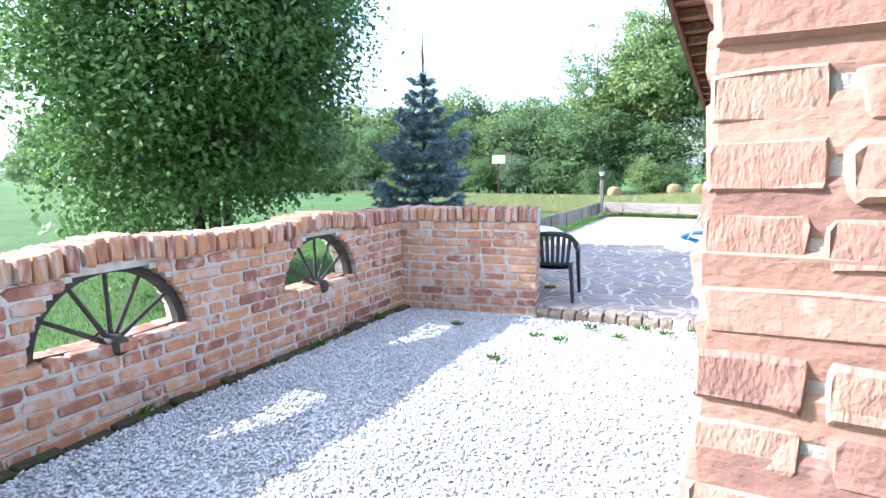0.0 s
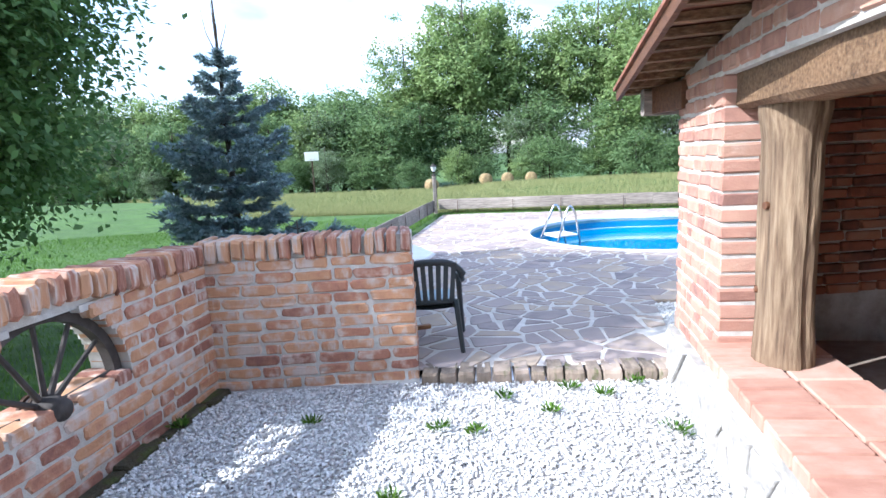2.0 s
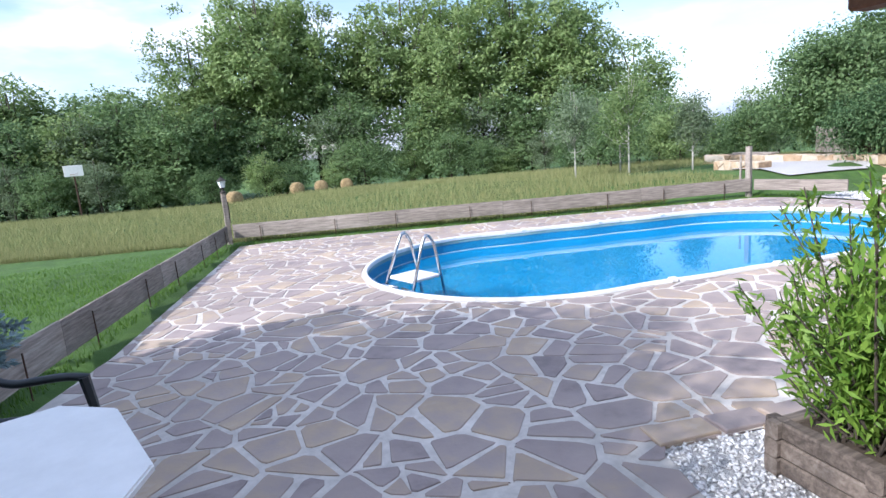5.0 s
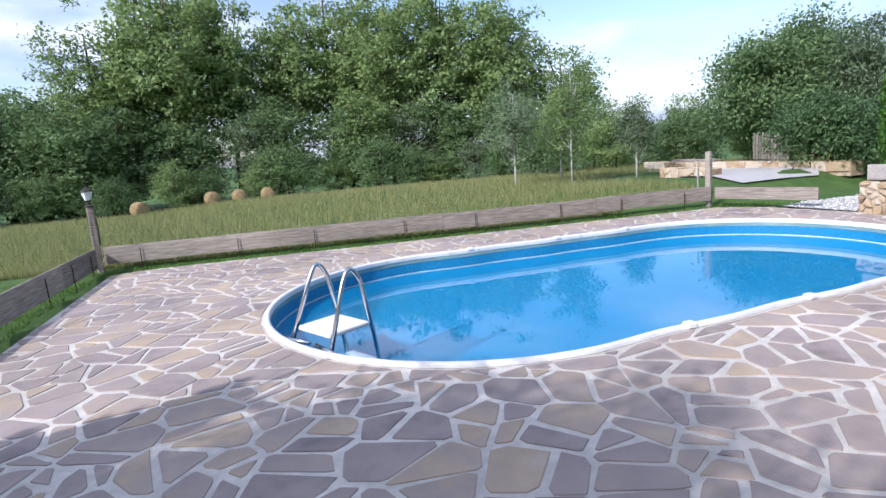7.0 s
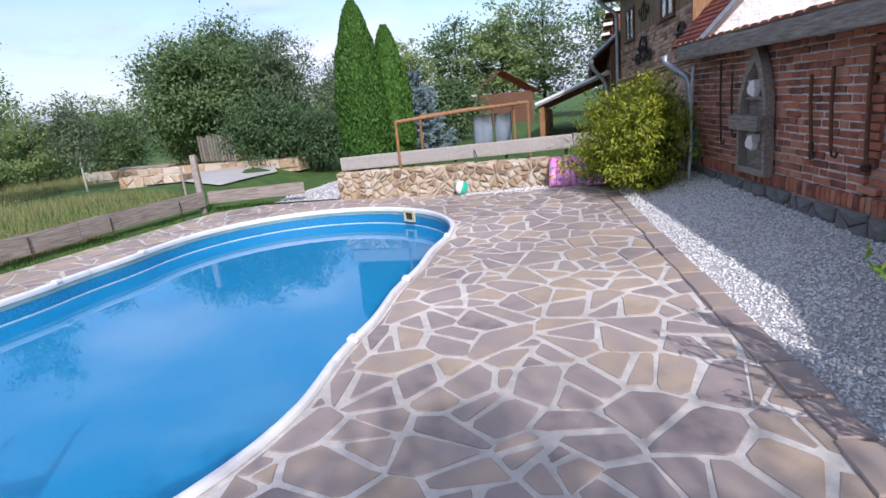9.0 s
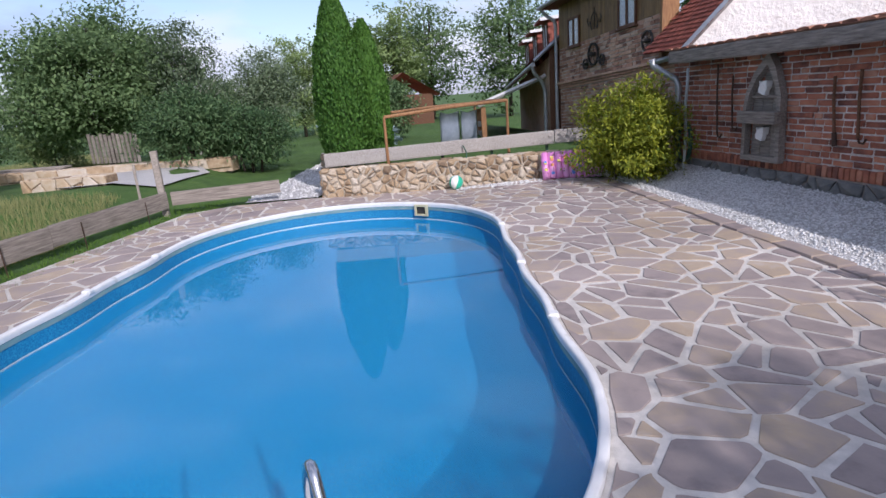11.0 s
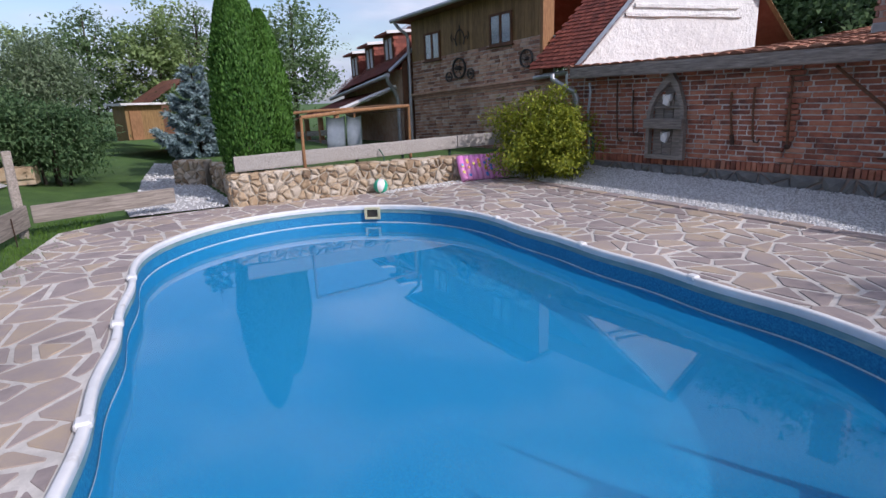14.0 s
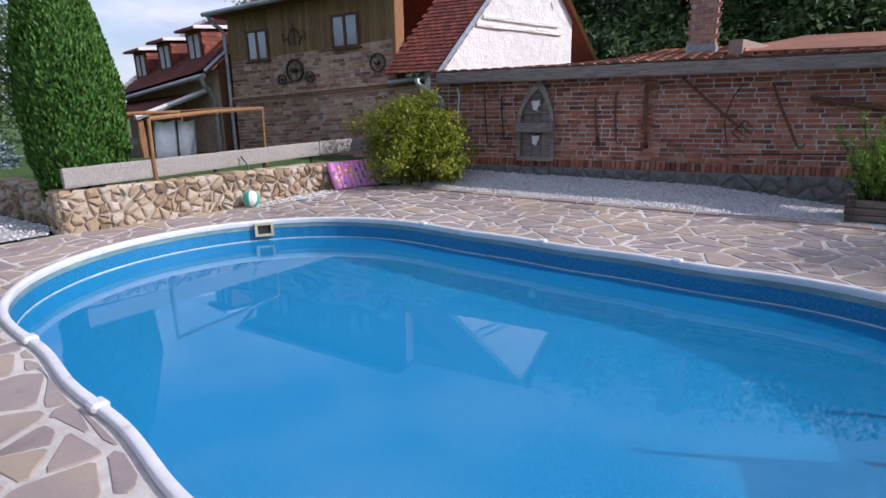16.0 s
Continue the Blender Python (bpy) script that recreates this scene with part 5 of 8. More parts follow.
def plastic_chair(m, label):
    """A stacking armchair: seat, slatted bowed back, two arms, four splayed legs; it faces +x."""
    c = empty("garden_chair", m, label, "chair", "chairs round the table")
    bm = bmesh.new()
    n = 8
    grid = []
    for i in range(n + 1):
        row = []
        for j in range(n + 1):
            x, y = -0.2 + 0.42 * i / n, -0.22 + 0.44 * j / n
            z = 0.41 - 0.02 * math.cos(y * 6) - (0.03 if i == n else 0) - 0.02 * (1 - i / n)
            row.append(bm.verts.new((x, y * (0.9 + 0.1 * i / n), z)))
        grid.append(row)
    for i in range(n):
        for j in range(n):
            bm.faces.new((grid[i][j], grid[i + 1][j], grid[i + 1][j + 1], grid[i][j + 1]))
    bmesh.ops.solidify(bm, geom=bm.faces[:], thickness=0.02)
    part("seat", bm, M_PLASTIC, c, smooth=True)
    bm = bmesh.new()
    arc = [(-0.29 + 0.06 * (abs(k) / 8) ** 2, 0.275 * k / 8, 0.8 - 0.03 * (abs(k) / 8) ** 2 - 0.1 * (abs(k) / 8) ** 4) for k in range(-8, 9)]
    tube(bm, arc, 0.03, 10)
    arc2 = [(-0.225 + 0.03 * (abs(k) / 6) ** 2, 0.2 * k / 6, 0.44) for k in range(-6, 7)]
    tube(bm, arc2, 0.022, 8)
    part("back_frame", bm, M_PLASTIC, c, smooth=True)
    for k in range(-3, 4):
        bm = bmesh.new()
        y0, y1 = 0.055 * k, 0.066 * k
        for i in range(4):
            t0, t1 = i / 4, (i + 1) / 4
            box(bm, -0.008, -0.02, 0, 0.008, 0.02, 0.098, Matrix.Translation((-0.225 - 0.058 * t0, y0 + (y1 - y0) * t0, 0.43 + 0.35 * t0)) @ pose(0, 0, 0, math.degrees(math.atan2(y0 - y1, 0.32)), -9, 0))
        part("back_slat", bm, M_PLASTIC, c)
    for s in (-1, 1):
        bm = bmesh.new()
        path = bend([(-0.26, 0.25 * s, 0.69), (-0.15, 0.275 * s, 0.6), (0.12, 0.28 * s, 0.605), (0.24, 0.275 * s, 0.58)], 5)
        tube(bm, path, 0.024, 8)
        part("armrest", bm, M_PLASTIC, c, smooth=True)
        for x0, x1, z1 in ((0.22, 0.28, 0.59), (-0.22, -0.3, 0.45)):
            bm = bmesh.new()
            tube(bm, [(x0, 0.265 * s if x0 > 0 else 0.2 * s, z1), (x0 + (x1 - x0) * 0.4, 0.27 * s if x0 > 0 else 0.21 * s, 0.38), (x1, 0.29 * s if x0 > 0 else 0.24 * s, 0.0)], 0.03, 6, 0.02)
            part("leg", bm, M_PLASTIC, c)
    return c


plastic_chair(pose(1.96, 7.5, 0, 0, 0, 84), "dark green plastic garden chair beside the brick wall")
plastic_chair(pose(1.48, 9.53, 0, 0, 0, -14), "dark green plastic garden chair by the board fence")
plastic_chair(pose(1.1, 8.92, 0, 0, 0, -8), "dark green plastic garden chair pushed up to the table")
# pale cushion on the first chair
M_CUSHION = surface("grey_blue_cushion", [(0.3, (0.22, 0.3, 0.36)), (0.7, (0.34, 0.43, 0.5))], scale=30, rough=0.95, bump=0.4)
bm = bmesh.new()
box(bm, -0.17, -0.19, 0.0, 0.2, 0.19, 0.04, bevel=0.018)
cu = thing("seat_cushion", bm, M_CUSHION, "thin grey-blue seat cushion on the chair", "cushion")
cu.matrix_basis = pose(1.96, 7.52, 0.412, 0, 0, 84)
table = empty("garden_table", pose(1.6, 8.4, 0, 0, 0, 12), "white plastic garden table with cut corners and one column", "table")
bm = bmesh.new()
prism(bm, [(-0.45, -0.32), (-0.27, -0.56), (0.27, -0.56), (0.45, -0.32), (0.45, 0.32), (0.27, 0.56), (-0.27, 0.56), (-0.45, 0.32)], 0.685, 0.71)
bmesh.ops.bevel(bm, geom=[e for e in bm.edges if all(v.co.z > 0.7 for v in e.verts)], offset=0.008, segments=2, affect="EDGES")
part("tabletop", bm, M_WHITE_PLASTIC, table)
bm = bmesh.new()
lathe(bm, [(0.06, 0.1), (0.045, 0.2), (0.04, 0.5), (0.09, 0.68)], None, 14)
part("column", bm, M_WHITE_PLASTIC, table, smooth=True)
for k in range(4):
    bm = bmesh.new()
    a = math.pi / 4 + k * math.pi / 2
    tube(bm, [(0, 0, 0.14), (0.15 * math.cos(a), 0.15 * math.sin(a), 0.1), (0.3 * math.cos(a), 0.3 * math.sin(a), 0.02)], 0.028, 8, 0.018)
    part("leg", bm, M_WHITE_PLASTIC, table, smooth=True)
bm = bmesh.new()
box(bm, -0.07, -0.025, 0, 0.07, 0.025, 0.04, bevel=0.004)
bl = thing("wood_block", bm, M_ORANGE_WOOD, "small pale wood offcut lying on the paving", "wood block")
bl.matrix_basis = pose(1.92, 7.95, 0.002, 0, 0, 10)


# ---------- board fence, lamp, posts ----------
def board_fence(name, p, q, z0, z1, board, label, stakes=True, seed=1, side=-1):
    m = along(p, q)
    length = math.hypot(q[0] - p[0], q[1] - p[1])
    f = empty(name, m, label, "fence")
    rng = random.Random(seed)
    x = 0.0
    while x < length - 0.05:
        w = min(board * rng.uniform(0.9, 1.1), length - x)
        bm = bmesh.new()
        hewn(bm, pose(x, 0, (z0 + z1) / 2 + rng.uniform(-0.01, 0.01)), w - 0.006, 0.035, z1 - z0, seed + int(x * 3), 10, 0.004)
        part("board", bm, M_WOOD_GREY, f)
        if stakes:
            for k in (0.2, 0.75):
                bm = bmesh.new()
                tube(bm, [(x + w * k, 0.05 * side, -0.1), (x + w * k, 0.045 * side, z1 - 0.06)], 0.008, 6)
                part("stake", bm, M_IRON, f)
        x += w
    return f


FC, FE, FS = (3.65, 19.1), (14.5, 14.38), (0.42, 9.55)
board_fence("board_fence", (3.74, 19.06), FE, 0.1, 0.4, 3.1, "long fence of single weathered grey boards along the meadow", seed=3)
board_fence("board_fence", FS, (3.6, 19.0), 0.06, 0.4, 3.0, "weathered brown board fence beside the lawn", seed=8)
board_fence("board_fence", (14.56, 14.32), (14.7, 12.42), 0.14, 0.38, 1.95, "short grey board fence between path and paving", False, seed=12)


def post_thing(x, y, z, h, r, label):
    bm = bmesh.new()
    hewn(bm, pose(x, y, z, 0, -90, 0), h, r * 2, r * 2, int(x * 10), 8, 0.008)
    return thing("fence_post", bm, M_WOOD_GREY, label, "post")


post_thing(14.55, 14.45, -0.1, 1.23, 0.055, "weathered square fence post at the fence corner")
post_thing(14.9, 14.9, -0.1, 1.0, 0.02, "thin iron-grey stake behind the fence corner")
lamp = empty("garden_lamp", pose(FC[0], FC[1], 0), "black lantern on a weathered wooden post", "lamp")
bm = bmesh.new()
hewn(bm, pose(0, 0, -0.1, 0, -90, 0), 1.2, 0.1, 0.1, 5, 10, 0.01)
part("post", bm, M_WOOD_GREY, lamp)
bm = bmesh.new()
lathe(bm, [(0.07, 1.1), (0.075, 1.12), (0.03, 1.15), (0.025, 1.19), (0.05, 1.21), (0.06, 1.22)], None, 12)
part("lantern_foot", bm, M_DARK, lamp)
M_FROST = surface("frosted_glass", [(0.3, (0.6, 0.66, 0.7)), (0.7, (0.72, 0.78, 0.82))], scale=6, rough=0.3, bump=0.0)
bm = bmesh.new()
lathe(bm, [(0.05, 1.22), (0.085, 1.36)], None, 6)
part("glass", bm, M_FROST, lamp, "frosted lantern glass")
bm = bmesh.new()
lathe(bm, [(0.11, 1.36), (0.1, 1.375), (0.04, 1.42), (0.015, 1.44), (0.012, 1.47)], None, 6)
part("lantern_roof", bm, M_DARK, lamp)
bm = bmesh.new()
tube(bm, [(0.06, 0.0, 0.9), (0.07, 0, 0.75), (0.06, 0.01, 0.45)], 0.012, 6)
part("cable", bm, M_DARK, lamp)

# ---------- retaining wall with rail ----------
W0, W1 = (14.32, 11.65), (12.98, 6.95)
MW = along(W0, W1)


def dry_wall(name, p, q, h, thick, label, limit, seed, z0=0.0, dx=0.17, dz=0.105):
    m = along(p, q, z0)
    length = math.hypot(q[0] - p[0], q[1] - p[1])
    bm = bmesh.new()
    core(bm, m, 0, length, -0.15, h - 0.02, 0.0, thick)
    w = thing(name, bm, M_STONE if name in ("wall_field", "wall_drive") else M_STONE_MORTAR, label, "wall", kind="structure")
    stone_face(w, m, length, -0.05, h, dx, dz, 0.013, 0.045, M_STONE, M_STONE_J, limit, seed, 0.008)
    stone_face(w, m @ pose(0, thick, 0, 0, 0, -90), thick, -0.05, h, dx, dz, 0.011, 0.03, M_STONE, M_STONE_J, 20, seed + 1, 0.02)
    rng = random.Random(seed + 2)
    polys = []
    for _, poly in voronoi(scatter_points(0, 0, length, thick, dx * 1.2, 0.2, 0.25, rng), (0, 0, length, thick), 0.6):
        s = inset(poly, 0.01, rng, 0.004)
        if s and len(s) > 2:
            polys.append(s)
    stones_on(w, m @ pose(0, 0, h - 0.03), polys, 0.035, 0.015, M_STONE, M_STONE_J, 60, 0.012, seed + 3)
    return w


dry_wall("wall_stone", W0, W1, 0.52, 0.4, "retaining wall of honey-coloured rough stones in pale mortar", 220, 21)
dry_wall("wall_stone_return", (17.35, 10.85), (14.8, 11.3), 0.48, 0.35, "return of the rough stone retaining wall beside the path", 60, 33)
dry_wall("wall_stone_path", (18.02, 11.42), (17.5, 10.95), 0.52, 0.35, "low stone wall beside the garden path", 40, 37)
terr = [(14.5, 11.55), (13.3, 7.3), (13.2, 5.4), (19.0, 5.0), (30, 4.2), (30, 10.2), (22.5, 9.6), (18.3, 10.85), (17.5, 10.8), (15.0, 11.2)]
thing("ground_terrace", sheet(terr, None, 0.6, lambda x, y: 0.44), M_GRASS_SOIL, "raised lawn terrace behind the stone wall", "lawn", kind="structure")
rail = empty("plank_rail", pose(W0[0], W0[1], 0), "rail of two thick grey planks above the stone wall", "rail")
T_R = Matrix.Translation((-W0[0], -W0[1], 0))
for (p, q, za, zb) in (((14.33, 11.55), (13.64, 7.23), 0.68, 0.76), ((13.64, 7.21), (13.2, 5.9), 0.765, 0.79)):
    l = math.hypot(q[0] - p[0], q[1] - p[1])
    bm = bmesh.new()
    hewn(bm, T_R @ along(p, q, za) @ pose(0, 0, 0, 0, -math.degrees(math.atan2(zb - za, l)), 0), l, 0.06, 0.25, int(l * 9), 24, 0.006)
    part("plank", bm, M_PLANK, rail)
M_GREENP = surface("green_post", [(0.3, (0.02, 0.06, 0.035)), (0.7, (0.04, 0.09, 0.055))], scale=6, rough=0.6, bump=0.1)
for t in (0.06, 0.5, 0.72, 0.97):
    bm = bmesh.new()
    x, y = 14.36 + (13.66 - 14.36) * t + 0.06, 11.5 + (7.2 - 11.5) * t
    tube(bm, [T_R @ Vector((x, y, 0.3)), T_R @ Vector((x, y, 0.66))], 0.03, 8)
    part("post", bm, M_GREENP, rail)

# ball, air mattress, hose by the wall
M_BALL_G = surface("green_vinyl", [(0.3, (0.02, 0.4, 0.27)), (0.7, (0.04, 0.5, 0.34))], scale=3, rough=0.35, bump=0.0, blotch=0.05)
ball = empty("beach_ball", pose(13.44, 9.3, 0.135, 20, 15, 0), "turquoise and white beach ball by the stone wall", "ball")
for k in range(6):
    bm = bmesh.new()
    g = []
    for i in range(5):
        a = math.pi / 3 * (k + i / 4)
        g.append([bm.verts.new((0.13 * math.sin(t) * math.cos(a), 0.13 * math.sin(t) * math.sin(a), 0.13 * math.cos(t))) for t in [math.pi * j / 12 + (1e-3 if j == 0 else 0) - (1e-3 if j == 12 else 0) for j in range(13)]])
    for i in range(4):
        for j in range(12):
            bm.faces.new((g[i][j], g[i][j + 1], g[i + 1][j + 1], g[i + 1][j]))
    part("panel", bm, M_BALL_G if k % 2 else M_WHITE_PLASTIC, ball, smooth=True)
M_PINK = surface("pink_vinyl", [(0.25, (0.7, 0.2, 0.55)), (0.5, (0.78, 0.3, 0.63)), (0.75, (0.8, 0.42, 0.68))], scale=3, rough=0.35, bump=0.05, blotch=0.1)
M_DOTS = [surface("vinyl_print_" + n, [(0.3, c), (0.7, tuple(v * 1.2 for v in c))], scale=3, rough=0.35, bump=0.0) for n, c in (("orange", (0.6, 0.22, 0.06)), ("blue", (0.1, 0.2, 0.55)), ("yellow", (0.6, 0.5, 0.1)))]
lilo = empty("air_mattress", along((13.16, 7.75), (12.88, 6.75)) @ pose(0, -0.04, 0.06, 0, 0, 0), "pink printed air mattress leaning on the stone wall", "air mattress")
for k in range(9):
    bm = bmesh.new()
    tube(bm, [(0.06 + 0.12 * k, -0.28, 0.04), (0.06 + 0.12 * k, -0.15, 0.25), (0.07 + 0.12 * k, -0.04, 0.47)], 0.065, 10)
    part("tube", bm, M_PINK, lilo, smooth=True)
rngd = random.Random(6)
for k in range(26):
    bm = bmesh.new()
    i, t = rngd.randrange(9), rngd.uniform(0.1, 0.9)
    y, z = -0.28 + 0.24 * t, 0.04 + 0.43 * t
    lathe(bm, [(0.032, 0), (0.025, 0.004)], Matrix.Translation((0.06 + 0.12 * i, y - 0.058, z + 0.032)) @ pose(0, 0, 0, 60, 0, 0), 10)
    part("printed_dot", bm, M_DOTS[k % 3], lilo)
bm = bmesh.new()
tube(bm, bend([(13.85, 9.0, 0.75), (13.75, 8.95, 0.6), (13.72, 9.05, 0.35), (13.66, 8.8, 0.08), (13.5, 8.6, 0.03), (13.4, 8.7, 0.03)], 6), 0.012, 6)
thing("garden_hose", bm, M_HOSE, "thin green hose hanging over the stone wall", "hose", smooth=True)

# ---------- planter ----------
PLANTER = pose(5.0, 7.36, 0.0, 0, 0, -10)
M_LOG = surface("dark_weathered_log", [(0.25, (0.07, 0.055, 0.045)), (0.55, (0.18, 0.145, 0.12)), (0.85, (0.3, 0.26, 0.22))], scale=5, stretch=(0.8, 8, 8), rough=0.9, bump=0.7, fine=30, per="object", vary=0.15)
pl = empty("planter_box", PLANTER, "dark weathered timber planter of stacked logs", "planter")
for k in range(3):
    for (a, b) in (((-0.34, -0.24), (0.34, -0.24)), ((-0.34, 0.24), (0.34, 0.24)), ((-0.3, -0.28), (-0.3, 0.28)), ((0.3, -0.28), (0.3, 0.28))):
        bm = bmesh.new()
        l = math.hypot(b[0] - a[0], b[1] - a[1])
        hewn(bm, along(a, b, 0.045 + 0.092 * k) @ pose(-0.02, 0, 0), l + 0.04, 0.07, 0.086, k * 7 + int(a[0] * 10), 6, 0.006)
        part("log", bm, M_LOG, pl)
bm = bmesh.new()
box(bm, -0.28, -0.22, 0.02, 0.28, 0.22, 0.25)
part("soil", bm, M_SOIL, pl)


# ---------- house ----------
HX = 5.665
MHN = along((18.3, 4.99), (12.65, 5.4))
SH = Matrix.Identity(4)
SH[2][0], SH[2][3] = 0.05, -0.05 * HX  # the old house has settled towards its far end
MH = MHN @ SH


def hu(u):
    return HX - u


bm = bmesh.new()
core(bm, MH, hu(5.0), hu(-0.45), -0.3, 1.9, 0.012, 0.4)
core(bm, MH, hu(5.0), hu(0.3), 1.9, 2.84, 0.0, 0.4)
house = thing("wall_house", bm, M_MORTAR_SHED, "old two-storey farmhouse front of worn brown brick", "house wall", kind="structure")
rngh = random.Random(44)
hb = []
for (xa, xb, za, zb, pr, mset) in ((hu(5.0), hu(-0.45), 0.0, 1.84, 0.004, 0), (hu(5.0), hu(0.28), 2.03, 2.84, 0.016, 1)):
    for x_, z_, l_, h_, d_, y_ in lay_bricks(xa, xb, za, zb, 0.08, 0.26, 0.015, 0.05, pr, [], 51 + mset, header=0.3):
        hb.append((rngh.choice(BRICKS_RED), MH @ Matrix.Translation((x_, d_ / 2 - y_, z_)) @ brick_size(l_, d_, h_)))
joined("bricks", hb, M_BRICK_HOUSE, house, kind="stuff")
bm = bmesh.new()
for z, o in ((1.85, -0.02), (1.91, -0.05), (1.97, -0.08)):
    box(bm, hu(5.04), o, z, hu(-0.45), 0.05, z + 0.055, MH, bevel=0.006)
part("cornice", bm, M_BRICK_HOUSE, house, "stepped brick cornice")
bm = bmesh.new()
x = hu(5.0)
while x < hu(0.3):
    box(bm, x, -0.012, 2.84, min(x + 0.095, hu(0.3)), 0.3, 3.86, MH)
    x += 0.1
part("cladding", bm, M_CLAD, house, "vertical brown varnished cladding boards")
bm = bmesh.new()
box(bm, hu(0.34), -0.03, 2.0, hu(0.26), 0.3, 3.9, MH)
part("corner_trim", bm, M_ORANGE_WOOD, house, "pale corner strip")
M_PANE = bpy.data.materials.new("window_glass")
M_PANE.use_nodes = True
pb = M_PANE.node_tree.nodes["Principled BSDF"]
pb.inputs["Base Color"].default_value, pb.inputs["Roughness"].default_value, pb.inputs["Transmission Weight"].default_value = (0.9, 0.95, 1, 1), 0.02, 0.85
M_CURTAIN = surface("net_curtain", [(0.3, (0.5, 0.52, 0.55)), (0.7, (0.66, 0.68, 0.7))], scale=4, stretch=(14, 14, 0.6), rough=0.9, bump=0.4)


def window(name, m, x0, x1, z0, z1, mat, label):
    w = empty(name, m, label, "window", kind="structure")
    bm = bmesh.new()
    for a in ((x0, z0, x1, z0 + 0.05), (x0, z1 - 0.05, x1, z1), (x0, z0 + 0.05, x0 + 0.05, z1 - 0.05), (x1 - 0.05, z0 + 0.05, x1, z1 - 0.05), ((x0 + x1) / 2 - 0.03, z0 + 0.05, (x0 + x1) / 2 + 0.03, z1 - 0.05)):
        box(bm, a[0], -0.05, a[1], a[2], 0.0, a[3])
    part("frame", bm, mat, w)
    bm = bmesh.new()
    box(bm, x0 - 0.04, -0.09, z0 - 0.03, x1 + 0.04, 0.0, z0 - 0.002, bevel=0.004)
    part("sill", bm, mat, w)
    for a, b in ((x0 + 0.05, (x0 + x1) / 2 - 0.03), ((x0 + x1) / 2 + 0.03, x1 - 0.05)):
        bm = bmesh.new()
        box(bm, a, -0.03, z0 + 0.05, b, -0.024, z1 - 0.05)
        part("pane", bm, M_PANE, w)
        bm = bmesh.new()
        n = 14
        g = [(bm.verts.new((a + (b - a) * i / n, -0.018 + 0.004 * math.sin(i * 2.2), z0 + 0.05)), bm.verts.new((a + (b - a) * i / n, -0.018 + 0.004 * math.sin(i * 2.2), z1 - 0.05))) for i in range(n + 1)]
        for i in range(n):
            bm.faces.new((g[i][0], g[i + 1][0], g[i + 1][1], g[i][1]))
        part("curtain", bm, M_CURTAIN, w, "pale net curtain")


window("window_1", MH, hu(1.8), hu(1.08), 2.9, 3.58, M_WOOD_DARK, "two-light upper window in a dark frame with net curtains")
window("window_2", MH, hu(4.32), hu(3.65), 2.82, 3.5, M_WOOD_DARK, "two-light upper window in a dark frame with net curtains")
bm = bmesh.new()
box(bm, hu(5.3), -0.42, 3.86, hu(0.2), 0.4, 3.93, MH)
eave_h = thing("roof_eaves", bm, M_WOOD_DARK, "dark eaves of the house above the cladding", "roof", kind="structure")
bm = bmesh.new()
tube(bm, [MH @ Vector((hu(5.3), -0.45, 3.9)), MH @ Vector((hu(0.2), -0.45, 3.9))], 0.05, 10)
part("gutter", bm, M_ZINC, eave_h)
bm = bmesh.new()
tube(bm, bend([MH @ Vector(p) for p in ((hu(5.15), -0.45, 3.88), (hu(5.15), -0.3, 3.7), (hu(5.06), -0.08, 3.55), (hu(5.06), -0.08, 2.0), (hu(5.06), -0.08, 0.4))]), 0.045, 8)
part("downpipe", bm, M_ZINC, eave_h)
bm = bmesh.new()
tube(bm, [MH @ Vector((hu(0.4), -0.13, 1.99)), MH @ Vector((hu(-0.6), -0.16, 2.02))], 0.05, 10)
part("lower_gutter", bm, M_ZINC, eave_h)
# wheels and forged ornament on the front
for u, z, r, sp in ((2.96, 2.47, 0.25, 5), (3.36, 2.3, 0.12, 6), (2.53, 2.3, 0.12, 6), (0.7, 2.42, 0.19, 10)):
    wagon_wheel(MH @ pose(hu(u), -0.06, z), r, sp, hub_r=r * 0.2, whole=True, mat=M_DARK if r > 0.2 else M_WHEEL, name="cartwheel", label="dark wheel hung on the brick house front", rim_w=r * 0.14, depth=0.04)
orn = empty("forged_ornament", MH @ pose(hu(2.92), -0.05, 3.15), "dark forged iron ornament on the cladding", "ornament")
bm = bmesh.new()
for s in (-1, 1):
    tube(bm, [(s * 0.08 * math.sin(t * 6) + s * 0.28 * t, 0, 0.2 * math.cos(t * 5) * (1 - t * 0.4)) for t in [i / 16 for i in range(17)]], 0.012, 6)
    tube(bm, [(s * 0.28, 0, -0.05), (s * 0.34, 0, 0.05), (s * 0.3, 0, 0.12)], 0.012, 6)
part("scroll", bm, M_DARK, orn)
bm = bmesh.new()
tube(bm, [(0, 0, -0.15), (0.02, 0, 0.1), (0, 0, 0.3)], 0.012, 6)
part("stem", bm, M_DARK, orn)

# gable end and main roof
G0, G1 = (11.78, 5.57), (10.18, 2.02)
MG = along(G0, G1)  # the outside lies at negative y
GABLE = [(-0.2, 1.8), (4.05, 1.8), (4.05, 3.37), (2.53, 4.98), (-0.2, 2.1)]
bm = bmesh.new()
a = [bm.verts.new(MG @ Vector((x, 0.0, z))) for x, z in GABLE]
b = [bm.verts.new(MG @ Vector((x, 0.35, z))) for x, z in GABLE]
bm.faces.new(a)
bm.faces.new(b[::-1])
for i in range(5):
    j = (i + 1) % 5
    bm.faces.new((a[j], a[i], b[i], b[j]))
bmesh.ops.recalc_face_normals(bm, faces=bm.faces)
gable = thing("wall_gable", bm, M_WHITE_WALL, "whitewashed rough gable wall of the house", "gable wall", kind="structure")
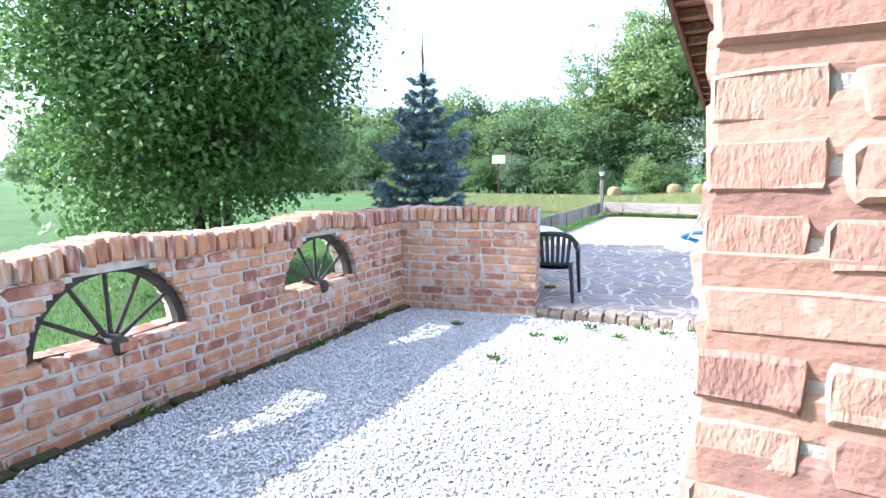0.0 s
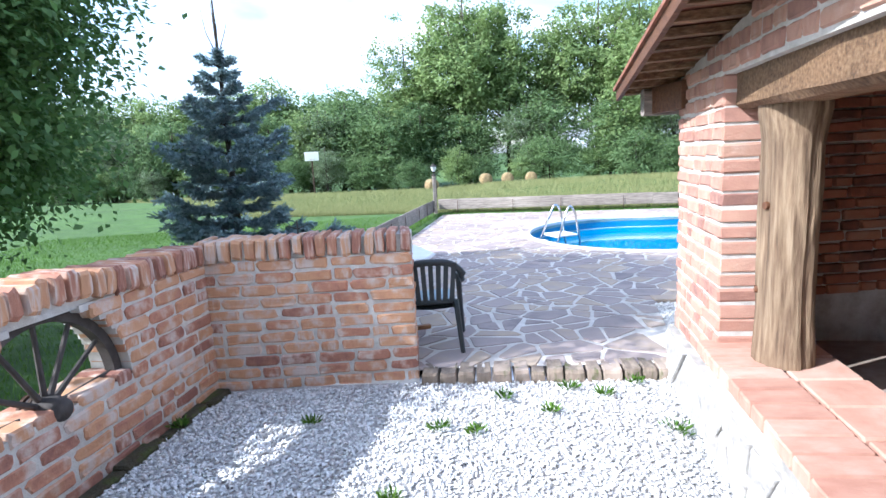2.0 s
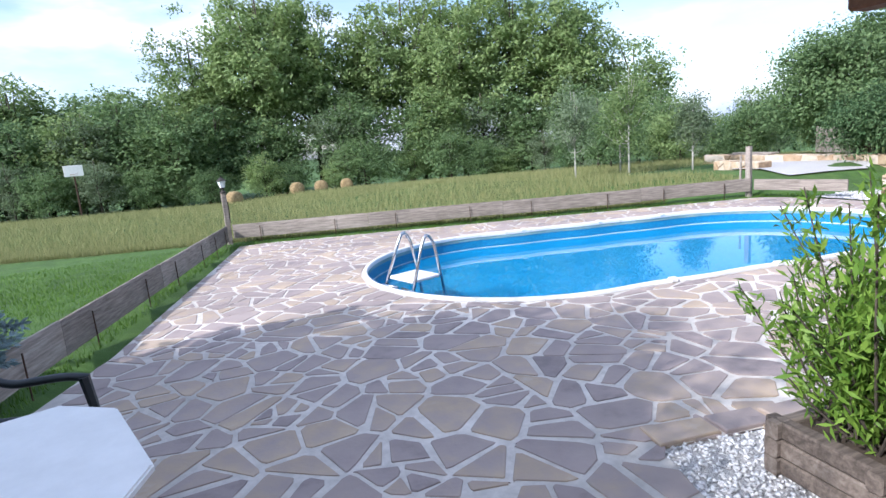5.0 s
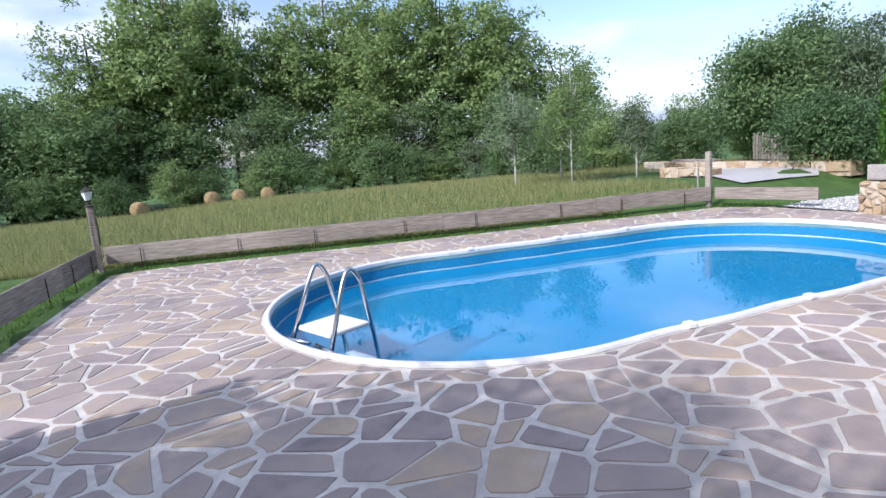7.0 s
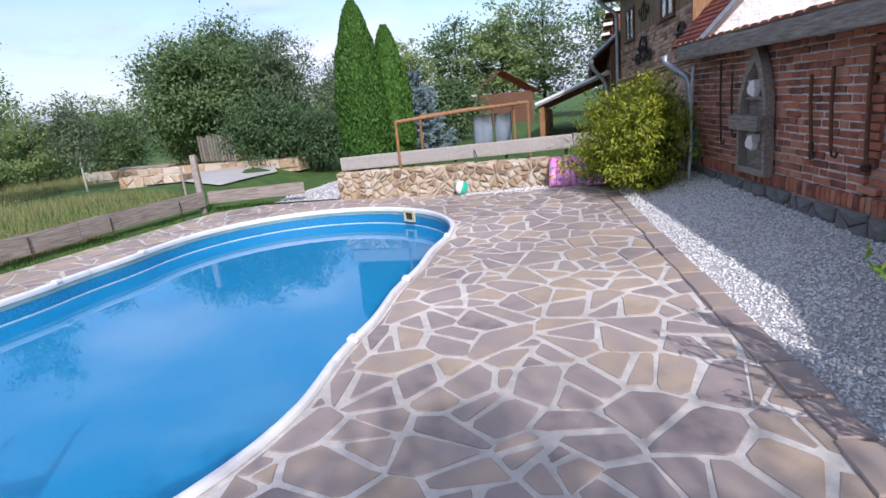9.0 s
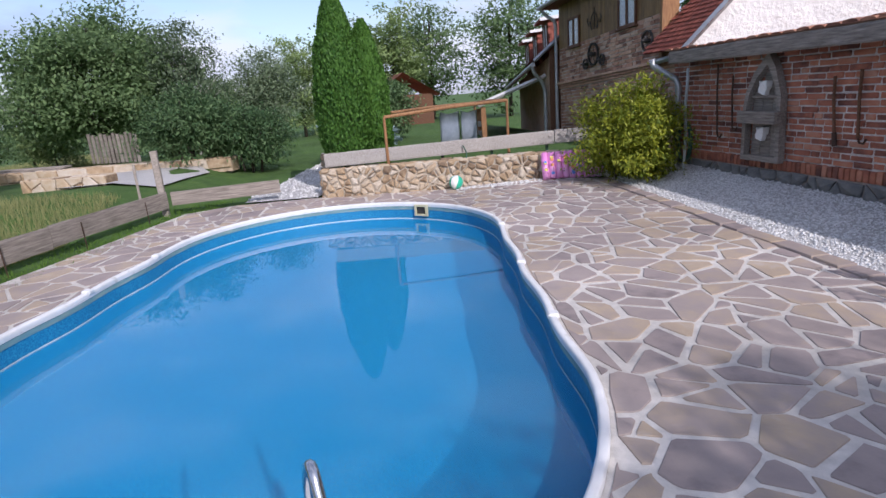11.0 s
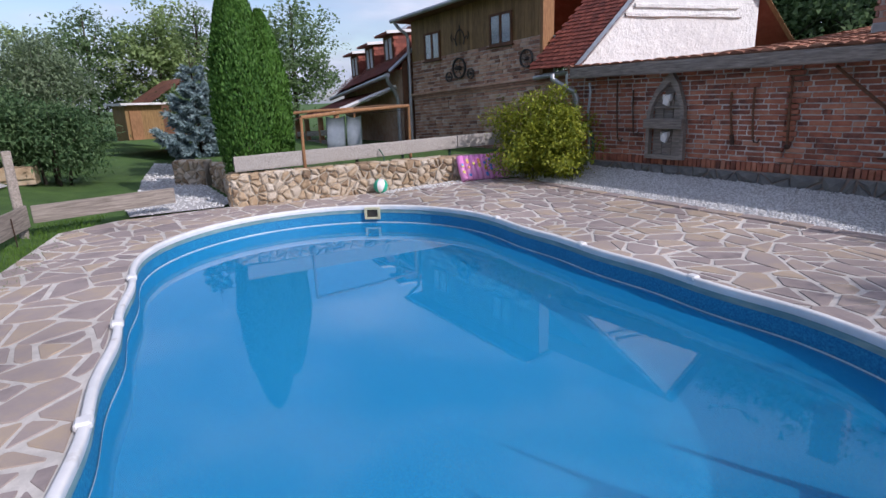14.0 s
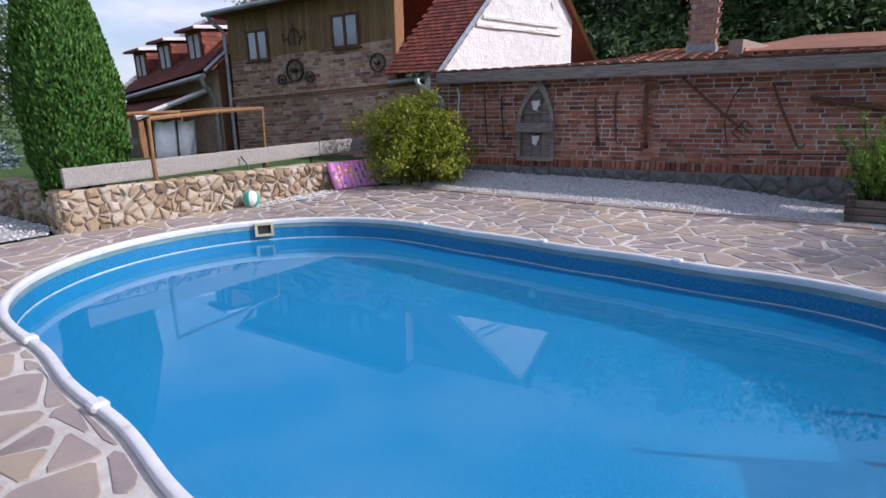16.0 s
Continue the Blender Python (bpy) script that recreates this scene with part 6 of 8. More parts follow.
for xa, xb, z in ((1.05, 3.5, 3.22), (0.85, 3.6, 3.06)):
    bm = bmesh.new()
    hewn(bm, MG @ pose(xa, -0.02, z), xb - xa, 0.06, 0.07, int(xa * 20), 20, 0.012)
    part("ledge", bm, M_WHITE_WALL, gable)
E_DIR = Vector((0.997, -0.073, 0))


def rake(u):
    p = MG @ Vector((u, -0.12, 0))
    return Vector((p.x, p.y, 2.33 + 1.05 * u))


main_roof = empty("main_roof", pose(12.0, 5.5, 0), "steep roof of red scalloped shingles", "roof", kind="structure")
T_M = Matrix.Translation((-12.0, -5.5, 0))


def shingle_slope(p0, along_v, up_v, nu, nv, w, h, mat, parent, name="shingles"):
    """Rows of round-ended shingles on a slope."""
    verts, faces = [], []
    nrm = up_v.cross(along_v).normalized()
    nrm = nrm if nrm.z > 0 else -nrm
    rng = random.Random(nu * nv)
    for j in range(nv):
        for i in range(nu):
            o = p0 + along_v * (w * (i + (0.5 if j % 2 else 0))) + up_v * (h * j)
            b = len(verts)
            lift = 0.012 + rng.uniform(0, 0.006)
            for x, y in ((-0.5, 1.25), (-0.48, 0.2), (-0.36, 0.06), (-0.13, 0.0), (0.13, 0.0), (0.36, 0.06), (0.48, 0.2), (0.5, 1.25)):
                verts.append(tuple(o + along_v * (x * w * 0.97) + up_v * (y * h - 0.02) + nrm * (lift * (1.2 - y) + 0.004)))
            faces.append(tuple(range(b, b + 8)))
    me = bpy.data.meshes.new(name)
    me.from_pydata(verts, [], faces)
    me.materials.append(mat)
    ob = new(name, me)
    ob.parent = parent
    return tagged(ob, kind="stuff")


r0, r1 = rake(-0.2), rake(2.53)
upv = (r1 - r0)
slope_len = upv.length
upv.normalize()
bm = bmesh.new()
rm = r0.lerp(r1, 0.63)
for lo, hi, far in ((r0, rm, 1.3), (rm, r1, 6.6)):
    bm.faces.new([bm.verts.new(T_M @ p) for p in (lo, lo + E_DIR * far, hi + E_DIR * far, hi)])
s_top = MG @ Vector((4.95, -0.12, 0))
vs2 = [bm.verts.new(T_M @ p) for p in (r1, r1 + E_DIR * 6.6, Vector((s_top.x, s_top.y, 2.5)) + E_DIR * 6.6, Vector((s_top.x, s_top.y, 2.5)))]
bm.faces.new(vs2)
bmesh.ops.solidify(bm, geom=bm.faces[:], thickness=0.06)
part("roof_deck", bm, M_TILE_RED, main_roof)
shingle_slope(T_M @ (r0 + Vector((0, 0, 0.02))), E_DIR, upv, 9, 24, 0.15, 0.105, M_TILE_RED, main_roof)
shingle_slope(T_M @ (r0 + upv * (0.105 * 24) + Vector((0, 0, 0.02))), E_DIR, upv, 40, int((slope_len - 2.52) / 0.105), 0.15, 0.105, M_TILE_RED, main_roof)
for ra, rb, nm in ((rake(-0.25), rake(2.55), "verge_north"), (rake(2.55), Vector((s_top.x, s_top.y, 2.5)), "verge_south")):
    bm = bmesh.new()
    d = (rb - ra).normalized()
    tube(bm, [T_M @ (ra + Vector((0, 0, 0.02))), T_M @ (rb + Vector((0, 0, 0.02)))], 0.055, 4)
    part("verge_flashing", bm, M_ZINC if nm == "verge_north" else M_ORANGE_WOOD, main_roof, "pale verge strip")
dish = empty("satellite_dish", Matrix.Translation((10.6, 2.42, 3.68)) @ pose(0, 0, 0, 70, 0, -60), "grey satellite dish on a wall arm", "satellite dish")
bm = bmesh.new()
lathe(bm, [(0.02, -0.05), (0.12, -0.04), (0.2, -0.01), (0.26, 0.04), (0.255, 0.05), (0.19, 0.0), (0.1, -0.03), (0.02, -0.038)], None, 24)
part("reflector", bm, M_ZINC, dish, smooth=True)
bm = bmesh.new()
tube(bm, [(0, 0.0, -0.05), (0, 0.15, -0.3), (0.1, 0.2, -0.45)], 0.02, 8)
tube(bm, [(0, -0.24, 0.0), (0, -0.1, 0.3), (0, 0, 0.32)], 0.012, 6)
part("arm", bm, M_ZINC, dish)

# east wing with dormers and lean-to
WL = 5.2
MWG = along((22.9, 3.97), (17.86, 5.235))
SHW = Matrix.Identity(4)
SHW[2][0], SHW[2][3] = 0.1, -0.1 * WL  # the ground and the old wing sink towards the east
MWG = MWG @ SHW
bm = bmesh.new()
box(bm, 0, 0.0, -0.3, WL - 0.06, 0.4, 2.45, MWG)
wing = thing("wall_wing", bm, M_BRICK_HOUSE, "dark brick wing of the farmhouse under a red roof", "house wall", kind="structure")
bm = bmesh.new()
for x in (WL - 0.05, WL):
    bm.faces.new([bm.verts.new((x, y, z)) for y, z in ((0.0, 0.0), (2.4, 0.0), (2.4, 4.45), (0.0, 2.55))])
a, b = list(bm.faces)
for i in range(4):
    j = (i + 1) % 4
    bm.faces.new((a.verts[i], a.verts[j], b.verts[j], b.verts[i]))
bmesh.ops.recalc_face_normals(bm, faces=bm.faces)
bmesh.ops.transform(bm, matrix=MWG, verts=bm.verts)
part("side_boards", bm, M_WOOD_DARK, wing, "dark boarded side of the wing")
bm = bmesh.new()
vs = [bm.verts.new(MWG @ Vector(p)) for p in ((-0.15, -0.4, 2.3), (WL + 0.05, -0.4, 2.3), (WL + 0.05, 2.6, 4.7), (-0.15, 2.6, 4.7))]
bm.faces.new(vs)
bmesh.ops.solidify(bm, geom=bm.faces[:], thickness=0.07)
part("wing_roof", bm, M_TILE_RED, wing, "red roof of the wing")
WU, WR = MWG.to_3x3() @ Vector((0, 3.0, 2.4)), MWG.to_3x3() @ Vector((1, 0, 0))
shingle_slope(MWG @ Vector((-0.1, -0.42, 2.4)), WR.normalized(), WU.normalized(), 35, 34, 0.15, 0.11, M_TILE_RED, wing)
bm = bmesh.new()
tube(bm, [MWG @ Vector((WL + 0.07, -0.42, 2.36)), MWG @ Vector((WL + 0.07, 2.6, 4.77))], 0.05, 4)
part("verge", bm, M_ZINC, wing, "pale sheet verge")
bm = bmesh.new()
tube(bm, [MWG @ Vector((-0.15, -0.45, 2.27)), MWG @ Vector((WL + 0.05, -0.45, 2.27))], 0.06, 8)
part("gutter", bm, M_ZINC, wing)
bm = bmesh.new()
tube(bm, bend([MWG @ Vector(p) for p in ((WL - 0.05, -0.45, 2.26), (WL - 0.05, -0.42, 2.1), (WL - 0.15, -0.1, 1.75), (WL - 0.15, -0.1, 0.3))]), 0.05, 8)
part("downpipe", bm, M_ZINC, wing)
M_WHITE_TRIM = surface("white_trim", [(0.3, (0.7, 0.7, 0.7)), (0.7, (0.8, 0.8, 0.8))], scale=4, rough=0.5, bump=0.05)
for u in (0.95, 2.53, 3.98):
    d = empty("dormer", MWG @ pose(WL - 0.35 - u, 0.2, 2.84), "red-sided roof dormer with a white verge and a small window", "dormer", "dormers of the wing")
    bm = bmesh.new()
    box(bm, -0.38, 0.0, -0.25, 0.38, 1.15, 0.72)
    part("cheek", bm, M_TILE_RED, d, "red shingled cheeks")
    for sx in (-0.383, 0.383):
        shingle_slope(Vector((sx, 0.05, -0.05)), Vector((0, 1, 0)), Vector((0, 0, 1)), 7, 7, 0.15, 0.105, M_TILE_RED, d)
    bm = bmesh.new()
    box(bm, -0.47, -0.18, 0.73, 0.47, 1.5, 0.79, pose(0, 0, 0, 4, 0, 0))
    part("roof", bm, M_TILE_RED, d)
    bm = bmesh.new()
    box(bm, 0.47, -0.2, 0.72, 0.5, 1.5, 0.8, pose(0, 0, 0, 4, 0, 0))
    box(bm, -0.5, -0.2, 0.72, -0.47, 1.5, 0.8, pose(0, 0, 0, 4, 0, 0))
    part("verge", bm, M_WHITE_TRIM, d, "white metal verge strips")
    bm = bmesh.new()
    for a in ((-0.33, 0.02, 0.33, 0.07), (-0.33, 0.63, 0.33, 0.69), (-0.33, 0.07, -0.27, 0.63), (0.27, 0.07, 0.33, 0.63), (-0.025, 0.07, 0.025, 0.63)):
        box(bm, a[0], -0.04, a[1], a[2], 0.0, a[3])
    part("window_frame", bm, M_WOOD_DARK, d)
    for a in (-0.27, 0.025):
        bm = bmesh.new()
        box(bm, a, -0.018, 0.07, a + 0.245, -0.008, 0.63)
        part("pane", bm, M_CURTAIN, d, "pale curtained pane")
lean = empty("lean_to", MWG @ pose(WL, 0, 0), "open lean-to with a low roof on posts along the wing", "lean-to", kind="structure")
bm = bmesh.new()
vs = [bm.verts.new(p) for p in ((-5.2, 0.0, 2.0), (-0.4, 0.0, 2.0), (-0.4, -1.85, 1.36), (-5.2, -1.85, 1.36))]
bm.faces.new(vs)
bmesh.ops.solidify(bm, geom=bm.faces[:], thickness=0.06)
part("roof", bm, M_TILE_RED, lean)
bm = bmesh.new()
tube(bm, [(-0.37, 0.0, 2.01), (-0.37, -1.9, 1.37)], 0.06, 4)
part("verge", bm, M_WHITE_TRIM, lean, "white verge strip")
for x in (-0.55, -2.2, -3.8, -5.1):
    bm = bmesh.new()
    hewn(bm, pose(x, -1.75, 0.2, 0, -90, 0), 1.12, 0.14, 0.14, int(-x * 5), 8, 0.01)
    part("post", bm, M_ORANGE_WOOD, lean)
for z in (0.5, 0.78):
    bm = bmesh.new()
    box(bm, -5.1, -1.8, z, -0.5, -1.76, z + 0.16, bevel=0.005)
    part("rail_board", bm, M_WOOD_GREY, lean)

# clothes frame with washing
perg = empty("clothes_frame", pose(14.4, 8.6, 0.44), "clothes-drying frame of orange-stained poles", "clothes frame")
T_P = Matrix.Translation((-14.4, -8.6, -0.44))
tops = [(14.3, 7.9, 1.5), (14.1, 10.4, 1.38), (16.3, 7.9, 1.46), (16.1, 10.0, 1.4)]
for x, y, z in tops:
    bm = bmesh.new()
    tube(bm, [T_P @ Vector((x, y, 0.3)), T_P @ Vector((x + 0.01, y, 0.9)), T_P @ Vector((x, y, z))], 0.03, 9, 0.026)
    part("pole", bm, M_ORANGE_WOOD, perg)
for p, q in ((0, 1), (2, 3), (0, 2)):
    bm = bmesh.new()
    tube(bm, [T_P @ Vector(tops[p]), T_P @ ((Vector(tops[p]) + Vector(tops[q])) / 2 + Vector((0, 0, 0.02))), T_P @ Vector(tops[q])], 0.032, 9)
    part("crossbar", bm, M_ORANGE_WOOD, perg)
for k in range(3):
    bm = bmesh.new()
    y = 8.0 + 0.55 * k
    tube(bm, [T_P @ Vector((14.3, y, 1.42)), T_P @ Vector((15.2, y, 1.37)), T_P @ Vector((16.25, y, 1.4))], 0.004, 5)
    part("line", bm, M_IRON, perg)
M_SHEET = surface("washed_cloth", [(0.3, (0.36, 0.42, 0.5)), (0.7, (0.46, 0.52, 0.6))], scale=9, rough=0.9, bump=0.3)
for a, b, nm in (((15.92, 8.85), (15.88, 8.42), "pale grey-blue towel hanging on the line"), ((15.87, 8.38), (15.84, 8.02), "pale grey-blue cloth hanging beside the towel")):
    bm = bmesh.new()
    n = 10
    g = []
    for i in range(n + 1):
        t = i / n
        x, y = a[0] + (b[0] - a[0]) * t, a[1] + (b[1] - a[1]) * t
        g.append([bm.verts.new((x + 0.015 * math.sin(t * 9 + z * 2) + 0.05 * (1.3 - z), y, z)) for z in (1.33 - 0.05 * math.sin(math.pi * t), 1.05, 0.8, 0.52)])
    for i in range(n):
        for j in range(3):
            bm.faces.new((g[i][j], g[i][j + 1], g[i + 1][j + 1], g[i + 1][j]))
    bmesh.ops.solidify(bm, geom=bm.faces[:], thickness=0.008)
    thing("towel", bm, M_SHEET, nm, "towel", "washing on the line", smooth=True)

# far outbuilding, wood shed, walls and drive to the east
barn = empty("barn", pose(34.0, 6.2, 0.3), "distant barn with a brown tiled roof among trees", "barn")
bm = bmesh.new()
box(bm, -1.5, -1.5, -0.3, 1.5, 1.5, 1.5)
part("wall", bm, M_WOOD_DARK, barn)
bm = bmesh.new()
for s in (-1, 1):
    vs = [bm.verts.new(p) for p in ((-1.8, 1.9 * s, 1.4), (1.8, 1.9 * s, 1.4), (1.8, 0, 2.6), (-1.8, 0, 2.6))]
    bm.faces.new(vs)
bmesh.ops.solidify(bm, geom=bm.faces[:], thickness=0.1)
part("roof", bm, M_TILE_OLD, barn)
ws = empty("wood_shed", pose(31.0, 8.7, 0.35, 0, 0, 8), "orange-brown board shed with a pale flat roof", "shed")
for k in range(12):
    bm = bmesh.new()
    box(bm, -0.6, -0.7 + 0.12 * k, 0, 0.6, -0.585 + 0.12 * k, 1.4)
    part("wall_board", bm, M_CLAD, ws)
bm = bmesh.new()
box(bm, -0.9, -0.9, 1.42, 0.9, 0.95, 1.5)
part("roof", bm, M_WHITE_TRIM, ws)
bm = bmesh.new()
box(bm, -0.66, 0.15, 0.05, -0.6, 0.6, 1.2, bevel=0.01)
part("door", bm, M_ORANGE_WOOD, ws)
DRIVE = [(17.5, 16.9), (17.0, 15.0), (19.2, 14.2), (19.9, 14.5), (21.1, 18.3), (20.7, 18.5), (18.3, 17.9)]
thing("road_drive", sheet(DRIVE, None, 0.8, lambda x, y: ground_z(x, y) + 0.02), M_GRAVEL_BED, "pale gravel drive beyond the fence", "drive", kind="structure")
PATHP = [(14.45, 11.78), (14.9, 11.45), (17.4, 11.0), (18.2, 11.25), (22.8, 9.9), (23.7, 10.3), (19.4, 11.75), (16.8, 12.5), (15.4, 13.0), (14.75, 13.1)]
thing("pavement_path", sheet(PATHP, None, 0.6, lambda x, y: 0.008), M_GRAVEL_BED, "pale gravel garden path", "path", kind="structure")
pebbles("gravel_path", PATHP, 160, 0.03, lambda x, y: 0.012, 19, "loose pale stones on the garden path")
dry_wall("wall_field", (18.07, 17.98), (17.43, 16.10), 0.26, 0.4, "low dry stone wall beyond the meadow fence", 40, 61, 0.3, 0.4, 0.2)
dry_wall("wall_drive", (21.95, 21.33), (19.70, 13.69), 0.22, 0.5, "long low stone wall behind the gravel drive", 40, 67, 0.3, 0.5, 0.25)
board = empty("timber_stack", pose(21.54, 19.08, 0.505, 0, 0, -106.4), "stack of weathered boards lying on the stone wall", "boards")
for k in range(2):
    bm = bmesh.new()
    box(bm, -1.0 + 0.1 * k, -0.2 + 0.1 * (k % 2), 0.05 * k, 1.0 + 0.05 * k, 0.1 + 0.1 * (k % 2), 0.045 + 0.05 * k, bevel=0.004)
    part("board", bm, M_WOOD_GREY, board)
pick = empty("picket_fence", pose(23.5, 17.4, 0.4, 0, 0, 60), "short grey picket fence before the trees", "fence")
for k in range(12):
    bm = bmesh.new()
    box(bm, -0.9 + 0.16 * k, -0.02, 0, -0.8 + 0.16 * k, 0.02, 0.85 + 0.04 * (k % 3), bevel=0.006)
    part("picket", bm, M_WOOD_GREY, pick)


# ---------- plants ----------
L_TREE = leafy("hazel_leaf", (0.055, 0.125, 0.04), (0.195, 0.33, 0.11), 0.45, through_light=0.5)
L_WOOD_A = leafy("wood_leaf_green", (0.1, 0.18, 0.06), (0.34, 0.44, 0.18), 0.6, through_light=0.45)
L_WOOD_B = leafy("wood_leaf_dark", (0.07, 0.135, 0.057), (0.24, 0.35, 0.15), 0.6, through_light=0.45)
L_WOOD_C = leafy("willow_leaf", (0.1, 0.15, 0.085), (0.27, 0.35, 0.21), 0.6, through_light=0.45)
L_SPRUCE = leafy("blue_spruce_needle", (0.12, 0.2, 0.21), (0.42, 0.53, 0.56), 0.55, through_light=0.15)
L_THUJA = leafy("thuja_spray", (0.029, 0.094, 0.015), (0.130, 0.288, 0.045), 0.6, through_light=0.2)
L_BUSH = leafy("golden_bush_leaf", (0.104, 0.156, 0.016), (0.598, 0.598, 0.058), 0.5)
L_SHRUB = leafy("shrub_leaf", (0.040, 0.100, 0.038), (0.200, 0.300, 0.134), 0.6)
L_PLANT = leafy("oleander_leaf", (0.084, 0.186, 0.023), (0.338, 0.506, 0.089), 0.45)
L_MEADOW = leafy("meadow_blade", (0.13, 0.165, 0.055), (0.4, 0.385, 0.18), 0.8, through_light=0.3)
L_LAWN = leafy("lawn_blade", (0.04, 0.11, 0.012), (0.13, 0.24, 0.035), 0.7, through_light=0.3)


def leaf_mesh(name, c, d, nrm, length, width, mat, simple=False):
    """Pointed leaves: centre, direction, face normal, sizes, as folded kites in one mesh."""
    n = len(c)
    d = d / (np.linalg.norm(d, axis=1, keepdims=True) + 1e-9)
    s = np.cross(d, nrm)
    s /= np.linalg.norm(s, axis=1, keepdims=True) + 1e-9
    u = np.cross(s, d)
    L, W = length[:, None], width[:, None]
    if simple:
        co = np.stack([c - d * L * 0.5 - s * W * 0.5, c - d * L * 0.3 + s * W * 0.6 + u * W * 0.1, c + d * L * 0.6], 1).reshape(-1, 3)
        return tri_mesh(name, co, np.arange(n * 3).reshape(n, 3), mat)
    co = np.stack([c - d * L * 0.5, c + s * W * 0.5 + u * W * 0.12, c + d * L * 0.5 - u * L * 0.1, c - s * W * 0.5 + u * W * 0.12], 1).reshape(-1, 3)
    fs = np.arange(n * 4).reshape(n, 4)
    return tri_mesh(name, co, fs, mat)


def unit(rng, n):
    v = rng.normal(size=(n, 3))
    return v / np.linalg.norm(v, axis=1, keepdims=True)


def crown_points(rng, n_clumps, per, centre, radii, clump, low=-1.0, hollow=0.45, squash=0.7, lumps=0.22):
    """Leaf places in clumps inside an uneven ellipsoid."""
    v = unit(rng, n_clumps * 3)
    v = v[v[:, 2] > low][:n_clumps]
    r = rng.uniform(hollow ** 2, 1, len(v)) ** 0.5
    bump = 1 + lumps * np.array([noise.noise((a[0] * 2.1 + centre[0], a[1] * 2.1 + centre[1], a[2] * 2.1)) for a in v])
    cc = np.array(centre) + v * (r * bump)[:, None] * np.array(radii)
    k = per
    off = rng.normal(size=(len(cc), k, 3)) * clump * np.array([1, 1, squash]) * 0.55
    p = (cc[:, None] + off).reshape(-1, 3)
    out = (p - np.array(centre)) / np.array(radii)
    return p, out, cc


def leafy_tree(name, m, h, trunk_r, centre, radii, n_clumps, per, clump, leaf, wide, mat, bark, seed, label, category="tree", low=-0.9, stems=1, group="", hollow=0.45, lumps=0.3, first=0.15, simple=False):
    """A tree: tapered trunk or stems with limbs, and a crown of leaf clumps."""
    rng = np.random.default_rng(seed)
    t = empty(name, m, label, category, group)
    p, out, cc = crown_points(rng, n_clumps, per, centre, radii, clump, low, hollow, 0.7, lumps)
    n = len(p)
    d = unit(rng, n) + out * 0.6 + np.array([0, 0, -0.25])
    nr = unit(rng, n) * 0.6 + np.array([0, 0, 1.0]) + out * 0.4
    sz = rng.uniform(0.65, 1.25, n) * leaf
    ob = leaf_mesh("crown", p, d, nr, sz, sz * wide, mat, simple)
    ob.parent = t
    bm = bmesh.new()
    for s in range(stems):
        a = 2 * math.pi * s / max(1, stems)
        bx, by = (0.22 * math.cos(a), 0.22 * math.sin(a)) if stems > 1 else (0, 0)
        lean = 0.12 * h if stems > 1 else 0.02 * h
        pts = [Vector((bx, by, -0.1)), Vector((bx * 1.3, by * 1.3, h * 0.25)), Vector((bx + lean * math.cos(a) * 0.6, by + lean * math.sin(a) * 0.6, h * 0.55)), Vector((bx + lean * math.cos(a), by + lean * math.sin(a), h * 0.92))]
        tube(bm, pts, trunk_r, 8, trunk_r * 0.2)
    pickc = rng.choice(len(cc), min(len(cc), 22), replace=False)
    for i in pickc:
        q = Vector(cc[i])
        z0 = max(h * first, min(q.z * 0.7, h * 0.75))
        b = Vector((0, 0, z0))
        mid = b.lerp(q, 0.5) + Vector((0, 0, -0.04 * h))
        tube(bm, [b, mid, q], trunk_r * 0.38, 5, trunk_r * 0.07)
    part("trunk", bm, bark, t, smooth=True)
    return t


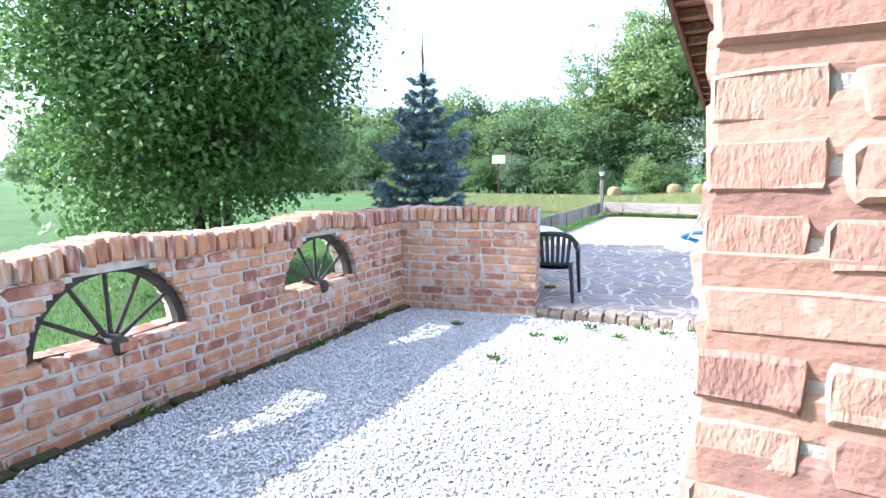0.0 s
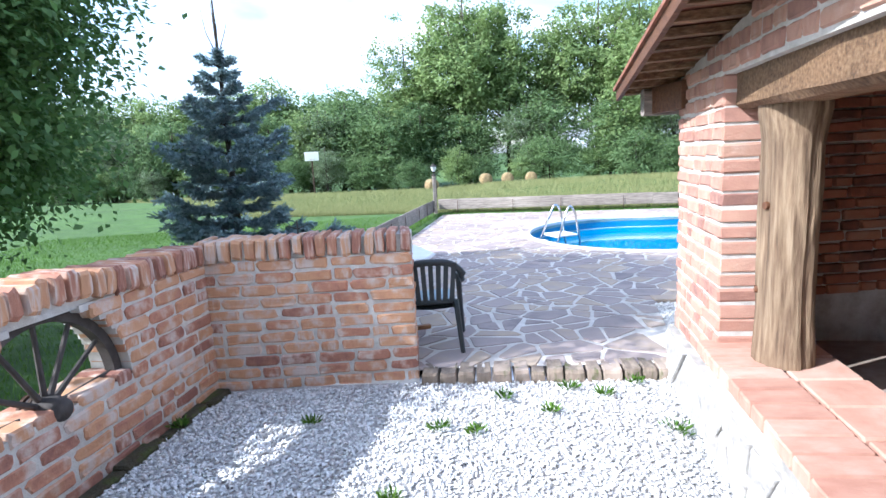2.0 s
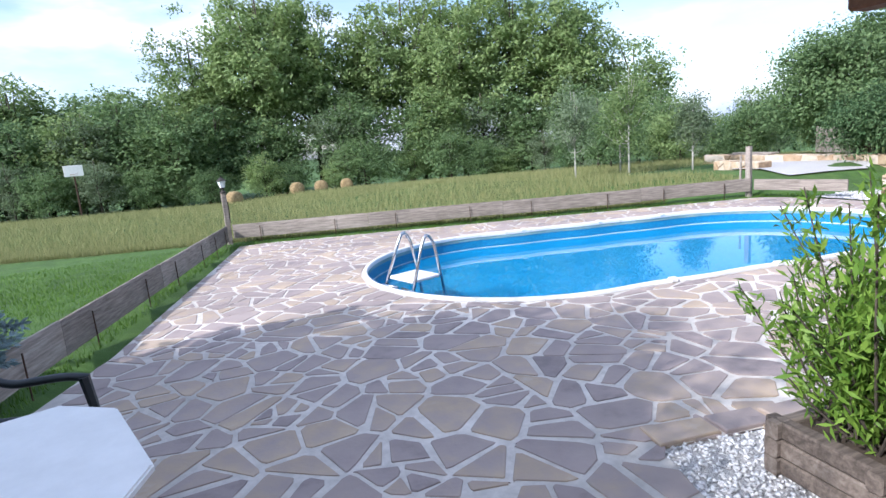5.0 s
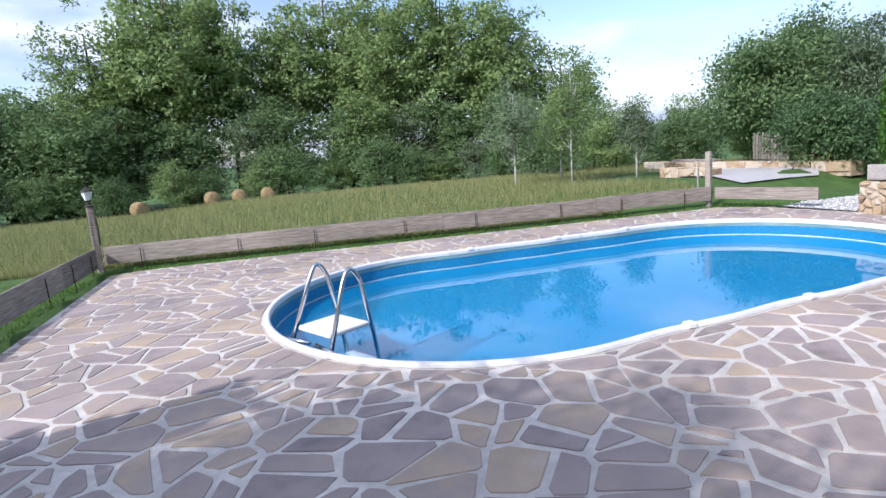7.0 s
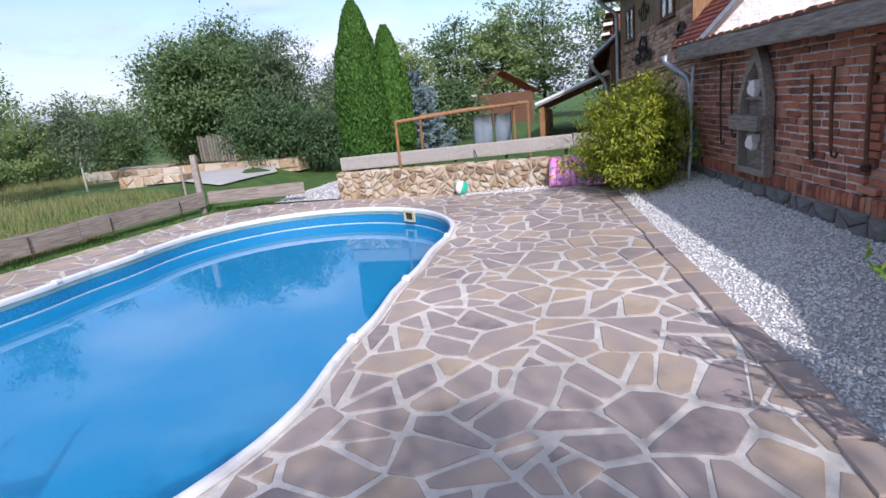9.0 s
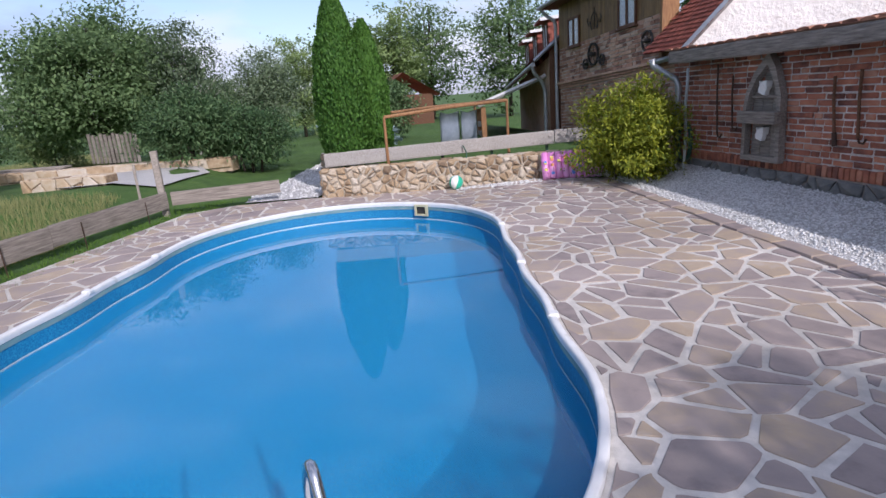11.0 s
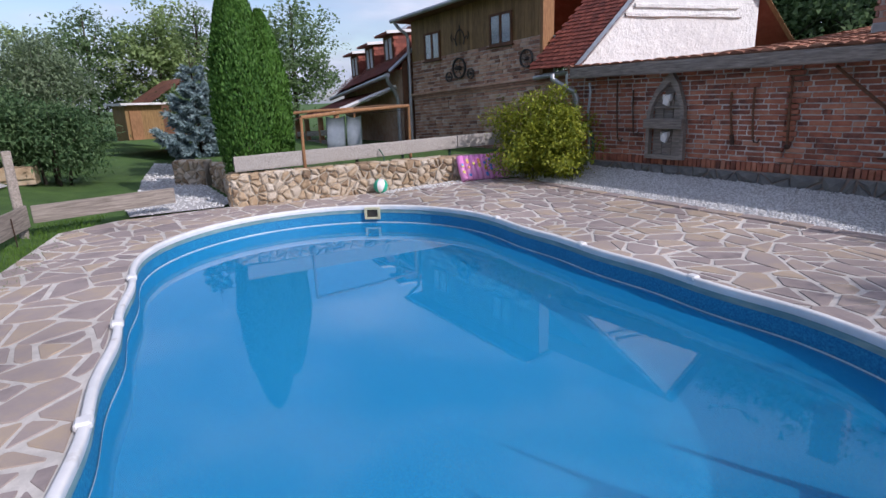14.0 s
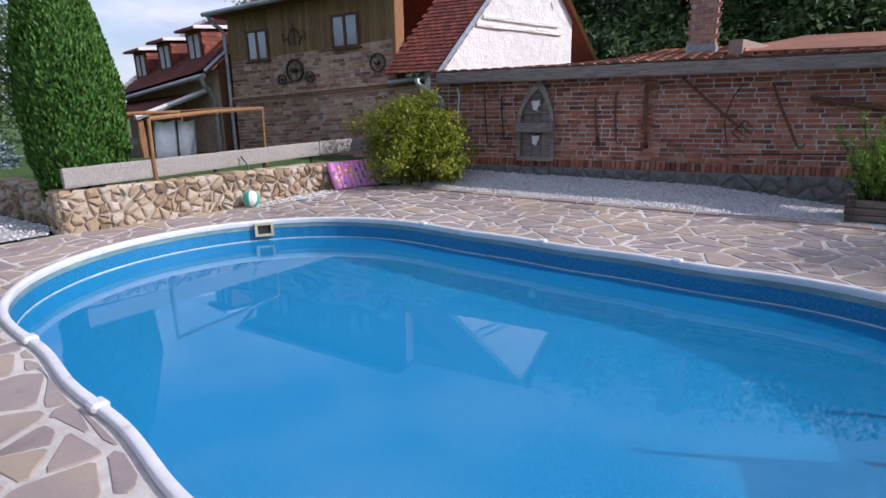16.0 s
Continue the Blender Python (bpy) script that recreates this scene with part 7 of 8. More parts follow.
def conifer(name, m, h, r, seed, mat, label, needles=26000, leader=0.8, ndl=0.11):
    """A spruce: whorls of drooping branches thick with needle sprays, a bare leader on top."""
    rng = np.random.default_rng(seed)
    t = empty(name, m, label, "tree")
    bm = bmesh.new()
    tube(bm, [(0, 0, -0.1), (0.01, 0, h * 0.5), (0, 0.01, h + leader)], 0.09 * h / 3.5, 8, 0.008)
    cs, ds = [], []
    levels = max(4, int(h / 0.2))
    every = needles / (levels * 6 * 8)

    def spray(p, q, share, spread):
        k = max(3, int(share))
        t = rng.uniform(0.05, 1.03, k)[:, None]
        pts = np.array(p) + (np.array(q) - np.array(p)) * t
        side = unit(rng, k)
        cs.append(pts + side * spread * rng.uniform(0.1, 1.0, (k, 1)))
        ds.append(np.array((q - p).normalized()) * 0.9 + side * 0.8)

    for k in range(levels):
        z = 0.12 + (h - 0.12) * k / levels
        f = 1 - z / h
        rl = r * (0.1 + 0.9 * f ** 0.8) * (0.78 + 0.4 * rng.random())
        nb = 6 if k < levels - 3 else 4
        for b in range(nb):
            a = 2 * math.pi * (b + rng.random() * 0.7) / nb + k * 0.9
            l = rl * rng.uniform(0.62, 1.2)
            rise = 0.02 + 0.55 * (1 - f)
            out = Vector((math.cos(a), math.sin(a), 0))
            base = Vector((0, 0, z))
            mid = base + out * l * 0.55 + Vector((0, 0, l * (rise - 0.2)))
            end = base + out * l + Vector((0, 0, l * (rise + 0.08)))
            tube(bm, [base, mid, end], 0.014 * h / 3.5, 4, 0.004)
            spread = 0.04 + 0.02 * l
            spray(base.lerp(mid, 0.3), mid, every * 1.2 * l / r + 3, spread)
            spray(mid, end, every * 1.8 * l / r + 4, spread)
            across = Vector((-out.y, out.x, 0))
            for i in range(5):
                w0 = 0.3 + 0.15 * i
                p = base.lerp(mid, w0 / 0.55) if w0 < 0.55 else mid.lerp(end, (w0 - 0.55) / 0.45)
                for sgn in (-1, 1):
                    w = l * (0.5 - 0.38 * (w0 - 0.3)) * rng.uniform(0.6, 1.1)
                    q = p + (out * 0.75 + across * sgn * 0.75 + Vector((0, 0, rng.uniform(-0.12, 0.25)))) * w
                    tube(bm, [p, q], 0.005, 3, 0.002, caps=False)
                    spray(p, q, every * 1.3 * w / r * 2.4 + 3, spread)
    for b in range(4):
        a = b * 1.6
        tube(bm, [(0, 0, h * 0.98), (0.12 * math.cos(a), 0.12 * math.sin(a), h + leader * 0.3), (0.16 * math.cos(a), 0.16 * math.sin(a), h + leader * (0.45 + 0.1 * b))], 0.008, 4, 0.003)
    part("trunk", bm, M_BARK, t)
    c, d = np.concatenate(cs), np.concatenate(ds)
    sz = rng.uniform(0.6, 1.3, len(c)) * ndl
    ob = leaf_mesh("needles", c, d, unit(rng, len(c)) + np.array([0, 0, 0.6]), sz, sz * 0.32, mat)
    ob.parent = t
    return t


def thuja(m, h, r, seed, label):
    rng = np.random.default_rng(seed)
    t = empty("thuja", m, label, "tree", "thujas behind the wall")
    n = 36000
    z = rng.uniform(0.0, 1, n) ** 0.9
    prof = np.minimum(1, 0.75 + z * 1.2) * np.clip((1 - z) * 2.1, 0.02, 1) ** 0.52
    a = rng.uniform(0, 2 * math.pi, n)
    lump = 1 + 0.14 * np.array([noise.noise((math.cos(x) * 2.2 + seed, math.sin(x) * 2.2, y * h * 2.0)) for x, y in zip(a, z)])
    rr = r * prof * lump * rng.uniform(0.72, 1.04, n)
    c = np.stack([rr * np.cos(a), rr * np.sin(a), z * h], 1)
    d = np.stack([np.cos(a) * 0.35, np.sin(a) * 0.35, np.ones(n) * 0.9], 1) + unit(rng, n) * 0.45
    nr = np.stack([np.cos(a), np.sin(a), np.zeros(n)], 1) + unit(rng, n) * 0.8
    sz = rng.uniform(0.045, 0.09, n)
    ob = leaf_mesh("foliage", c, d, nr, sz, sz * 0.4, L_THUJA)
    ob.parent = t
    bm = bmesh.new()
    tube(bm, [(0, 0, -0.2), (0, 0, h * 0.9)], r * 0.5, 10, 0.03)
    part("inner_wood", bm, M_BARK, t)


# near the court
leafy_tree("hazel_tree", pose(-2.95, 8.15, -0.03), 5.6, 0.07, (-0.1, 0, 3.25), (2.25, 2.25, 2.6), 520, 210, 0.55, 0.088, 0.66, L_TREE, M_BARK, 3, "large dense dark green many-stemmed tree behind the wall", low=-0.9, stems=7, hollow=0.55, lumps=0.35)
conifer("blue_spruce", pose(-0.35, 11.0, -0.03), 3.25, 1.2, 5, L_SPRUCE, "young blue spruce with a bare leader behind the wall", 85000, 0.85, 0.075)
conifer("small_blue_spruce", pose(0.55, 10.35, -0.03), 0.85, 0.55, 9, L_SPRUCE, "small blue spruce shoots beside the big spruce", 5000, 0.1, 0.09)
# by the house
thuja(pose(14.85, 11.05, 0.35), 3.3, 0.5, 1, "tall clipped green thuja column behind the stone wall")
thuja(pose(15.1, 10.5, 0.35), 2.85, 0.4, 2, "shorter green thuja column beside the tall one")
conifer("blue_spruce", pose(19.7, 10.2, 0.4), 2.2, 0.95, 15, L_SPRUCE, "pale blue spruce on the lawn by the house", 22000, 0.3, 0.14)
leafy_tree("golden_bush", pose(11.9, 6.75, 0.08), 1.5, 0.02, (0, 0, 0.8), (0.88, 0.78, 0.82), 260, 85, 0.2, 0.075, 0.4, L_BUSH, M_BARK, 7, "yellow-green leafy bush at the house corner", "bush", low=-1, stems=7, hollow=0.3, lumps=0.75)
leafy_tree("round_shrub", pose(21.5, 9.2, 0.4), 1.8, 0.03, (0, 0, 1.0), (0.95, 0.95, 0.85), 150, 50, 0.3, 0.12, 0.5, L_SHRUB, M_BARK, 8, "round green shrub on the lawn", "shrub", low=-0.9, stems=4)
leafy_tree("dark_shrub", pose(20.6, 14.75, 0.05), 2.2, 0.05, (0, 0, 1.3), (1.25, 1.25, 0.95), 200, 60, 0.34, 0.13, 0.35, L_SHRUB, M_BARK, 10, "spreading dark grey-green shrub beside the drive", "shrub", low=-0.8, stems=4)
leafy_tree("broad_tree", pose(27.0, 18.4, 0.0), 5.4, 0.2, (0, 0, 2.9), (2.9, 2.9, 2.4), 330, 130, 0.7, 0.15, 0.6, L_WOOD_B, M_BARK, 11, "broad dark green tree behind the drive", low=-0.85)
for k, (x, y, h) in enumerate(((16.7, 20.2, 3.9), (15.4, 21.4, 3.2), (17.6, 21.5, 3.0), (18.6, 19.2, 2.6))):
    leafy_tree("young_birch", pose(x, y, ground_z(x, y) - 0.05), h, 0.035, (0, 0, h * 0.62), (h * 0.24, h * 0.24, h * 0.42), 110, 40, 0.25, 0.085, 0.6, L_WOOD_C if k % 2 else L_WOOD_A, M_BIRCH, 20 + k, "slender young birch with a white trunk in the meadow", "birch", group="young birches", hollow=0.1)
leafy_tree("pale_birch", pose(25.5, 15.2, 0.05), 4.6, 0.06, (0, 0, 2.7), (1.3, 1.3, 1.9), 170, 60, 0.4, 0.12, 0.5, L_WOOD_C, M_BIRCH, 30, "pale drooping birch by the garden path", "birch", hollow=0.2)

leafy_tree("dark_shrub", pose(20.4, 13.2, 0.03), 1.8, 0.04, (0, 0, 1.05), (1.1, 1.1, 0.8), 170, 55, 0.32, 0.12, 0.35, L_SHRUB, M_BARK, 41, "low dark green shrub beside the garden path", "shrub", low=-0.9, stems=4)
leafy_tree("pale_birch", pose(24.6, 12.7, 0.05), 3.6, 0.05, (0, 0, 2.1), (1.15, 1.15, 1.5), 170, 60, 0.36, 0.11, 0.5, L_WOOD_C, M_BIRCH, 43, "small pale birch behind the garden path", "birch", hollow=0.2)

# plant in the timber planter
rngl = np.random.default_rng(12)
plant = empty("potted_oleander", PLANTER @ pose(0, 0, 0.24), "light green upright oleander growing in the planter", "plant")
cs, ds = [], []
bm = bmesh.new()
for k in range(80):
    a, l = rngl.uniform(0, 6.28), rngl.uniform(0.4, 1.25) * (0.75 if k % 3 else 1.05)
    base = Vector((rngl.uniform(-0.2, 0.2), rngl.uniform(-0.15, 0.15), 0))
    spread = rngl.uniform(0.1, 0.72)
    tip = base + Vector((math.cos(a) * spread * l, math.sin(a) * spread * l, l * (1.0 - 0.35 * spread)))
    mid = base.lerp(tip, 0.5) + Vector((math.cos(a) * 0.05, math.sin(a) * 0.05, 0.04))
    tube(bm, [base, mid, tip], 0.008, 5, 0.003)
    n = int(105 * l)
    t = rngl.uniform(0.12, 1.0, n)
    cs.append(np.array([base.lerp(mid, x * 2) if x < 0.5 else mid.lerp(tip, 2 * x - 1) for x in t]) + rngl.normal(size=(n, 3)) * 0.03)
    ds.append(np.array((tip - base).normalized()) * 0.8 + unit(rngl, n) * 0.75)
tagged(part("stems", bm, M_BARK, plant), kind="stuff")
c, d = np.concatenate(cs), np.concatenate(ds)
sz = rngl.uniform(0.045, 0.105, len(c))
lm = leaf_mesh("leaves", c, d, unit(rngl, len(c)) + np.array([0, 0, 0.5]), sz, sz * 0.24, L_PLANT)
lm.parent = plant

# ---------- the wood round the meadow ----------
KINDS = []
for k, (h, rad, zc, rz, mat, clump, leaf, low, wide, hol) in enumerate((
        (10, (2.4, 2.4), 5.2, 4.8, L_WOOD_A, 0.85, 0.3, -1, 0.75, 0.15),
        (10, (2.9, 2.9), 5.0, 5.0, L_WOOD_B, 0.9, 0.3, -1, 0.7, 0.3),
        (10, (2.1, 2.1), 5.8, 4.2, L_WOOD_A, 0.65, 0.26, -1, 0.8, 0.05),
        (10, (2.6, 2.6), 5.0, 5.0, L_WOOD_C, 0.7, 0.27, -1, 0.4, 0.25),
        (10, (4.6, 4.6), 5.0, 4.9, L_WOOD_B, 1.3, 0.42, -0.9, 0.6, 0.5),
        (10, (4.2, 4.2), 5.0, 4.9, L_WOOD_A, 1.2, 0.42, -0.9, 0.6, 0.5),
        (10, (2.5, 2.5), 5.9, 4.0, L_WOOD_A, 0.5, 0.17, -1, 0.75, 0.1))):
    t = leafy_tree("wood_tree", pose(0, 0, -100), h, 0.16, (0, 0, zc), (*rad, rz), 220 if k == 6 else 145, 62 if k == 6 else 54, clump * 0.92, leaf * (1.0 if k == 6 else 0.82), wide, mat, M_BARK, 60 + k, "", "tree", low=low, hollow=hol, lumps=0.5, simple=True)
    KINDS.append(t)
LABELS = ["tall open-crowned green tree at the wood's edge", "dense dark green tree at the wood's edge", "slender light green tree at the wood's edge", "pale grey-green willow at the wood's edge", "dark green bush under the wood", "fresh green bush under the wood", "very tall open-crowned poplar above the wood"]
rngw = random.Random(77)


def wood_tree(kind, x, y, h, fat=1.0, sink=0.0):
    s = h / 10
    src = KINDS[kind]
    src.scale = (s * fat, s * fat, s)
    ob = copy_thing(src, pose(x, y, ground_z(x, y) - 0.1 - sink, 0, 0, rngw.uniform(0, 360)))
    tagged(ob, LABELS[kind], "bush" if kind in (4, 5) else "tree", "trees of the wood")


LINE = [(-75, 74), (-38, 72), (-12, 67), (6, 63), (20, 61), (34, 54), (42, 45), (43, 36), (38, 29)]
acc = 0.0
for (xa, ya), (xb, yb) in zip(LINE, LINE[1:]):
    l = math.hypot(xb - xa, yb - ya)
    nx, ny = -(yb - ya) / l, (xb - xa) / l
    if ny < 0:
        nx, ny = -nx, -ny
    if xa > 40:
        nx, ny = 1, 0.3
    step = 3.4
    s = acc
    while s < l:
        t = s / l
        x, y = xa + (xb - xa) * t, ya + (yb - ya) * t
        tall = 8 < x < 40 and y > 42
        wood_tree(rngw.choice((4, 4, 5, 5, 3)), x + rngw.uniform(-1, 1), y + rngw.uniform(-1, 1), rngw.uniform(3.0, 6.0), rngw.uniform(1.0, 1.4))
        wood_tree(rngw.choice((1, 1, 0, 3)), x + nx * 4 + rngw.uniform(-1.5, 1.5), y + ny * 4 + rngw.uniform(-1.5, 1.5), rngw.uniform(8, 11.5) if y > 44 else rngw.uniform(4.2, 5.8), 1.35)
        if y > 44:
            wood_tree((6 if tall else rngw.choice((0, 2, 1))), x + nx * 9 + rngw.uniform(-2, 2), y + ny * 9 + rngw.uniform(-2, 2), rngw.uniform(19, 25) if tall else rngw.uniform(11, 14.5), 1.0 if tall else 1.1)
        s += step * rngw.uniform(0.85, 1.15)
    acc = s - l
for x, y, h, k in ((35, 24, 4.2, 1), (33, 22, 3.6, 3), (36.5, 20, 4.4, 0), (40, 16, 4.4, 1), (40, 11, 6.0, 0), (42, 8, 7.4, 1), (38.5, 5.5, 7.2, 0), (41, 2.5, 7.6, 1), (36, -1, 7.5, 1), (46, 13, 5.0, 0), (33, 17.5, 3.2, 4), (30.5, 21.5, 2.6, 5), (28, 23.5, 2.8, 4), (25, 25, 3.0, 5), (22, 26.5, 2.8, 4), (31.5, 25.5, 4, 0), (27, 28, 4.2, 1), (24, 29.5, 4.2, 3), (36, 15, 3.4, 5),
                   (24, -6, 9, 1), (19, -8, 10, 1), (14.5, -9, 11, 1), (10.5, -8, 9, 3), (7, -9, 11, 1), (3, -8.5, 11, 1), (-1, -9, 10.5, 1), (-5, -10, 11, 1), (12, -13, 14, 1), (5, -13, 14, 1), (-3, -14, 14, 1), (20, -13, 13, 1), (9, -6.5, 5, 4), (13, -6.5, 5, 4), (4.5, -6.5, 5.5, 4), (0.5, -7, 5, 4), (17, -6, 5.5, 4)):
    wood_tree(k, x, y, h, 1.15)
for k in range(26):
    x = -80 + 3.6 * k
    y = 84 - 0.14 * max(0.0, x + 40) + rngw.uniform(-1.5, 1.5)
    wood_tree(rngw.choice((1, 1, 0)), x + rngw.uniform(-1, 1), y, rngw.uniform(11.5, 14.5), 1.5)
for t in KINDS:
    for o in (*t.children_recursive, t):
        bpy.data.objects.remove(o)


# ---------- grasses ----------
def blades(name, n, sample, hgt, wid, mat, seed, label):
    rng = np.random.default_rng(seed)
    px, py, sc = sample(rng, n)
    z = np.array([ground_z(a, b) for a, b in zip(px, py)]) - 0.04
    c = np.stack([px, py, z], 1)
    n = len(c)
    hh = hgt * rng.uniform(0.5, 1.2, n) * sc
    a = rng.uniform(0, 6.283, n)
    w = wid * sc
    lean = rng.normal(0, 0.25, (n, 2)) * hh[:, None]
    s = np.stack([np.cos(a) * w, np.sin(a) * w, np.zeros(n)], 1)
    tip = c + np.concatenate([lean, hh[:, None]], 1)
    co = np.stack([c - s, c + s, tip], 1).reshape(-1, 3)
    ob = tri_mesh(name, co, np.arange(n * 3).reshape(n, 3), mat)
    return tagged(ob, label, "grass", kind="stuff")


def meadow_at(rng, n):
    d = 0.25 + 46 * rng.uniform(0, 1, n) ** 1.7
    s = rng.uniform(-1, 1, n) * (10 + d * 1.1) + 4
    px = 3.65 + 0.392 * d + 0.92 * s
    py = 19.1 + 0.92 * d - 0.392 * s
    ok = (py > 15.5) & ~((px > 16.0) & (py < 20.5))
    sc = 1 + d / 26
    return px[ok], py[ok], sc[ok]


blades("meadow_grass", 210000, meadow_at, 0.17, 0.0065, L_MEADOW, 31, "tall yellow-green meadow grass beyond the fence")


def lawn_at(rng, n):
    px, py = rng.uniform(-7, 15.5, n), rng.uniform(1, 19.2, n)
    west = px < 0.1 - 0.33 * (7.1 - py) - 0.35
    wf = (py > 7.4) & (px < 0.42 + (py - 9.55) * 0.342 + 0.12) & (px < 3.6)
    d = (px - 3.65) * 0.392 + (py - 19.1) * 0.92
    ne = (d > -0.75) & (d < 0.4) & (px > 3.4)
    ok = (west & (py < 7.4)) | wf | ne
    return px[ok], py[ok], np.ones(ok.sum())


blades("lawn_grass", 260000, lawn_at, 0.06, 0.006, L_LAWN, 33, "short mown lawn grass")
for k, (x, y, r) in enumerate(((1.78, 6.0, 0.09), (2.0, 5.9, 0.09), (3.0, 6.2, 0.1), (3.2, 5.6, 0.14), (2.55, 6.05, 0.07), (1.42, 5.3, 0.08), (0.95, 6.3, 0.07), (2.8, 6.38, 0.1), (3.3, 6.36, 0.09), (-0.25, 5.5, 0.12), (-0.88, 3.9, 0.14), (0.05, 6.5, 0.09), (2.3, 6.35, 0.08))):
    rng = np.random.default_rng(200 + k)
    n = 46
    r *= 0.7
    a, q = rng.uniform(0, 6.283, n), rng.uniform(0, r, n)
    c = np.stack([x + q * np.cos(a), y + q * np.sin(a), np.full(n, -0.05)], 1)
    d = np.stack([np.cos(a) * 0.7, np.sin(a) * 0.7, np.full(n, 0.8)], 1) + unit(rng, n) * 0.3
    sz = rng.uniform(0.03, 0.075, n)
    ob = leaf_mesh("weed_tuft", c + d * 0.02, d, unit(rng, n), sz, sz * 0.25, L_LAWN)
    tagged(ob, "small green weed tuft growing in the gravel", "weed", "weeds in the gravel")

# ---------- things on the meadow ----------
M_HAY = surface("hay", [(0.25, (0.16, 0.11, 0.05)), (0.6, (0.34, 0.25, 0.13)), (0.9, (0.46, 0.37, 0.22))], scale=7, rough=1.0, bump=1.0, bump_dist=0.04)
for x, y, a in ((8.6, 56.5, 20), (14.4, 58.5, 5), (16.6, 58.3, -5), (19.0, 58.0, -12)):
    bm = bmesh.new()
    lathe(bm, [(0.1, -0.52), (0.48, -0.5), (0.58, -0.42), (0.6, 0.0), (0.58, 0.42), (0.48, 0.5), (0.1, 0.52)], pose(0, 0, 0, 90, 0, 0), 28)
    for v in bm.verts:
        v.co *= 1 + 0.03 * noise.noise(v.co * 3)
    b = thing("hay_bale", bm, M_HAY, "round straw-coloured hay bale at the meadow's edge", "hay bale", "hay bales", smooth=True)
    b.matrix_basis = pose(x, y, ground_z(x, y) + 0.57, 0, 0, a)
hoop = empty("basketball_hoop", pose(-2.4, 56, ground_z(-2.4, 56), 0, 0, 5), "basketball board with hoop on a pole in the meadow", "basketball hoop")
bm = bmesh.new()
tube(bm, [(0, 0.3, 0), (0, 0.25, 3.0), (0, 0.06, 3.6)], 0.06, 8)
part("pole", bm, M_IRON, hoop)
bm = bmesh.new()
box(bm, -0.62, 0, 3.2, 0.62, 0.05, 4.0, bevel=0.02)
part("backboard", bm, M_WHITE_PLASTIC, hoop, "white board")
bm = bmesh.new()
tube(bm, [(0.23 * math.cos(k * 0.5236), -0.28 + 0.23 * math.sin(k * 0.5236), 3.35) for k in range(12)], 0.015, 6, closed=True)
part("ring", bm, M_ORANGE_WOOD, hoop)


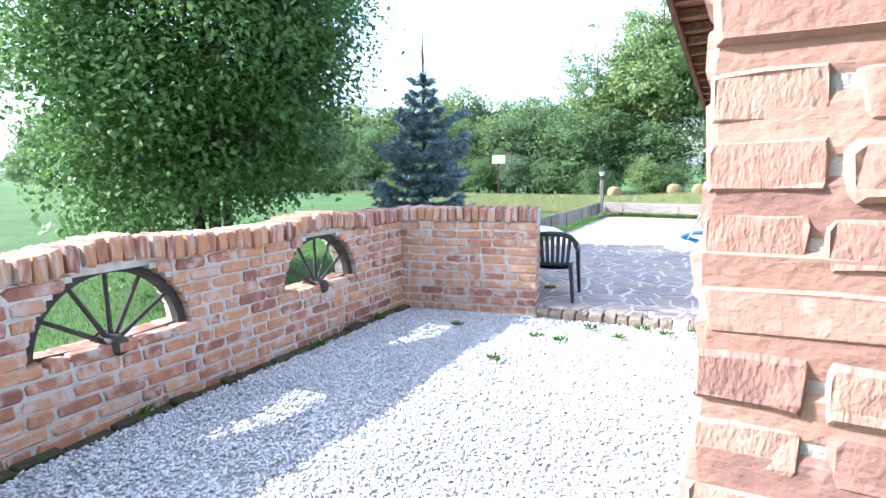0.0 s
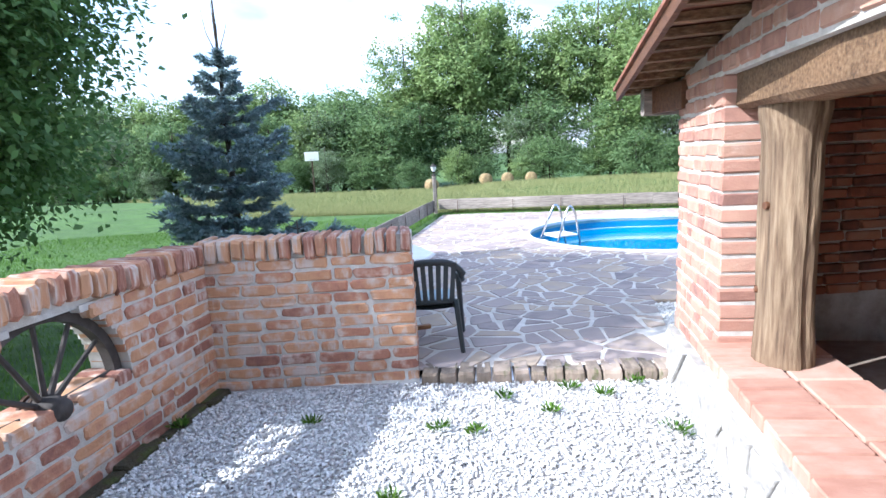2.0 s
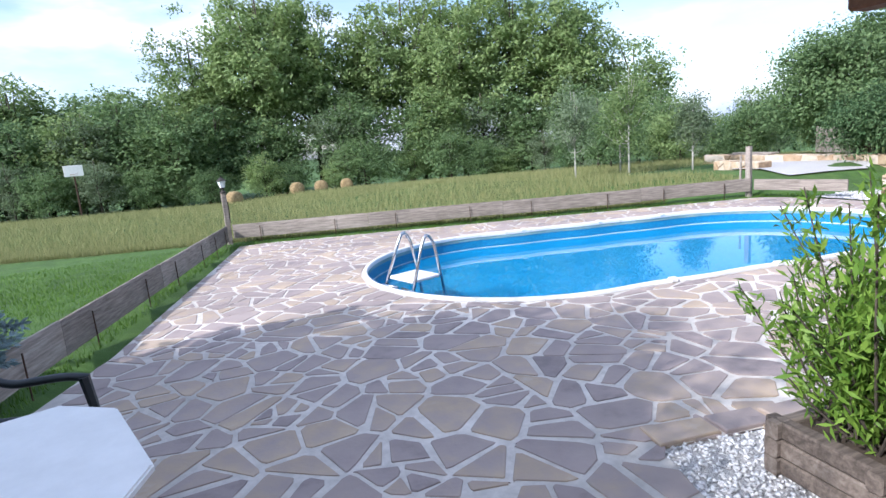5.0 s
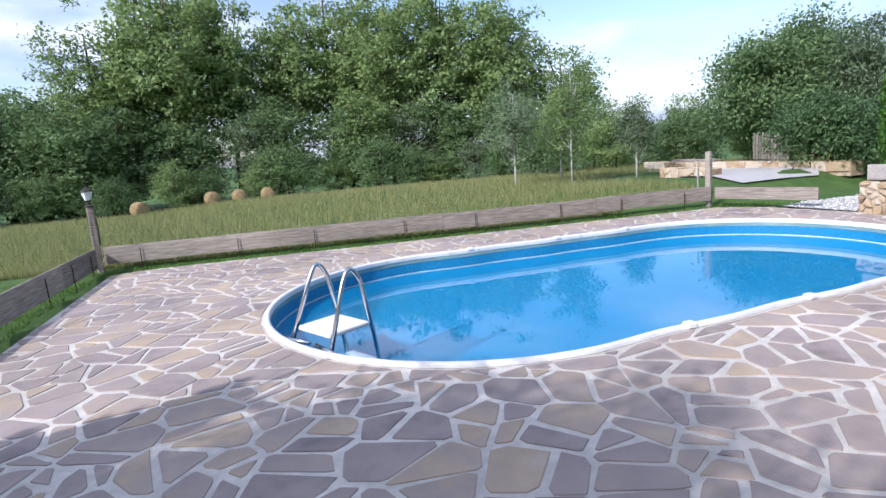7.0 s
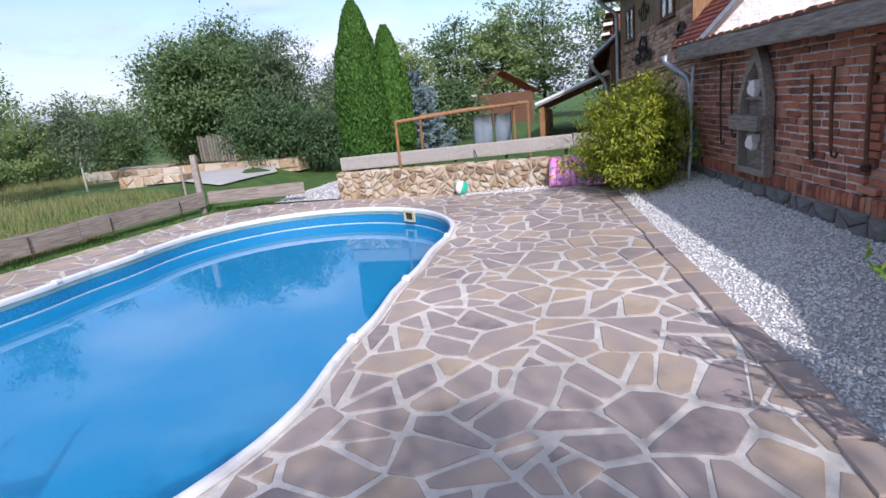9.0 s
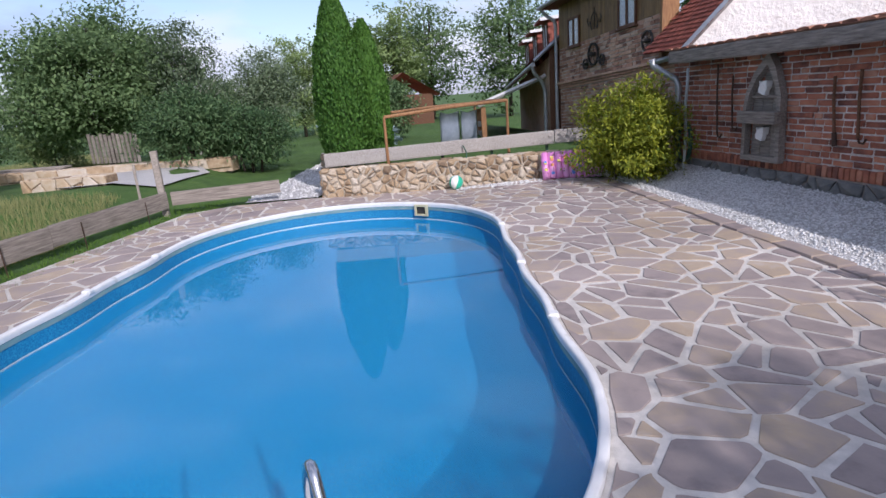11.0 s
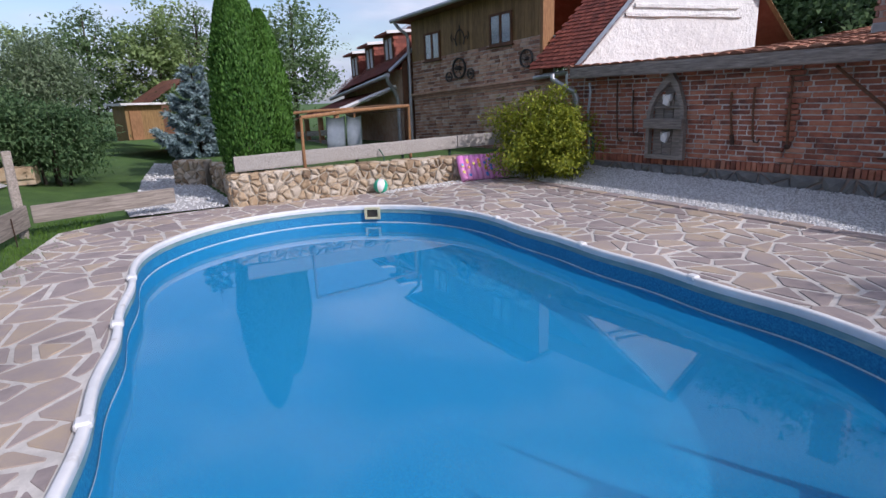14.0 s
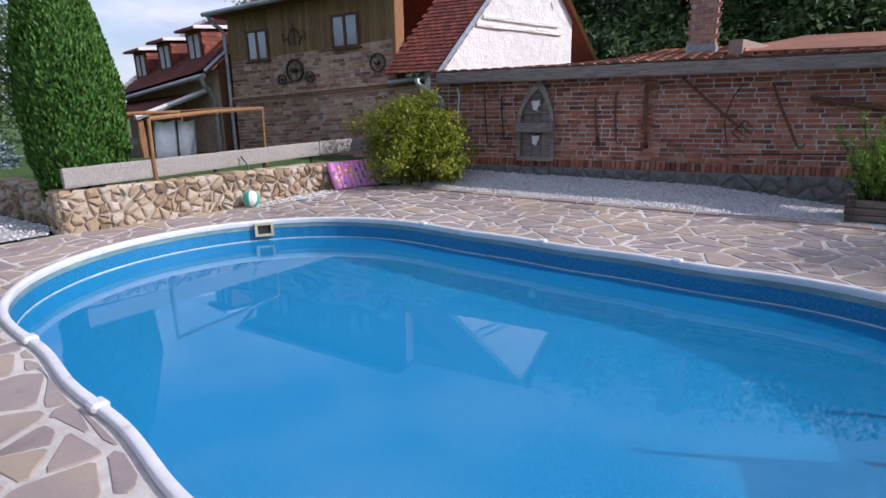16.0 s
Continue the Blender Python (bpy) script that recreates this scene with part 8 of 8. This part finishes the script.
# ---------- paving stones ----------
def stone_paving():
    rng = random.Random(42)
    near = shrunk(PAVING, -0.6)
    pts, grid = [], {}
    for _ in range(16000):
        p = (rng.uniform(-0.4, 15), rng.uniform(6, 18.6))
        least = rng.choice((0.2, 0.27, 0.33, 0.4)) * (1.0 if rng.random() > 0.15 else 1.4)
        key = (int(p[0] / 0.85), int(p[1] / 0.55))
        clash = False
        for a in (-1, 0, 1):
            for b in (-1, 0, 1):
                for q in grid.get((key[0] + a, key[1] + b), ()):
                    if math.hypot((p[0] - q[0]) * 0.55, p[1] - q[1]) < least:
                        clash = True
        if not clash and inside(p, near):
            pts.append(p)
            grid.setdefault(key, []).append(p)
    grown = pool_outline(0.085)

    def area(q):
        return abs(sum(q[i][0] * q[(i + 1) % len(q)][1] - q[(i + 1) % len(q)][0] * q[i][1] for i in range(len(q)))) / 2

    def broken(q, least):
        """A slab split by straight cracks until its pieces are small enough."""
        if area(q) < least or len(q) < 3:
            return [q]
        k = rng.uniform(0.35, 0.65)
        far = max(((q[i], q[j]) for i in range(len(q)) for j in range(i)), key=lambda e: math.hypot(e[0][0] - e[1][0], e[0][1] - e[1][1]))
        c = (far[0][0] * k + far[1][0] * (1 - k), far[0][1] * k + far[1][1] * (1 - k))
        ang = math.atan2(far[0][1] - far[1][1], far[0][0] - far[1][0]) + math.pi / 2 + rng.uniform(-0.85, 0.85)
        nx, ny = -math.sin(ang), math.cos(ang)
        sides = ([], [])
        for i in range(len(q)):
            u, v = q[i], q[(i + 1) % len(q)]
            fu, fv = (u[0] - c[0]) * nx + (u[1] - c[1]) * ny, (v[0] - c[0]) * nx + (v[1] - c[1]) * ny
            sides[0 if fu >= 0 else 1].append(u)
            if fu * fv < 0:
                t = fu / (fu - fv)
                w = (u[0] + (v[0] - u[0]) * t, u[1] + (v[1] - u[1]) * t)
                sides[0].append(w)
                sides[1].append(w)
        if min(len(sides[0]), len(sides[1])) < 3:
            return [q]
        return broken(sides[0], least * rng.uniform(0.8, 1.5)) + broken(sides[1], least * rng.uniform(0.8, 1.5))

    cells = []
    for c0, slab in voronoi(pts, (-1, 5.5, 15.5, 19), 1.4):
        if not inside(c0, near):
            continue
        for poly in broken(slab, rng.uniform(0.045, 0.2)):
            q = inset(poly, 0.019, rng, 0.012)
            if not q or len(q) < 3:
                continue
            worn = []
            for i in range(len(q)):
                u, v, w = q[i - 1], q[i], q[(i + 1) % len(q)]
                k = rng.uniform(0.05, 0.16)
                for e in (u, w):
                    worn.append((v[0] + (e[0] - v[0]) * k + rng.uniform(-0.008, 0.008), v[1] + (e[1] - v[1]) * k + rng.uniform(-0.008, 0.008)))
            q = worn
            c = (sum(v[0] for v in q) / len(q), sum(v[1] for v in q) / len(q))
            if not inside(c, PAVING) or all(inside(v, grown) for v in q):
                continue
            q2 = []
            for v in q:
                for _ in range(60):
                    if inside(v, PAVING):
                        break
                    v = (v[0] + (c[0] - v[0]) * 0.08, v[1] + (c[1] - v[1]) * 0.08)
                if inside(v, grown):
                    v = min(grown, key=lambda g: math.hypot(g[0] - v[0], g[1] - v[1]))
                if v not in q2:
                    q2.append(v)
            if len(q2) > 2 and area(q2) > 0.004:
                cells.append(q2)
    mid = Vector((3.6, 9.3))
    cells.sort(key=lambda q: (Vector(q[0]) - mid).length)
    stones_on(paving, Matrix.Identity(4), cells, 0.003, 0.004, M_SLATE, M_SLATE_J, 300, 0.0, 6, "paving_stone", lambda x, y: plane_z(x, y))


stone_paving()
# narrow edging stones along the gravel strip
edge = []
rnge = random.Random(17)
for (p, q) in (((4.45, 8.14), (5.55, 7.83)), ((5.55, 7.83), (12.2, 6.98))):
    m2 = along(p, q)
    l = math.hypot(q[0] - p[0], q[1] - p[1])
    x = 0.0
    while x < l - 0.1:
        w = rnge.uniform(0.25, 0.55)
        w = min(w, l - x)
        poly = [m2 @ Vector(v) for v in ((x + 0.012, -0.02, 0), (x + w - 0.012, -0.02 + rnge.uniform(-0.02, 0.02), 0), (x + w - 0.012, 0.17, 0), (x + 0.012, 0.17 + rnge.uniform(-0.03, 0.02), 0))]
        edge.append([(v.x, v.y) for v in poly])
        x += w
stones_on(paving, Matrix.Identity(4), edge, 0.02, 0.008, M_SLATE, M_SLATE_J, 60, 0.0, 9, "edging_stone", lambda x, y: plane_z(x, y))
